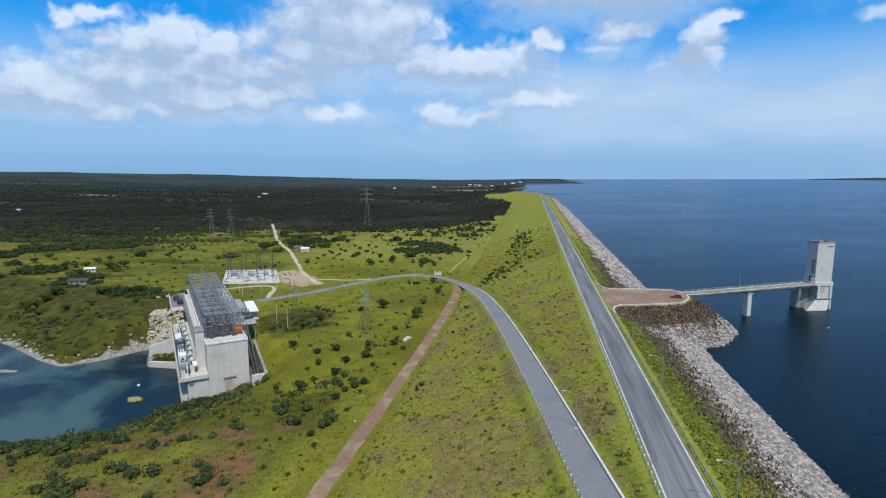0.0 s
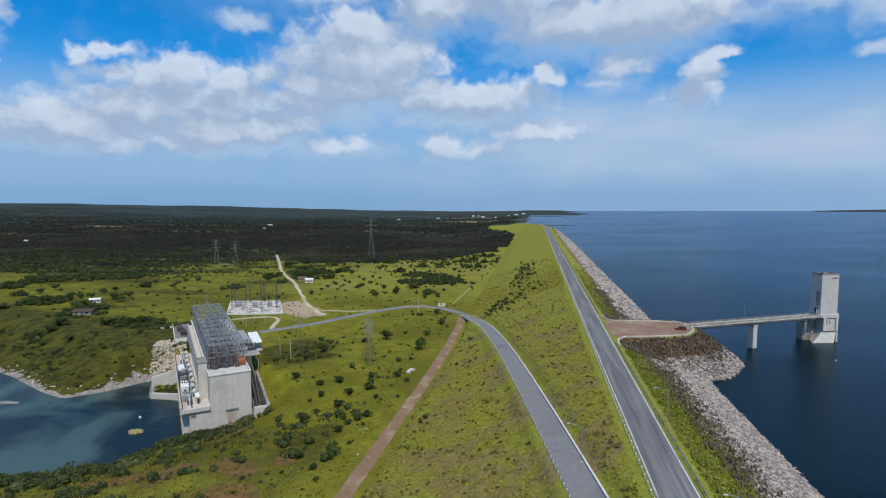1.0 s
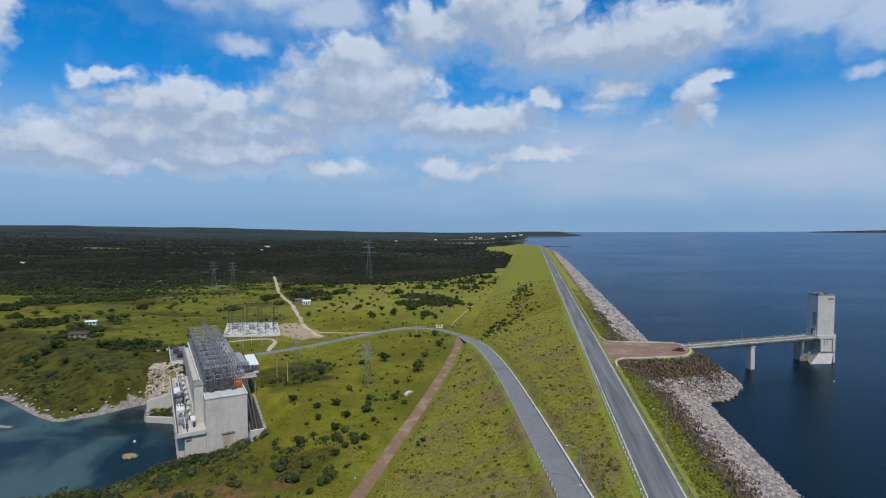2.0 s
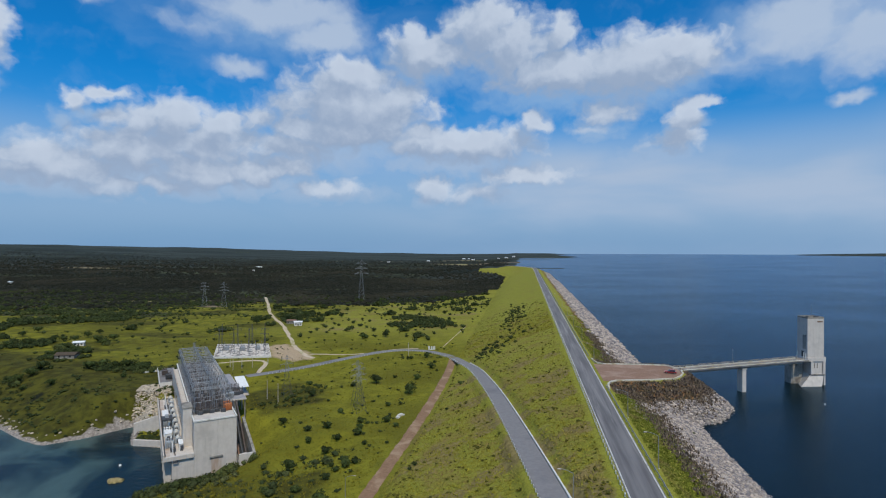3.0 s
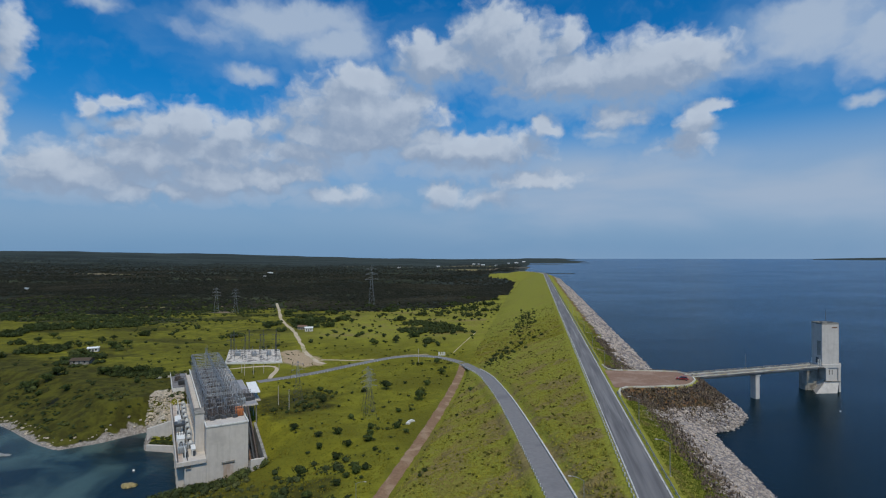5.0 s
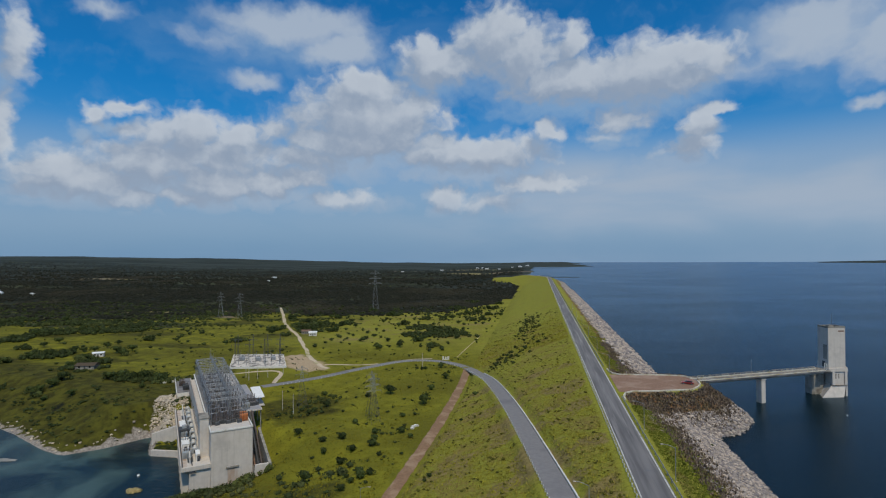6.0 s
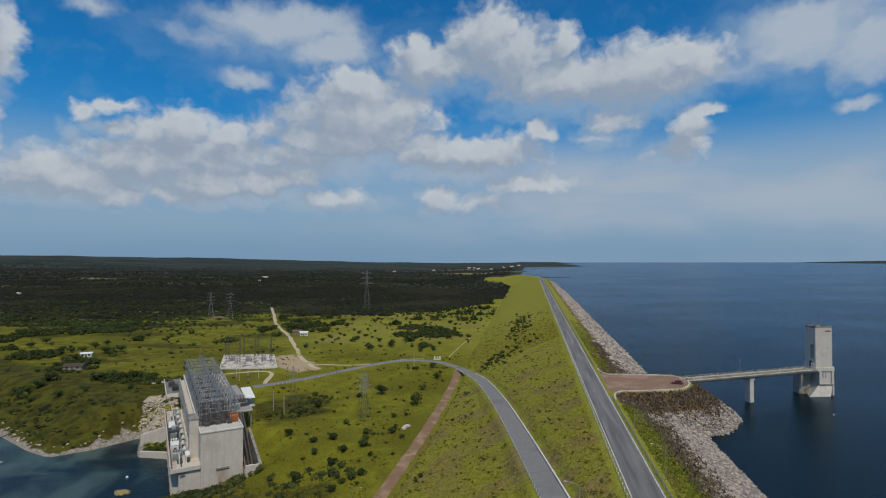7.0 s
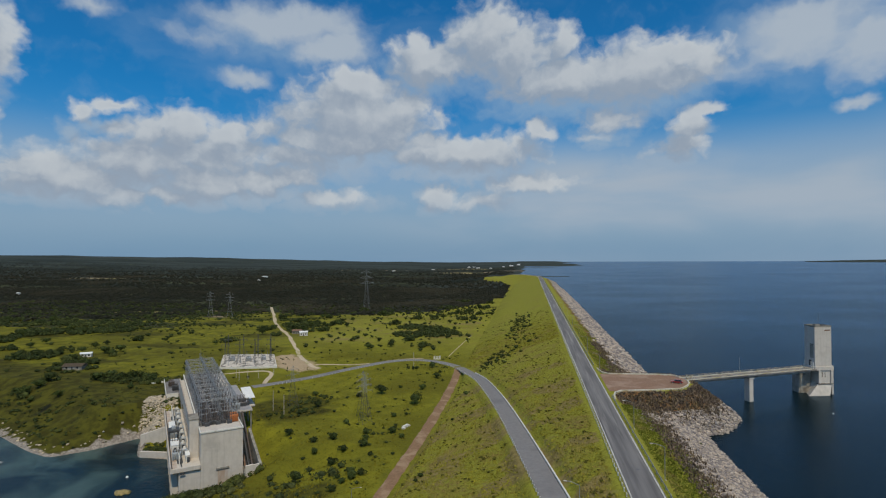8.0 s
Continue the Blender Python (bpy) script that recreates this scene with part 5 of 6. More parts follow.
        part("bushing", bm, PORCELAIN, tank)
    bm = bmesh.new()
    bar(bm, (-1.4, 0.7, 3.1), (1.2, 0.7, 3.1), 0.42, 10)
    part("conservator", bm, paint, t)


transformer(13.0, 10.5, ROOF_Z + 0.12, RUST, "orange transformer on the power house roof")
transformer(16.6, 30.5, -18.2, GREY_PAINT, "grey transformer on the power house roof")
for i in range(3):
    transformer(-7.6, 10 + i * 14, DECK_Z, (GREY_PAINT, SHEET, GREY_PAINT)[i], "grey equipment tank on the tailrace deck")
transformer(-4.0, 112, -25.2, DARK_STEEL, "dark transformer in the yard behind the power house")
transformer(-5.5, 124, -25.2, PORCELAIN, "brown transformer in the yard behind the power house")


def deck_hut(x, y, w, d, h, label):
    hut = on_power_house("deck_cabin", x, y, DECK_Z, label, "cabin", "deck cabins")
    wall = boxed("wall", (0, w, 0, d, 0, h), WHITEWASH, hut)
    boxed("roof", (-0.15, w + 0.15, -0.15, d + 0.15, h, h + 0.2), SHEET, hut)
    boxed("door", (w * 0.3, w * 0.3 + 0.9, -0.04, 0.0, 0, 2.1), DARK_STEEL, wall)


deck_hut(-4.7, 4.0, 1.3, 5.0, 2.6, "small white cabin on the tailrace deck")
deck_hut(-8.9, 17.0, 2.4, 4.0, 3.0, "small white cabin on the tailrace deck")
deck_hut(-8.9, 44.0, 2.2, 9.0, 2.4, "small white cabin on the tailrace deck")


def deck_pump():
    p = on_power_house("deck_pump_set", -4.6, 14, DECK_Z, "pale grey pump set with pipes on the tailrace deck", "pump", "deck pumps")
    body = boxed("housing", (-1.1, 1.1, -1.3, 1.3, 0, 2.2), GREY_PAINT, p, bevel=0.15)
    boxed("access_hatch", (-0.5, 0.5, -1.36, -1.3, 0.3, 1.7), DARK_STEEL, body)
    for x in (-0.6, 0.6):
        bm = bmesh.new()
        bar(bm, (x, 1.2, 0.9), (x, 3.4, 0.9), 0.28, 8)
        bar(bm, (x, 3.4, 0.0), (x, 3.4, 1.1), 0.28, 8)
        part("pipe", bm, DARK_STEEL, p)
    bm = bmesh.new()
    bmesh.ops.create_cone(bm, cap_ends=True, segments=12, radius1=0.7, radius2=0.45, depth=0.9)
    bmesh.ops.translate(bm, vec=(0, -0.2, 2.62), verts=bm.verts)
    part("motor", bm, WHITEWASH, p)
    return p


first_pump = deck_pump()
for y in (21.5, 29, 37, 45, 53, 61, 69, 76):
    copy_thing(first_pump, PH_M @ Matrix.Translation((-4.6 + random.uniform(-0.3, 0.3), y, DECK_Z)))


def tailrace_gantry():
    g = on_power_house("gantry_crane", -7.8, 29, DECK_Z, "dark steel gantry crane on the tailrace deck", "crane")
    for x in (-1.6, 1.6):
        for y in (-2.2, 2.2):
            boxed("leg", (x - 0.2, x + 0.2, y - 0.2, y + 0.2, 0.1, 5.2), DARK_STEEL, g)
    boxed("bridge", (-2.0, 2.0, -2.6, 2.6, 5.2, 6.1), DARK_STEEL, g)
    boxed("hoist", (-0.8, 0.8, -0.9, 0.9, 6.1, 7.2), GREY_PAINT, g)


tailrace_gantry()

# ------------------------------------------------------------------ shed, switchyard, poles


def open_shed(m, w, d, h, label):
    s = thing("open_shed", m, label, "shed")
    bm = bmesh.new()
    prism(bm, [(-w / 2, -d / 2, h - 0.4), (w / 2, -d / 2, h - 0.4), (w / 2, d / 2, h + 1.0), (-w / 2, d / 2, h + 1.0)],
          [(-w / 2, -d / 2, h - 0.22), (w / 2, -d / 2, h - 0.22), (w / 2, d / 2, h + 1.18), (-w / 2, d / 2, h + 1.18)])
    part("roof", bm, SHEET, s, "white sheet metal roof")
    for x in (-w / 2 + 0.3, w / 2 - 0.3):
        for y in (-d / 2 + 0.3, 0, d / 2 - 0.3):
            boxed("post", (x - 0.09, x + 0.09, y - 0.09, y + 0.09, 0, h - 0.4), DARK_STEEL, s)
    boxed("back_wall", (-w / 2 + 0.4, w / 2 - 0.4, d / 2 - 0.25, d / 2 - 0.05, 0, h - 0.5), CONCRETE_DARK, s)
    boxed("floor_slab", (-w / 2, w / 2, -d / 2, d / 2, -0.6, 0.06), CONCRETE, s)


open_shed(Matrix.Translation((-141.8, 249.5, -24.8)) @ Matrix.Rotation(radians(37), 4, "Z"), 4.8, 18.0, 4.0, "open shed with a bright white sheet metal roof")

YARD = [(-203, 322), (-167, 331), (-190, 372), (-226, 364)]


def switchyard():
    sheet("pavement_switchyard", YARD, -24.9, PALE_GRAVEL, "bright white gravel bed of the fenced switchyard", "pavement")
    wall = thing("switchyard_wall", Matrix.Identity(4), "low whitewashed wall round the switchyard", "wall")
    for (x0, y0), (x1, y1) in zip(YARD, YARD[1:] + YARD[:1]):
        d = Vector((x1 - x0, y1 - y0, 0))
        bm = bmesh.new()
        box(bm, 0, d.length, -0.15, 0.15, -1.4, 0.40, bevel=0.04)
        w = part("wall_side", bm, WHITEWASH, wall)
        w.location, w.rotation_euler = (x0, y0, -25.2), (0, 0, math.atan2(d.y, d.x))


switchyard()


def yard_point(a, b):
    p = Vector((*YARD[0], 0)).lerp(Vector((*YARD[1], 0)), a)
    q = Vector((*YARD[3], 0)).lerp(Vector((*YARD[2], 0)), a)
    return p.lerp(q, b)


def yard_mast():
    g = thing("switchyard_mast", Matrix.Identity(4), "tall slender lattice mast of the switchyard", "mast", "switchyard masts")
    bm = bmesh.new()
    lattice_leg(bm, (0, 0, 0), 16.5, 0.9, 0.4, 0.08, 8)
    part("shaft", bm, DARK_STEEL, g)
    bm = bmesh.new()
    truss(bm, (-3.0, 0, 12.5), (3.0, 0, 12.5), 0.35, 0.05, 6)
    arm = part("crossarm", bm, DARK_STEEL, g)
    for x in (-2.6, 0.0, 2.6):
        bm = bmesh.new()
        bar(bm, (x, 0.2, 12.5), (x, 0.2, 11.3), 0.12, 6)
        part("insulator_string", bm, PORCELAIN, arm)
    return g


first_mast = yard_mast()
first_mast.matrix_basis = Matrix.Translation((*yard_point(0.08, 0.3).xy, -24.9)) @ Matrix.Rotation(radians(16), 4, "Z")
for a, b in ((0.34, 0.3), (0.62, 0.3), (0.9, 0.3), (0.1, 0.8), (0.4, 0.8), (0.68, 0.8), (0.93, 0.8)):
    copy_thing(first_mast, Matrix.Translation((*yard_point(a, b).xy, -24.9)) @ Matrix.Rotation(radians(16), 4, "Z"))
for a, b in ((0.2, 0.5), (0.5, 0.45), (0.78, 0.5)):
    p = yard_point(a, b)
    transformer(0, 0, 0, GREY_PAINT, "grey transformer in the white gravel switchyard", Matrix.Translation((p.x, p.y, -24.9)) @ Matrix.Rotation(radians(16), 4, "Z"))


def bus_support():
    g = thing("bus_support", Matrix.Identity(4), "grey post insulator stand in the switchyard", "insulator", "switchyard insulators")
    bm = bmesh.new()
    bar(bm, (0, 0, 0), (0, 0, 2.6), 0.2, 4)
    part("stand", bm, STEEL, g)
    bm = bmesh.new()
    bar(bm, (0, 0, 2.6), (0, 0, 4.2), 0.2, 8, 0.14)
    part("insulator", bm, PORCELAIN, g)
    return g


first_support = bus_support()
spots = [yard_point(a, b) for a in (0.15, 0.3, 0.45, 0.6, 0.75, 0.88) for b in (0.15, 0.38, 0.62, 0.9)]
first_support.matrix_basis = Matrix.Translation((spots[0].x, spots[0].y, -24.9))
for p in spots[1:]:
    copy_thing(first_support, Matrix.Translation((p.x + random.uniform(-0.6, 0.6), p.y, -24.9)))


def pylon(h, base, label, arms=3):
    g = thing("pylon", Matrix.Identity(4), label, "pylon", "power line pylons")
    bm = bmesh.new()
    waist = h * 0.62
    lattice_leg(bm, (0, 0, 0), waist, base, base * 0.30, 0.085 * (h / 24) ** 0.4, 6)
    part("lower_lattice", bm, DARK_STEEL if h < 30 else STEEL, g)
    bm = bmesh.new()
    lattice_leg(bm, (0, 0, waist), h - waist, base * 0.30, base * 0.12, 0.07 * (h / 24) ** 0.4, 6)
    part("upper_lattice", bm, STEEL, g)
    for i in range(arms):
        z = waist + (h - waist) * (0.12 + 0.33 * i)
        bm = bmesh.new()
        reach = h * (0.17 - 0.02 * i)
        for s in (-1, 1):
            bar(bm, (0, 0, z), (s * reach, 0, z), 0.10 * h / 24, 4)
            bar(bm, (0, 0, z + h * 0.05), (s * reach, 0, z), 0.08 * h / 24, 4)
        arm = part("crossarm", bm, STEEL, g)
        for s in (-1, 1):
            bm = bmesh.new()
            bar(bm, (s * reach, 0, z), (s * reach, 0, z - h * 0.05), 0.12, 6)
            part("insulator_string", bm, PORCELAIN, arm)
    return g


first_pylon = pylon(21, 4.8, "grey lattice steel pylon standing in the meadow")


def stand_at(x, y, turn=0.0):
    return Matrix.Translation((x, y, float(heights([(x, y)])[0]) - 0.05)) @ Matrix.Rotation(radians(turn), 4, "Z")


first_pylon.matrix_basis = stand_at(-72.2, 226, 40)
for x, y, turn in ((-76.0, 235, 40), (-115.5, 245.5, 40)):
    copy_thing(first_pylon, stand_at(x, y, turn))
far_pylon = pylon(31, 6.4, "pale lattice steel pylon among trees at the woodland edge")
far_pylon.matrix_basis = stand_at(-391, 601, 30)
copy_thing(far_pylon, stand_at(-359, 591, 30))
tall = pylon(56, 8.0, "very tall lattice pylon at the woodland edge")
tall.matrix_basis = stand_at(-218, 690, 30)


def utility_pole():
    g = thing("utility_pole", Matrix.Identity(4), "slim pale wooden utility pole in the grass", "pole", "utility poles")
    bm = bmesh.new()
    bar(bm, (0, 0, -0.3), (0, 0, 9.5), 0.2, 7, 0.13)
    part("shaft", bm, CONCRETE, g)
    bm = bmesh.new()
    bar(bm, (-1.1, 0, 8.9), (1.1, 0, 8.9), 0.12, 4)
    part("crossarm", bm, BARK, g)
    return g


first_pole = utility_pole()
first_pole.matrix_basis = stand_at(-123, 240, 30)
for x, y in ((-115, 235), (-172, 293), (-168, 296), (-164, 301), (-160, 313), (-76, 343), (-178, 300)):
    copy_thing(first_pole, stand_at(x, y, 30))

# ------------------------------------------------------------------ gate, houses, small things


def gate_sign():
    g = thing("gate_sign", stand_at(-64.8, 368.6, 8), "white gateway sign board beside the road", "sign")
    boxed("left_panel", (-2.4, -1.3, -0.3, 0.3, 0, 2.4), WHITEWASH, g)
    boxed("right_panel", (1.1, 2.4, -0.3, 0.3, 0, 2.4), WHITEWASH, g)
    boxed("middle_panel", (-0.5, 0.4, -0.3, 0.3, 0, 2.2), WHITEWASH, g)
    boxed("base", (-2.6, 2.6, -0.45, 0.45, -0.4, 0.4), WHITEWASH, g)


gate_sign()


def house(x, y, turn, w, d, h, wall, roof, label):
    hs = thing("house", stand_at(x, y, turn), label, "house", "small houses")
    shell = boxed("wall", (-w / 2, w / 2, -d / 2, d / 2, -0.5, h), wall, hs)
    bm = bmesh.new()
    e = 0.5
    prism(bm, [(-w / 2 - e, -d / 2 - e, h), (w / 2 + e, -d / 2 - e, h), (w / 2 + e, d / 2 + e, h), (-w / 2 - e, d / 2 + e, h)],
          [(-w / 2 - e, -0.1, h + d * 0.22), (w / 2 + e, -0.1, h + d * 0.22), (w / 2 + e, 0.1, h + d * 0.22), (-w / 2 - e, 0.1, h + d * 0.22)])
    part("roof", bm, roof, hs)
    for s in (-0.28, 0.28):
        boxed("window", (s * w - 0.6, s * w + 0.6, -d / 2 - 0.05, -d / 2, 1.0, 2.2), GLASS, shell)
    boxed("door", (-0.5, 0.5, -d / 2 - 0.05, -d / 2, 0, 2.1), DARK_STEEL, shell)


house(-210, 470, 20, 7, 5, 3.2, WHITEWASH, SHEET, "small whitewashed house among trees")
house(-222, 482, 10, 8, 6, 2.8, CONCRETE_DARK, TILE, "small grey house with a brown roof")
house(-328, 348, 30, 7, 4, 2.8, WHITEWASH, SHEET, "small white hut on the plain")
house(-299, 308, 15, 12, 7, 2.4, CONCRETE_DARK, BARK, "dark ruined farm building among shrubs")
for x, y, w in ((-836, 1580, 17), (-850, 1590, 10), (-560, 2150, 14), (-420, 2300, 16), (-250, 2600, 20), (-180, 2500, 16), (-90, 2700, 22), (-1080, 900, 13), (-1120, 930, 14),
                (-1160, 960, 14), (-980, 880, 12), (-1290, 1000, 15), (-760, 1400, 9), (-60, 3000, 22), (-330, 2900, 20), (-300, 2880, 14), (-130, 2690, 14)):
    house(x, y, random.uniform(-20, 30), w * 0.75, w * 0.4, 2.8 + w * 0.04, WHITEWASH, SHEET, "far pale building among the woods")


def culvert(x, y, turn):
    c = thing("culvert_head", stand_at(x, y, turn), "white concrete culvert headwall beside the track", "culvert")
    boxed("headwall", (-1.6, 1.6, -0.5, 0.5, -0.3, 1.0), WHITEWASH, c)
    boxed("side_wall", (-2.6, -1.6, -1.2, 0.3, -0.3, 0.7), WHITEWASH, c)
    boxed("side_wall", (1.6, 2.4, -1.0, 0.3, -0.3, 0.6), WHITEWASH, c)


culvert(-52.5, 220, 70)


def islet():
    ob = thing("rock_islet", Matrix.Translation((-153.5, 179, RIVER_Z)), "small yellowish rock islet in the tailrace pool", "rock")
    for i, (x, y, r) in enumerate(((0, 0, 2.3), (1.8, 0.6, 1.6), (-1.6, 0.4, 1.5), (0.6, -1.0, 1.3))):
        bm = bmesh.new()
        bmesh.ops.create_icosphere(bm, subdivisions=2, radius=r)
        for v in bm.verts:
            v.co *= 1 + 0.25 * noise.noise(v.co * 0.9 + Vector((i * 7, 0, 0)))
            v.co.z *= 0.5
        bmesh.ops.translate(bm, vec=(x, y, 0.1), verts=bm.verts)
        part("boulder", bm, TAN_ROCK, ob)


islet()


def sand_bar(name, x, y, rx, ry, turn, label):
    bm = bmesh.new()
    bmesh.ops.create_circle(bm, cap_ends=False, segments=40, radius=1.0)
    rim = bm.verts[:]
    top = bm.verts.new((0, 0, 0.5))
    for v in rim:
        a = math.atan2(v.co.y, v.co.x)
        k = 1 + 0.22 * math.sin(3 * a + x) + 0.12 * math.sin(7 * a)
        v.co = Vector((v.co.x * rx * k, v.co.y * ry * k, -0.4))
    inner = [bm.verts.new((v.co.x * 0.7, v.co.y * 0.7, 0.35)) for v in rim]
    n = len(rim)
    for i in range(n):
        j = (i + 1) % n
        bm.faces.new((rim[i], rim[j], inner[j], inner[i]))
        bm.faces.new((inner[i], inner[j], top))
    ob = part(name, bm, MUD)
    ob.matrix_world = Matrix.Translation((x, y, RIVER_Z)) @ Matrix.Rotation(radians(turn), 4, "Z")
    tagged(ob, label, "sand bar")


sand_bar("sand_bar", -236, 196, 9, 2.2, 15, "flat grey mud bar lying in the river")


def buoy(x, y, z, r, label):
    b = thing("buoy", Matrix.Translation((x, y, z)), label, "buoy")
    bm = bmesh.new()
    bmesh.ops.create_uvsphere(bm, u_segments=12, v_segments=8, radius=r)
    part("float", bm, SHEET, b)
    bm = bmesh.new()
    bar(bm, (0, 0, r * 0.8), (0, 0, r * 1.8), r * 0.12, 6)
    part("eye_bolt", bm, STEEL, b)


buoy(-162, 192, RIVER_Z + 0.1, 0.55, "small white buoy floating on the pool")
buoy(112, 219, LAKE_Z + 0.1, 0.25, "small white buoy floating near the tower")

# ------------------------------------------------------------------ plants and stones


def clump_arrays(seed, puffs, spread, flat, leaf, count):
    """Leaf tufts scattered over a few rounded puffs: arrays of triangles' corners, unit size."""
    r = np.random.default_rng(seed)
    centres = r.normal(0, 1, (puffs, 3)) * np.array([spread, spread, spread * flat * 0.6])
    radii = r.uniform(0.38, 0.72, puffs)
    tris = []
    for k in range(count):
        c = r.integers(puffs)
        d = r.normal(0, 1, 3)
        d /= np.linalg.norm(d)
        d[2] = abs(d[2]) * 1.0 - 0.25 * r.random()
        p = centres[c] + d * radii[c] * np.array([1, 1, flat]) * r.uniform(0.75, 1.08)
        a = r.normal(0, 1, 3)
        a -= d * (a @ d) * 0.8
        a /= np.linalg.norm(a)
        b = np.cross(d + r.normal(0, 0.4, 3), a)
        b /= np.linalg.norm(b)
        s = leaf * r.uniform(0.6, 1.3)
        tris.append([p - a * s, p + a * s, p + b * s * 1.2 + d * s * 0.4])
    return np.array(tris)


def core_arrays(seed, flat):
    """A dark rough kernel inside a crown, so that it is not seen through."""
    bm = bmesh.new()
    bmesh.ops.create_icosphere(bm, subdivisions=1, radius=0.75)
    r = np.random.default_rng(seed)
    out = []
    jit = {v.index: 1 + r.uniform(-0.22, 0.2) for v in bm.verts}
    for f in bm.faces:
        out.append([np.array(v.co) * jit[v.index] * np.array([1, 1, flat]) for v in f.verts])
    bm.free()
    return np.array(out)


def scatter(name, units, spots, mats, label, category, parent=None):
    """Joins many copies of unit triangle sets: spots are (x, y, z, size, height, turn) rows."""
    spots = np.asarray(spots, float)
    pick = rng.integers(0, len(units), len(spots))
    chunks = []
    for k, unit in enumerate(units):
        rows = spots[pick == k]
        if not len(rows):
            continue
        c, s = np.cos(rows[:, 5]), np.sin(rows[:, 5])
        ux, uy, uz = unit[None, ..., 0], unit[None, ..., 1], unit[None, ..., 2]
        sh = (slice(None), None, None)
        X = (ux * c[sh] - uy * s[sh]) * rows[:, 3][sh] + rows[:, 0][sh]
        Y = (ux * s[sh] + uy * c[sh]) * rows[:, 3][sh] + rows[:, 1][sh]
        Z = uz * rows[:, 4][sh] + rows[:, 2][sh]
        chunks.append(np.stack([X, Y, Z], -1).reshape(-1, 3))
    co = np.concatenate(chunks)
    n = len(co) // 3
    me = bpy.data.meshes.new(name)
    me.vertices.add(n * 3)
    me.vertices.foreach_set("co", co.astype(np.float32).ravel())
    me.loops.add(n * 3)
    me.loops.foreach_set("vertex_index", np.arange(n * 3, dtype=np.int32))
    me.polygons.add(n)
    me.polygons.foreach_set("loop_start", np.arange(0, n * 3, 3, dtype=np.int32))
    me.update(calc_edges=True)
    me.materials.append(mats)
    ob = new(name, me)
    if parent is not None:
        ob.parent = parent
    return tagged(ob, label, category, kind="stuff")


def keep_clear(x, y, roads=True):
    """True where nothing may grow: roads, buildings, water."""
    bad = polygon_distance(x, y, RIVER_EDGE) < 1.0
    lu, lv = ph_local(x, y)
    bad |= (lu > -1.5) & (lu < 114) & (lv > np.where(lu > 84, -3.5, -9.7)) & (lv < 25)
    bad |= polygon_distance(x, y, YARD) < 1.5
    bad |= polygon_distance(x, y, PLATFORM) < 2.0
    if roads:
        for line, half in ((RAMP, 5.0), (TRACK, 4.2), (SAND_ROAD, 4.5), (YARD_LANE, 3.0), (VERGE_LANE, 1.6), (BEND_LANE, 1.4)):
            bad |= line_distance(x, y, line)[0] < half
    s = x - dam_shift(y)
    bad |= (s > 17.8) & (s < 29.3)
    bad |= np.hypot(x + 141.8, y - 249.5) < 10
    for hx, hy, hr in ((-210, 470, 5), (-222, 482, 5), (-328, 348, 5), (-299, 308, 5.0)):
        bad |= np.hypot(x - hx, y - hy) < hr
    return bad


def shrub(seed, label):
    """One shrub: short stems and a leafy crown, about one metre in radius."""
    sh = thing("shrub", Matrix.Identity(4), label, "shrub", "meadow shrubs")
    bm = bmesh.new()
    r = random.Random(seed)
    for k in range(4):
        a = k * 1.57 + r.uniform(-0.4, 0.4)
        mid = Vector((0.12 * math.cos(a), 0.12 * math.sin(a), 0.35))
        bar(bm, (0, 0, -0.15), mid, 0.07, 5, 0.05)
        bar(bm, mid, (0.45 * math.cos(a), 0.45 * math.sin(a), 0.85), 0.05, 4, 0.02)
    part("trunk", bm, BARK, sh)
    flat = r.uniform(0.75, 0.95)
    tris = np.concatenate([clump_arrays(seed, 9, 0.30, flat, 0.15, 380), core_arrays(seed, flat) * 1.0])
    tris[..., 2] += 0.72
    me = mesh_of("crown", tris.reshape(-1, 3), np.arange(len(tris) * 3).reshape(-1, 3), LEAF)
    ob = new("crown", me)
    ob.parent = sh
    return sh


def tree(seed, label):
    """A low spreading tree, one unit in crown radius: tapered trunk, limbs and an uneven leafy crown."""
    tr = thing("tree", Matrix.Identity(4), label, "tree", "mesquite trees")
    bm = bmesh.new()
    r = random.Random(seed)
    bar(bm, (0, 0, -0.1), (0.04, 0.02, 0.5), 0.10, 7, 0.07)
    part("trunk", bm, BARK, tr)
    bm = bmesh.new()
    for k in range(5):
        a = k * 1.26 + r.uniform(-0.4, 0.4)
        mid = Vector((0.3 * math.cos(a), 0.3 * math.sin(a), 0.82))
        bar(bm, (0.04, 0.02, 0.45), mid, 0.055, 5, 0.035)
        bar(bm, mid, (0.68 * math.cos(a), 0.68 * math.sin(a), 1.08 + r.uniform(-0.1, 0.15)), 0.035, 4, 0.012)
    part("limb", bm, BARK, tr)
    flat = r.uniform(0.68, 0.88)
    tris = np.concatenate([clump_arrays(seed, 12, 0.38, flat, 0.11, 680), core_arrays(seed, flat) * 1.02])
    tris[..., 2] += 0.95
    me = mesh_of("crown", tris.reshape(-1, 3), np.arange(len(tris) * 3).reshape(-1, 3), LEAF)
    ob = new("crown", me)
    ob.parent = tr
    return tr


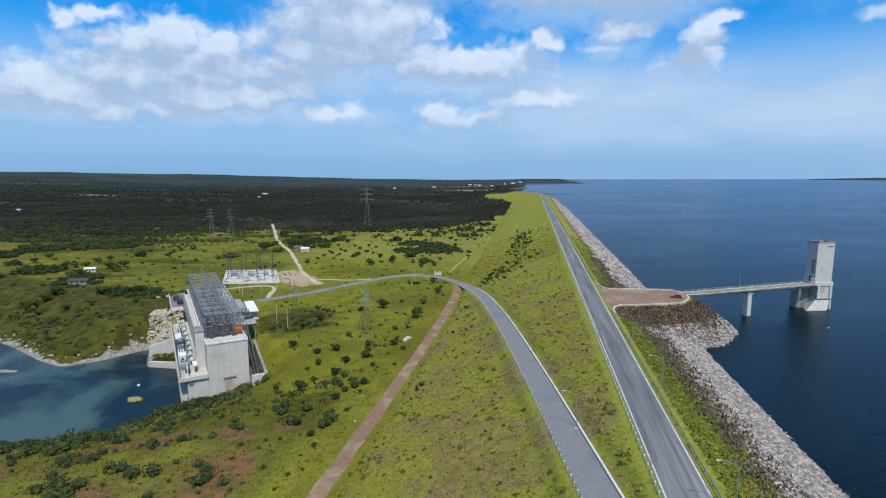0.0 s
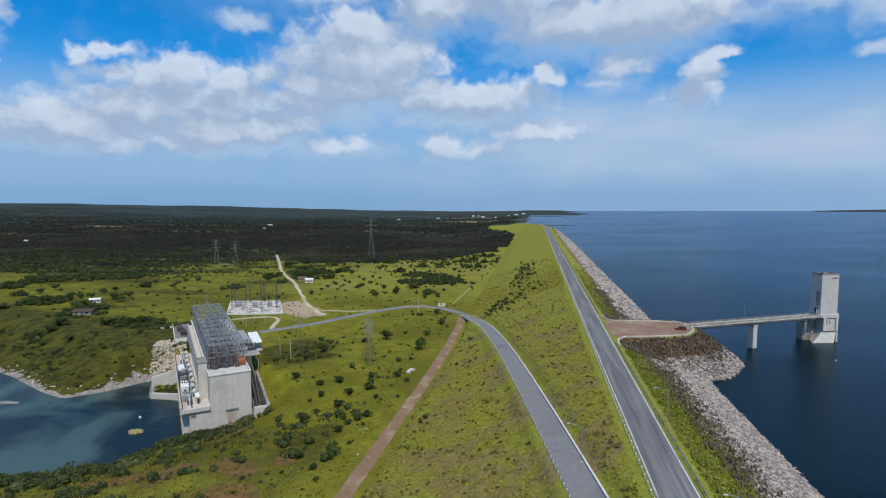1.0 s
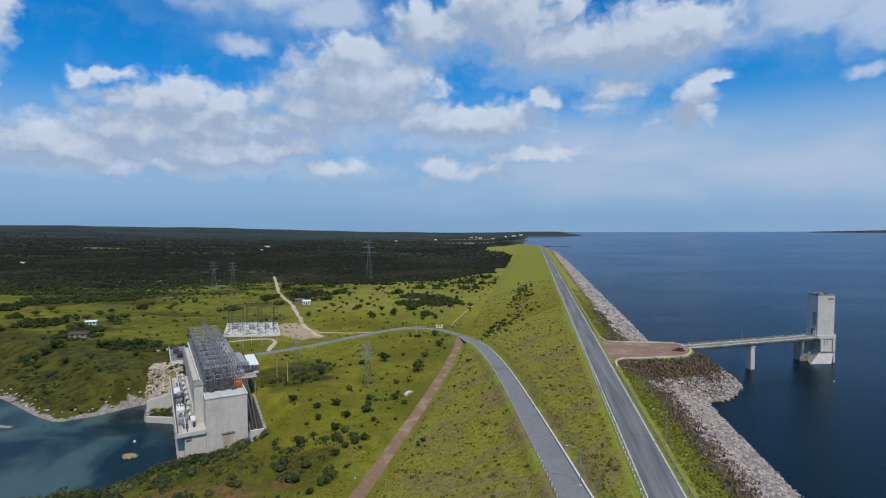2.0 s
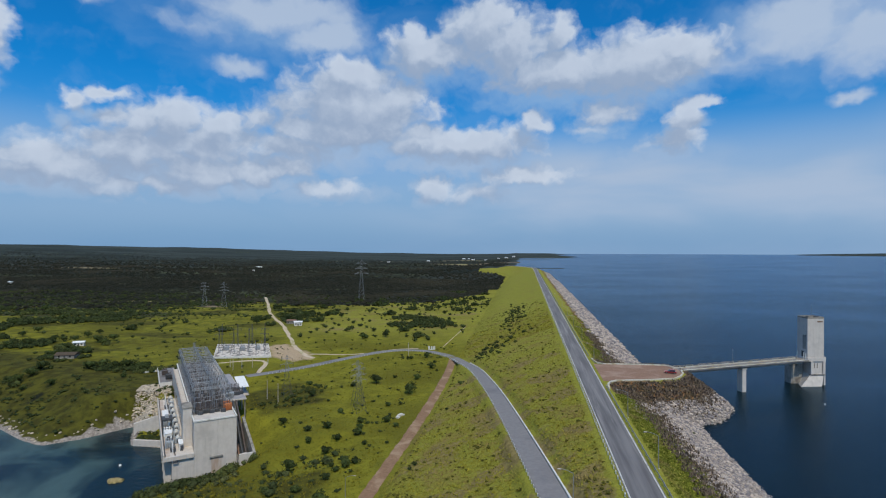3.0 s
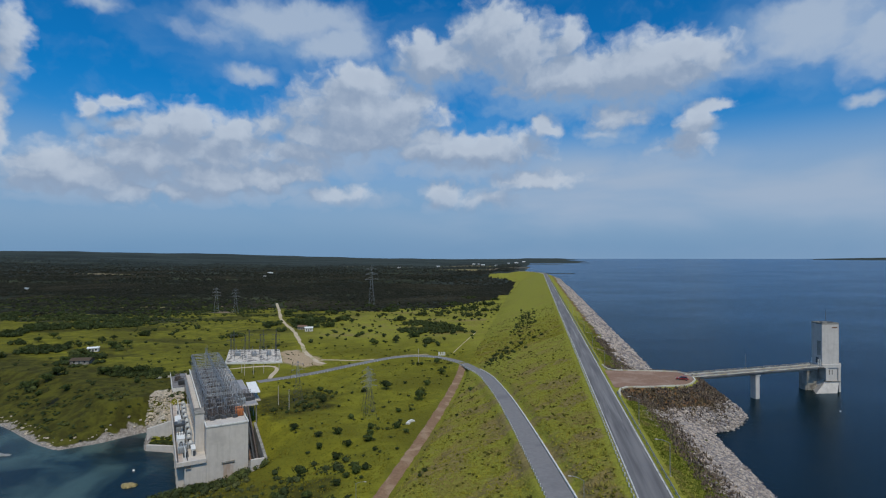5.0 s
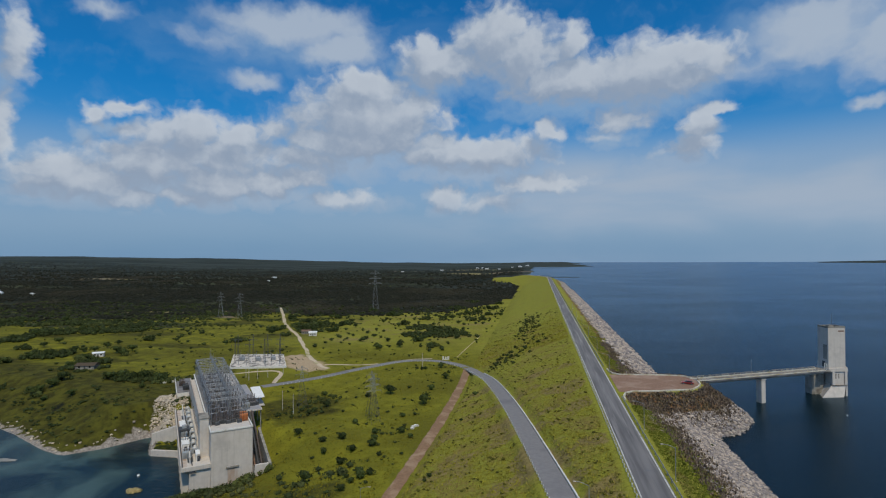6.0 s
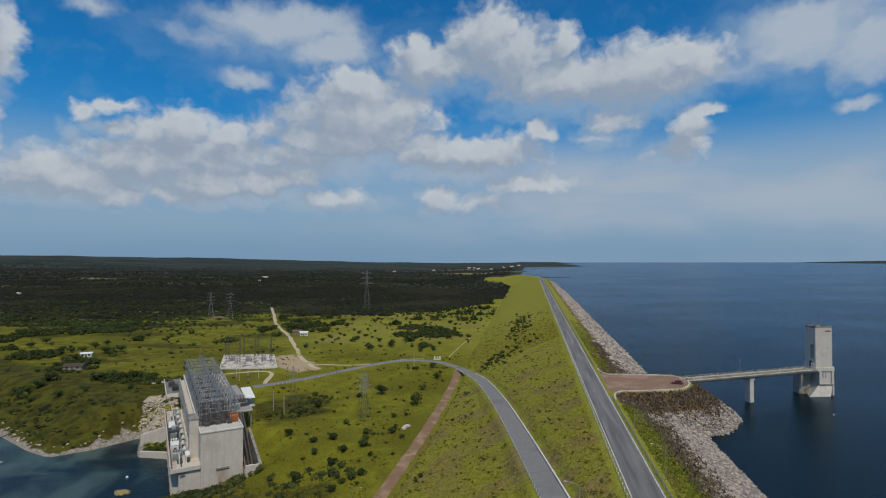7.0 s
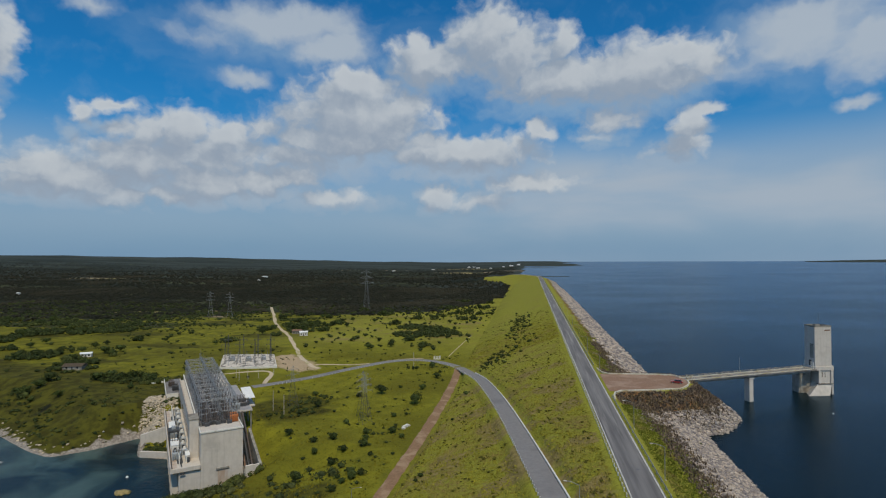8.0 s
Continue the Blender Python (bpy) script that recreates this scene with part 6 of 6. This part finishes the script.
# places of the plants that stand by themselves: x, y, crown radius
MEADOW_SHRUBS = [
    (-100, 209, 1.9), (-78, 203, 2.0), (-71, 195, 1.6), (-85, 199, 1.8), (-82, 193, 1.5), (-72, 185, 1.8), (-79, 170, 2.2), (-67, 211, 1.7),
    (-65, 204, 1.5), (-80, 224, 1.5), (-61, 234, 1.3), (-56, 237, 1.1), (-56, 255, 3.1), (-58, 283, 2.0), (-55, 311, 2.3), (-63, 340, 2.1),
    (-55, 325, 1.4), (-74, 333, 1.5), (-72, 334, 1.5), (-71, 286, 1.1), (-31, 258, 1.4), (-34, 163, 0.9), (-35, 160, 0.8), (-43, 143, 0.9),
    (-44, 162, 0.8), (-42, 251, 0.8), (-32, 218, 0.8), (-104, 249, 2.1), (-57, 141, 2.3), (-58, 138, 1.9), (-66, 139, 1.4), (-59, 133, 1.1),
    (-76, 147, 1.4),
]
MEADOW_SCRUB = [
    (-58, 167, 1.9), (-56, 170, 1.5), (-60, 163, 1.3), (-61, 157, 1.4), (-63, 167, 1.1), (-60, 171, 1.6), (-63, 197, 1.9), (-58, 187, 1.0),
    (-89, 267, 1.8), (-78, 273, 3.0), (-50, 189, 0.8), (-67, 148, 1.7), (-56, 212, 1.9), (-51, 207, 1.4), (-107, 241, 1.7), (-114, 270, 1.9),
    (-108, 237, 1.3),
]
ROADSIDE_TREES = [
    (-98, 517, 11.3), (-120, 536, 8.8), (-86, 512, 8.3), (-86, 424, 6.2), (-103, 451, 5.0), (-144, 555, 5.7), (-110, 612, 6.7), (-113, 737, 12.0),
    (-90, 666, 4.8), (-79, 683, 5.2), (-104, 839, 12.1), (-64, 600, 4.3), (-60, 649, 4.7), (-58, 730, 6.5), (-86, 572, 2.5), (-71, 463, 2.2),
    (-71, 496, 3.0), (-130, 447, 1.5), (-181, 643, 7.2), (-100, 614, 3.3), (-96, 644, 3.0), (-128, 610, 4.4), (-120, 486, 4.5), (-68, 729, 5.2),
    (-59, 802, 5.7), (-45, 641, 3.4), (-75, 599, 5.4), (-113, 423, 3.1),
]
PASTURE_TREES = [
    (-222, 499, 3.4), (-204, 492, 2.8), (-233, 486, 3.3), (-240, 494, 3.6), (-218, 482, 2.4), (-238, 503, 4.6), (-248, 500, 4.4), (-226, 506, 4.2), (-200, 500, 3.9),
    (-151, 442, 2.5), (-130, 447, 2.2), (-128, 409, 3.1), (-170, 568, 2.5), (-190, 533, 3.6), (-219, 638, 3.6), (-201, 585, 3.3), (-208, 571, 3.0),
    (-239, 604, 4.2), (-243, 598, 3.7), (-207, 554, 6.3), (-231, 551, 4.3), (-121, 421, 1.6), (-194, 641, 3.1), (-181, 647, 8.4), (-288, 588, 4.2),
    (-251, 524, 6.2), (-257, 564, 6.6), (-246, 557, 5.4), (-263, 515, 4.1), (-227, 528, 3.1), (-266, 500, 6.1), (-251, 469, 3.8), (-261, 428, 6.3),
    (-263, 412, 2.6), (-193, 700, 5.2), (-208, 538, 4.1), (-218, 684, 7.7),
]
PLAIN_TREES = [
    (-371, 332, 6.2), (-410, 362, 5.9), (-363, 340, 8.0), (-359, 357, 3.3), (-355, 362, 2.7), (-346, 363, 3.2), (-327, 335, 6.7), (-314, 310, 2.7),
    (-302, 305, 4.6), (-297, 309, 3.8), (-310, 327, 3.2), (-325, 362, 5.2), (-311, 352, 4.2), (-317, 369, 3.5), (-341, 419, 4.2), (-318, 422, 2.1),
    (-258, 282, 4.1), (-252, 285, 4.8), (-243, 284, 4.7), (-238, 287, 5.3), (-233, 291, 6.0), (-223, 284, 3.2), (-407, 376, 3.0), (-412, 395, 3.1),
    (-350, 380, 2.8), (-355, 398, 2.9),
]
FAR_PLAIN_TREES = [
    (-463, 398, 12.0), (-468, 414, 7.8), (-469, 425, 9.0), (-462, 432, 9.0), (-456, 439, 6.8), (-464, 392, 6.5), (-453, 460, 12.7), (-432, 456, 13.4),
    (-431, 469, 13.7), (-411, 466, 13.3), (-404, 473, 10.0), (-539, 525, 16.1), (-531, 500, 11.7), (-529, 535, 8.1), (-494, 514, 10.2), (-286, 260, 4.1),
    (-282, 266, 3.5), (-284, 275, 4.2), (-257, 254, 2.3), (-292, 262, 2.5), (-274, 253, 2.0), (-224, 268, 1.9), (-373, 314, 5.2), (-599, 525, 14.2),
    (-595, 508, 11.2),
]


def plant_all():
    shrubs = [shrub(s, "dark green rounded thorn shrub growing on the grassy plain") for s in (11, 12, 13, 14, 15)]
    trees = [tree(s, "dark green spreading mesquite tree on the plain") for s in (21, 22, 23, 24)]
    fresh = {id(o) for o in shrubs + trees}
    extra = []
    every = MEADOW_SHRUBS + MEADOW_SCRUB + ROADSIDE_TREES + PASTURE_TREES + PLAIN_TREES + FAR_PLAIN_TREES
    free = ~keep_clear(np.array([p[0] for p in every], float), np.array([p[1] for p in every], float))
    every = [p for p, ok in zip(every, free) if ok]
    ground = heights([(p[0], p[1]) for p in every])
    for (x, y, rad), z in zip(every, ground):
        kinds, size = (shrubs, rad) if rad < 2.1 else (trees, min(rad, random.uniform(2.6, 3.6)))
        k = random.choice(kinds)
        m = Matrix.Translation((x, y, z)) @ Matrix.Rotation(random.uniform(0, 6.28), 4, "Z")
        lift = size * random.uniform(0.85, 1.1)
        if id(k) in fresh:
            fresh.discard(id(k))
            k.scale = (1, 1, 1)
            k.matrix_basis = m @ Matrix.Diagonal((size, size, lift, 1))
        else:
            c = copy_thing(k, m)
            c.scale = (size, size, lift)
        if rad > 3.8:
            for i in range(int((rad / 2.1) ** 2)):
                a, d = random.uniform(0, 6.28), rad * math.sqrt(random.random()) * 1.1
                s = random.uniform(1.6, 3.3)
                extra.append((x + d * math.cos(a) * 1.05, y + d * math.sin(a) * 0.85, s))
    # every kind that found no place of its own stands at the meadow's edge
    for i, k in enumerate(o for o in shrubs + trees if id(o) in fresh):
        k.matrix_basis = stand_at(-70 - 6 * i, 395 + 3 * i)
    return extra


def spread(n, x0, x1, y0, y1, density, seed):
    """Random places in a rectangle, kept by a density in 0..1."""
    r = np.random.default_rng(seed)
    x, y = r.uniform(x0, x1, n), r.uniform(y0, y1, n)
    keep = (r.random(n) < density(x, y)) & ~keep_clear(x, y)
    return x[keep], y[keep]


def rows_of(x, y, smin, smax, hmin, hmax, seed, sink=0.1):
    r = np.random.default_rng(seed)
    n = len(x)
    s = smin + (smax - smin) * r.random(n) ** 2
    h = s * r.uniform(hmin, hmax, n)
    return np.stack([x, y, ground_height(x.copy(), y.copy()) + sink * h, s, h, r.uniform(0, 6.28, n)], 1)


def lifted(tris, up):
    t = tris.copy()
    t[..., 2] += up
    return t


THICKET = [lifted(np.concatenate([clump_arrays(s, 7, 0.38, 0.8, 0.18, 96), core_arrays(s, 0.8) * 0.95]), 0.45) for s in (41, 42, 43, 44)]
WOOD_UNITS = [lifted(np.concatenate([clump_arrays(s, 5, 0.45, 0.8, 0.30, 16), core_arrays(s, 0.8)]), 0.5) for s in (51, 52, 53, 54, 55)]


def blades(seed, count):
    r = np.random.default_rng(seed)
    out = []
    for k in range(count):
        a = r.uniform(0, 6.28)
        d = np.array([np.cos(a), np.sin(a), 0])
        p = r.normal(0, 0.35, 3) * np.array([1, 1, 0])
        w = np.array([-d[1], d[0], 0]) * 0.32
        out.append([p - w, p + w, p + d * r.uniform(0.2, 0.6) + np.array([0, 0, r.uniform(0.6, 1.1)])])
    return np.array(out)


TUFTS = [blades(s, 4) for s in (61, 62, 63)]
extras = plant_all()

# dense stands on the plain: middle, half axes, count, sizes
STANDS = ((-233, 284, 23, 8, 80, 1.1, 2.3), (-308, 322, 15, 5, 34, 1.6, 3.0), (-310, 303, 5, 5, 16, 1.2, 2.4), (-293, 299, 8, 3, 12, 0.8, 1.5), (-288, 310, 3, 5, 9, 1.0, 2.0), (-228, 492, 18, 7, 40, 1.4, 2.8), (-236, 470, 5, 8, 12, 1.4, 2.6), (-238, 532, 27, 20, 90, 1.4, 3.2), (-96, 486, 32, 17, 120, 1.3, 2.9), (-116, 535, 22, 16, 45, 1.2, 2.8),
          (-368, 343, 20, 13, 46, 1.5, 3.0), (-477, 450, 30, 13, 60, 1.8, 3.6), (-470, 508, 66, 15, 170, 1.5, 3.3), (-112, 262, 12, 9, 26, 0.6, 1.3), (-114, 240, 12, 14, 40, 0.5, 1.2))
for cx, cy, rx, ry, count, small, big in STANDS:
    for k in range(count):
        a, d = rng.uniform(0, 6.28), rng.random() ** 0.6
        extras.append((cx + rx * d * math.cos(a), cy + ry * d * math.sin(a), rng.uniform(small, big)))
ex = np.array(extras)
bad = keep_clear(ex[:, 0], ex[:, 1])
ex = ex[~bad]
rows = np.stack([ex[:, 0], ex[:, 1], ground_height(ex[:, 0].copy(), ex[:, 1].copy()), ex[:, 2], ex[:, 2] * 1.15, rng.uniform(0, 6.28, len(ex))], 1)
scatter("tree_clumps", THICKET, rows, LEAF_STUFF, "dark green clumps of trees and brush on the plain", "brush")

# thicket on the near river bank
x, y = spread(17000, -330, -58, 60, 186, lambda x, y: np.clip(smooth(15, 8, polygon_distance(x, y, RIVER_EDGE)) * smooth(2.6, 4.2, polygon_distance(x, y, RIVER_EDGE)) + smooth(30, 14, polygon_distance(x, y, RIVER_EDGE)) * smooth(-0.1, 0.5, lumps(x, y, 20, 71)) * 0.5
              + 0.02 + 0.22 * smooth(0.1, 0.6, lumps(x, y, 24, 72)), 0, 1) * smooth(-60, -78, x), 1)
scatter("bank_thicket", THICKET, rows_of(x, y, 0.5, 2.5, 0.7, 1.05, 2), BANK_LEAF, "dense dark green thicket along the river bank", "brush")
# bushes at the foot of the power house wall
lv, lu = rng.uniform(-7, 20, 60), -rng.uniform(1.5, 9, 60)
x, y = ph_world(lu, lv)
scatter("wall_bushes", THICKET, rows_of(x, y, 1.1, 2.7, 0.85, 1.2, 50), LEAF_STUFF, "dark leafy bushes along the power house wall", "bushes")
lv, lu = rng.uniform(-19, -9.5, 110), rng.uniform(0, 1, 110)
lu = 50.6 - (lv + 8.6) * 0.695 + lu * 5.0
x, y = ph_world(lu, lv)
scatter("wall_bushes", THICKET, rows_of(x, y, 0.5, 1.2, 0.6, 0.9, 55), LEAF_STUFF, "green brush growing behind the wing wall", "bushes")
# dark brush on the far river bank
x, y = spread(5200, -420, -165, 195, 275, lambda x, y: smooth(48, 18, polygon_distance(x, y, RIVER_EDGE)) * smooth(3, 8, polygon_distance(x, y, RIVER_EDGE)) * smooth(-0.4, 0.6, lumps(x, y, 30, 45)) * 0.8, 51)
scatter("bank_brush", THICKET, rows_of(x, y, 0.4, 1.5, 0.5, 0.9, 52), LEAF_STUFF, "dark green brush on the far river bank", "brush")
# shrubs among the shore stones
x, y = spread(700, 41, 74, 72, 300, lambda x, y: smooth(0.35, 0.9, lumps(x, y, 17, 85)) * 0.5 + 0.02, 53)
scatter("shore_scrub", THICKET, rows_of(x, y, 0.3, 1.0, 0.6, 0.9, 54), LEAF_STUFF, "small dark shrubs among the shore stones", "scrub")
# low scrub over the plain
x, y = spread(9000, -260, -50, 70, 390, lambda x, y: 0.05 + 0.35 * smooth(0.25, 0.9, lumps(x, y, 38, 73)) + 0.45 * smooth(-88, -56, x) * smooth(0, 0.5, lumps(x, y, 19, 74)), 3)
scatter("meadow_scrub", THICKET, rows_of(x, y, 0.35, 1.1, 0.6, 1.0, 4), LEAF_STUFF, "low scattered green scrub in the meadow grass", "scrub")
x, y = spread(18000, -800, -45, 385, 760, lambda x, y: 0.02 + 0.18 * smooth(0.2, 0.9, lumps(x, y, 85, 75)) + 0.22 * smooth(560, 680, y) + 0.45 * smooth(-290, -400, x) * smooth(430, 500, y) * smooth(-0.4, 0.4, lumps(x * 0.4, y, 90, 79)) + 0.8 * smooth(24, 9, np.hypot(x + 232, y - 508)) * (y > 492), 5)
scatter("pasture_brush", THICKET, rows_of(x, y, 0.7, 2.6, 0.8, 1.15, 6), LEAF_STUFF, "scattered dark brush across the far pasture", "brush")
x, y = spread(650, -195, -48, 415, 690, lambda x, y: 0.10 + 0.45 * smooth(0.1, 0.8, lumps(x, y, 48, 94)), 95)
scatter("pasture_scrub", THICKET, rows_of(x, y, 0.9, 2.6, 0.8, 1.1, 96), LEAF_STUFF, "round dark bushes dotted over the far pasture", "scrub")
x, y = spread(9000, -760, -235, 440, 650, lambda x, y: 0.6 * smooth(0.0, 0.6, lumps(x * 0.3, y, 62, 91)) * smooth(430, 520, y), 92)
scatter("pasture_brush", WOOD_UNITS, rows_of(x, y, 1.0, 2.6, 0.6, 0.9, 93), LEAF_STUFF, "belts of dark brush below the woodland edge", "brush")
x, y = spread(3500, -700, -190, 225, 390, lambda x, y: 0.05 + 0.5 * smooth(0.3, 0.9, lumps(x, y, 60, 76)), 7)
scatter("pasture_brush", THICKET, rows_of(x, y, 0.6, 2.0, 0.7, 1.0, 8), LEAF_STUFF, "scattered dark brush on the plain behind the river", "brush")
# scrub on the embankment face
def gully(x, y):
    lower = smooth(15, 5, np.abs(x + 20 - (y - 322) * 0.36 + 4 * lumps(x, y, 14, 81))) * smooth(300, 316, y) * smooth(385, 355, y) * 1.3
    upper = smooth(11, 3, np.abs(x + 9 + 4 * lumps(x, y, 40, 82))) * smooth(385, 400, y) * smooth(560, 470, y)
    return np.maximum(lower, upper) * smooth(-0.1, 0.6, lumps(x, y, 8, 77)) * 0.8


x, y = spread(5200, -36, 18, 300, 560, gully, 9)
scatter("dam_scrub", THICKET, rows_of(x, y, 0.45, 1.6, 0.8, 1.1, 10), LEAF_STUFF, "dark scrub patch on the grassy dam face", "scrub")
x, y = spread(15000, -43, 17, 62, 520, lambda x, y: 0.10 + 0.40 * smooth(0.2, 0.9, lumps(x, y, 23, 87)), 11)
scatter("dam_scrub", THICKET, rows_of(x, y, 0.2, 0.75, 0.5, 0.8, 12), FACE_WEED, "small weeds dotted over the dam face", "scrub")


x, y = spread(2600, -43, -4, 110, 345, lambda x, y: 0.5 * smooth(0.1, 0.8, lumps(x, y, 15, 97)) * smooth(5, -30, x), 98)
scatter("dam_scrub", THICKET, rows_of(x, y, 0.3, 0.85, 0.6, 0.9, 99), FACE_WEED, "low dark weed clumps near the dam toe", "scrub")


# woodland to the horizon
def woods(n, y0, y1, smin, smax, seed, grows, fades):
    r = np.random.default_rng(seed)
    y = np.sqrt(r.uniform(y0 ** 2, y1 ** 2, n))
    x = r.uniform(-1.32, 0.07, n) * y
    w = wood_cover(x, y)
    keep = (r.random(n) < w * smooth(grows - 1, grows + 600, y) * smooth(fades + 900, fades, y)) & (x - dam_shift(y) < np.where(y > 1520, 25, np.where(y > 900, -42, -58))) & (np.hypot(x, y) < 4850) & (line_distance(x, y, SAND_ROAD)[0] > 9)
    return rows_of(x[keep], y[keep], smin, smax, 0.6, 1.0, seed + 1)


scatter("woodland", WOOD_UNITS, woods(27000, 520, 1150, 1.5, 3.6, 101, -700, 5000), SHADED_WOOD_LEAF, "dark dense woodland stretching over the plain", "woodland")
scatter("woodland", WOOD_UNITS, woods(24000, 1150, 2400, 2.2, 4.6, 103, -700, 1400), SHADED_WOOD_LEAF, "dark dense woodland stretching over the plain", "woodland")
scatter("woodland", WOOD_UNITS, woods(15000, 1350, 2900, 2.6, 5.2, 105, 1450, 1900), HAZY_LEAF, "far woodland towards the horizon, haze in its leaf colour", "woodland")

# grass
x, y = spread(38000, -43, 17.6, 62, 330, lambda x, y: smooth(340, 120, y) * 0.9 + 0.1, 21)
scatter("dam_grass", TUFTS, rows_of(x, y, 0.28, 0.8, 0.4, 0.75, 22, 0.0), TUFT, "rough yellow green grass tufts on the dam face", "grass")
x, y = spread(9000, -42, 17.6, 325, 480, lambda x, y: smooth(480, 320, y), 41)
scatter("dam_grass", TUFTS, rows_of(x, y, 0.4, 1.1, 0.6, 1.0, 42, 0.0), TUFT, "rough yellow green grass tufts on the far dam face", "grass")
x, y = spread(26000, 29.4, 41, 62, 420, lambda x, y: (smooth(430, 120, y) * 0.9 + 0.1) * smooth(9, 16, polygon_distance(x, y, PLATFORM)), 23)
scatter("verge_grass", TUFTS, rows_of(x, y, 0.28, 0.8, 0.4, 0.75, 24, 0.0), VERGE_TUFT, "rough green grass on the verge above the stones", "grass")
x, y = spread(26000, -150, -49, 80, 385, lambda x, y: 0.25 + 0.6 * smooth(260, 110, y), 25)
scatter("meadow_grass", TUFTS, rows_of(x, y, 0.3, 0.8, 0.6, 1.0, 26, 0.0), MEADOW_TUFT, "rough grass tufts in the meadow", "grass")
x, y = spread(14000, 33, 48, 70, 330, lambda x, y: smooth(34, 38, x + 2.5 * lumps(x, y, 20, 39)) * smooth(48, 40, x), 27)
x2, y2 = spread(22000, 30, 74, 176, 246, lambda x, y: smooth(15, 8, polygon_distance(x, y, PLATFORM) + 2 * lumps(x, y, 9, 83)) * (x > 30), 28)
scatter("dry_weeds", TUFTS, rows_of(np.concatenate([x, x2]), np.concatenate([y, y2]), 0.4, 1.0, 0.7, 1.2, 29, 0.0), WEED, "brown dry weeds above the stone bank", "weeds")


# ------------------------------------------------------------------ stones


def stone_unit(seed):
    bm = bmesh.new()
    bmesh.ops.create_icosphere(bm, subdivisions=1, radius=1.0)
    r = np.random.default_rng(seed)
    q = r.uniform(0.72, 1.25, 3) * np.array([1, 1, 0.72])
    for v in bm.verts:
        c = np.array(v.co) * q
        c = np.sign(c) * np.abs(c) ** 0.75 * r.uniform(0.74, 1.2)
        v.co = c
    return bm


def joined_stones(name, units, spots, mat, label, category, parent=None):
    """Closed stones in one mesh: corners shared within each stone."""
    verts, faces = [], []
    data = []
    for s in units:
        bm = stone_unit(s)
        bm.verts.index_update()
        data.append((np.array([v.co for v in bm.verts]), np.array([[v.index for v in f.verts] for f in bm.faces])))
        bm.free()
    base = 0
    pick = rng.integers(0, len(units), len(spots))
    for row, k in zip(spots, pick):
        v, f = data[k]
        c, s = math.cos(row[5]), math.sin(row[5])
        co = np.stack([(v[:, 0] * c - v[:, 1] * s) * row[3] + row[0], (v[:, 0] * s + v[:, 1] * c) * row[3] + row[1], v[:, 2] * row[4] + row[2]], 1)
        verts.append(co)
        faces.append(f + base)
        base += len(v)
    co, fa = np.concatenate(verts), np.concatenate(faces)
    me = bpy.data.meshes.new(name)
    me.vertices.add(len(co))
    me.vertices.foreach_set("co", co.astype(np.float32).ravel())
    me.loops.add(fa.size)
    me.loops.foreach_set("vertex_index", fa.ravel().astype(np.int32))
    me.polygons.add(len(fa))
    me.polygons.foreach_set("loop_start", np.arange(0, fa.size, 3, dtype=np.int32))
    me.update(calc_edges=True)
    me.materials.append(mat)
    ob = new(name, me)
    if parent is not None:
        ob.parent = parent
    return tagged(ob, label, category, kind="stuff")


def stony(x, y):
    s = x - dam_shift(y)
    head = polygon_distance(x, y, PLATFORM)
    a = smooth(38.5, 45.5, s + 2.2 * lumps(x, y, 16, 33)) * (s < 58.8)
    b = smooth(9, 13, head + 2 * lumps(x, y, 13, 35)) * (head < 24) * smooth(30, 38, s)
    return np.where(head < 9, 0, np.maximum(a, b)) * (ground_height(x.copy(), y.copy()) > LAKE_Z - 1.2)


bank = thing("riprap_bank", Matrix.Identity(4), "pale grey riprap stones along the reservoir shore", "stone bank")
x, y = spread(24000, 38, 60, 72, 200, stony, 31)
near = rows_of(x, y, 0.13, 0.50, 0.65, 1.0, 32, 0.1)
first = np.argsort(np.abs(near[:, 1] - 88) + np.where((near[:, 0] > 41) & (near[:, 3] > 0.4), 0, 200))[:280]
pieces = []
for s in (1, 2, 3, 4, 5, 6):
    bm = stone_unit(s)
    me = bpy.data.meshes.new("stone")
    bm.to_mesh(me)
    bm.free()
    me.materials.append(STONE)
    pieces.append(me)
for i in first:
    ob = new("stone", pieces[i % 6])
    ob.parent = bank
    ob.location, ob.rotation_euler, ob.scale = near[i, :3], (0, 0, near[i, 5]), (near[i, 3], near[i, 3], near[i, 4])
rest = np.delete(near, first, 0)
x, y = spread(14000, 38, 84, 178, 262, stony, 33)
head = rows_of(x, y, 0.2, 0.7, 0.65, 1.0, 34, 0.1)
x, y = spread(14000, 38, 62, 262, 950, stony, 35)
away = rows_of(x, y, 0.5, 1.4, 0.65, 1.0, 36, 0.1)
joined_stones("stone_fill", (1, 2, 3, 4, 5, 6), np.concatenate([rest, head, away]), STONE_FILL, "", "", bank)


def rocky_slope(x, y):
    lu, lv = ph_local(x, y)
    return ((lu > 67) & (lu < 108) & (lv < np.where(lu > 84, -4, -9.8)) & (lv > -26 + (lu - 67) * 0.22)) * 0.9


x, y = spread(30000, -215, -150, 205, 272, rocky_slope, 37)
x2, y2 = spread(4500, -420, -160, 184, 262, lambda x, y: smooth(6.0, 1.5, np.abs(polygon_distance(x, y, RIVER_EDGE) - 2 + 1.5 * lumps(x, y, 12, 37))) * 0.5 * (y > 186), 38)
joined_stones("bank_rubble", (7, 8, 9, 10), np.concatenate([rows_of(x, y, 0.15, 0.7, 0.6, 1.0, 39, 0.1), rows_of(x2, y2, 0.25, 0.9, 0.5, 0.9, 40, 0.1)]),
              PALE_ROCK, "pale limestone rubble on the river bank", "rocks")
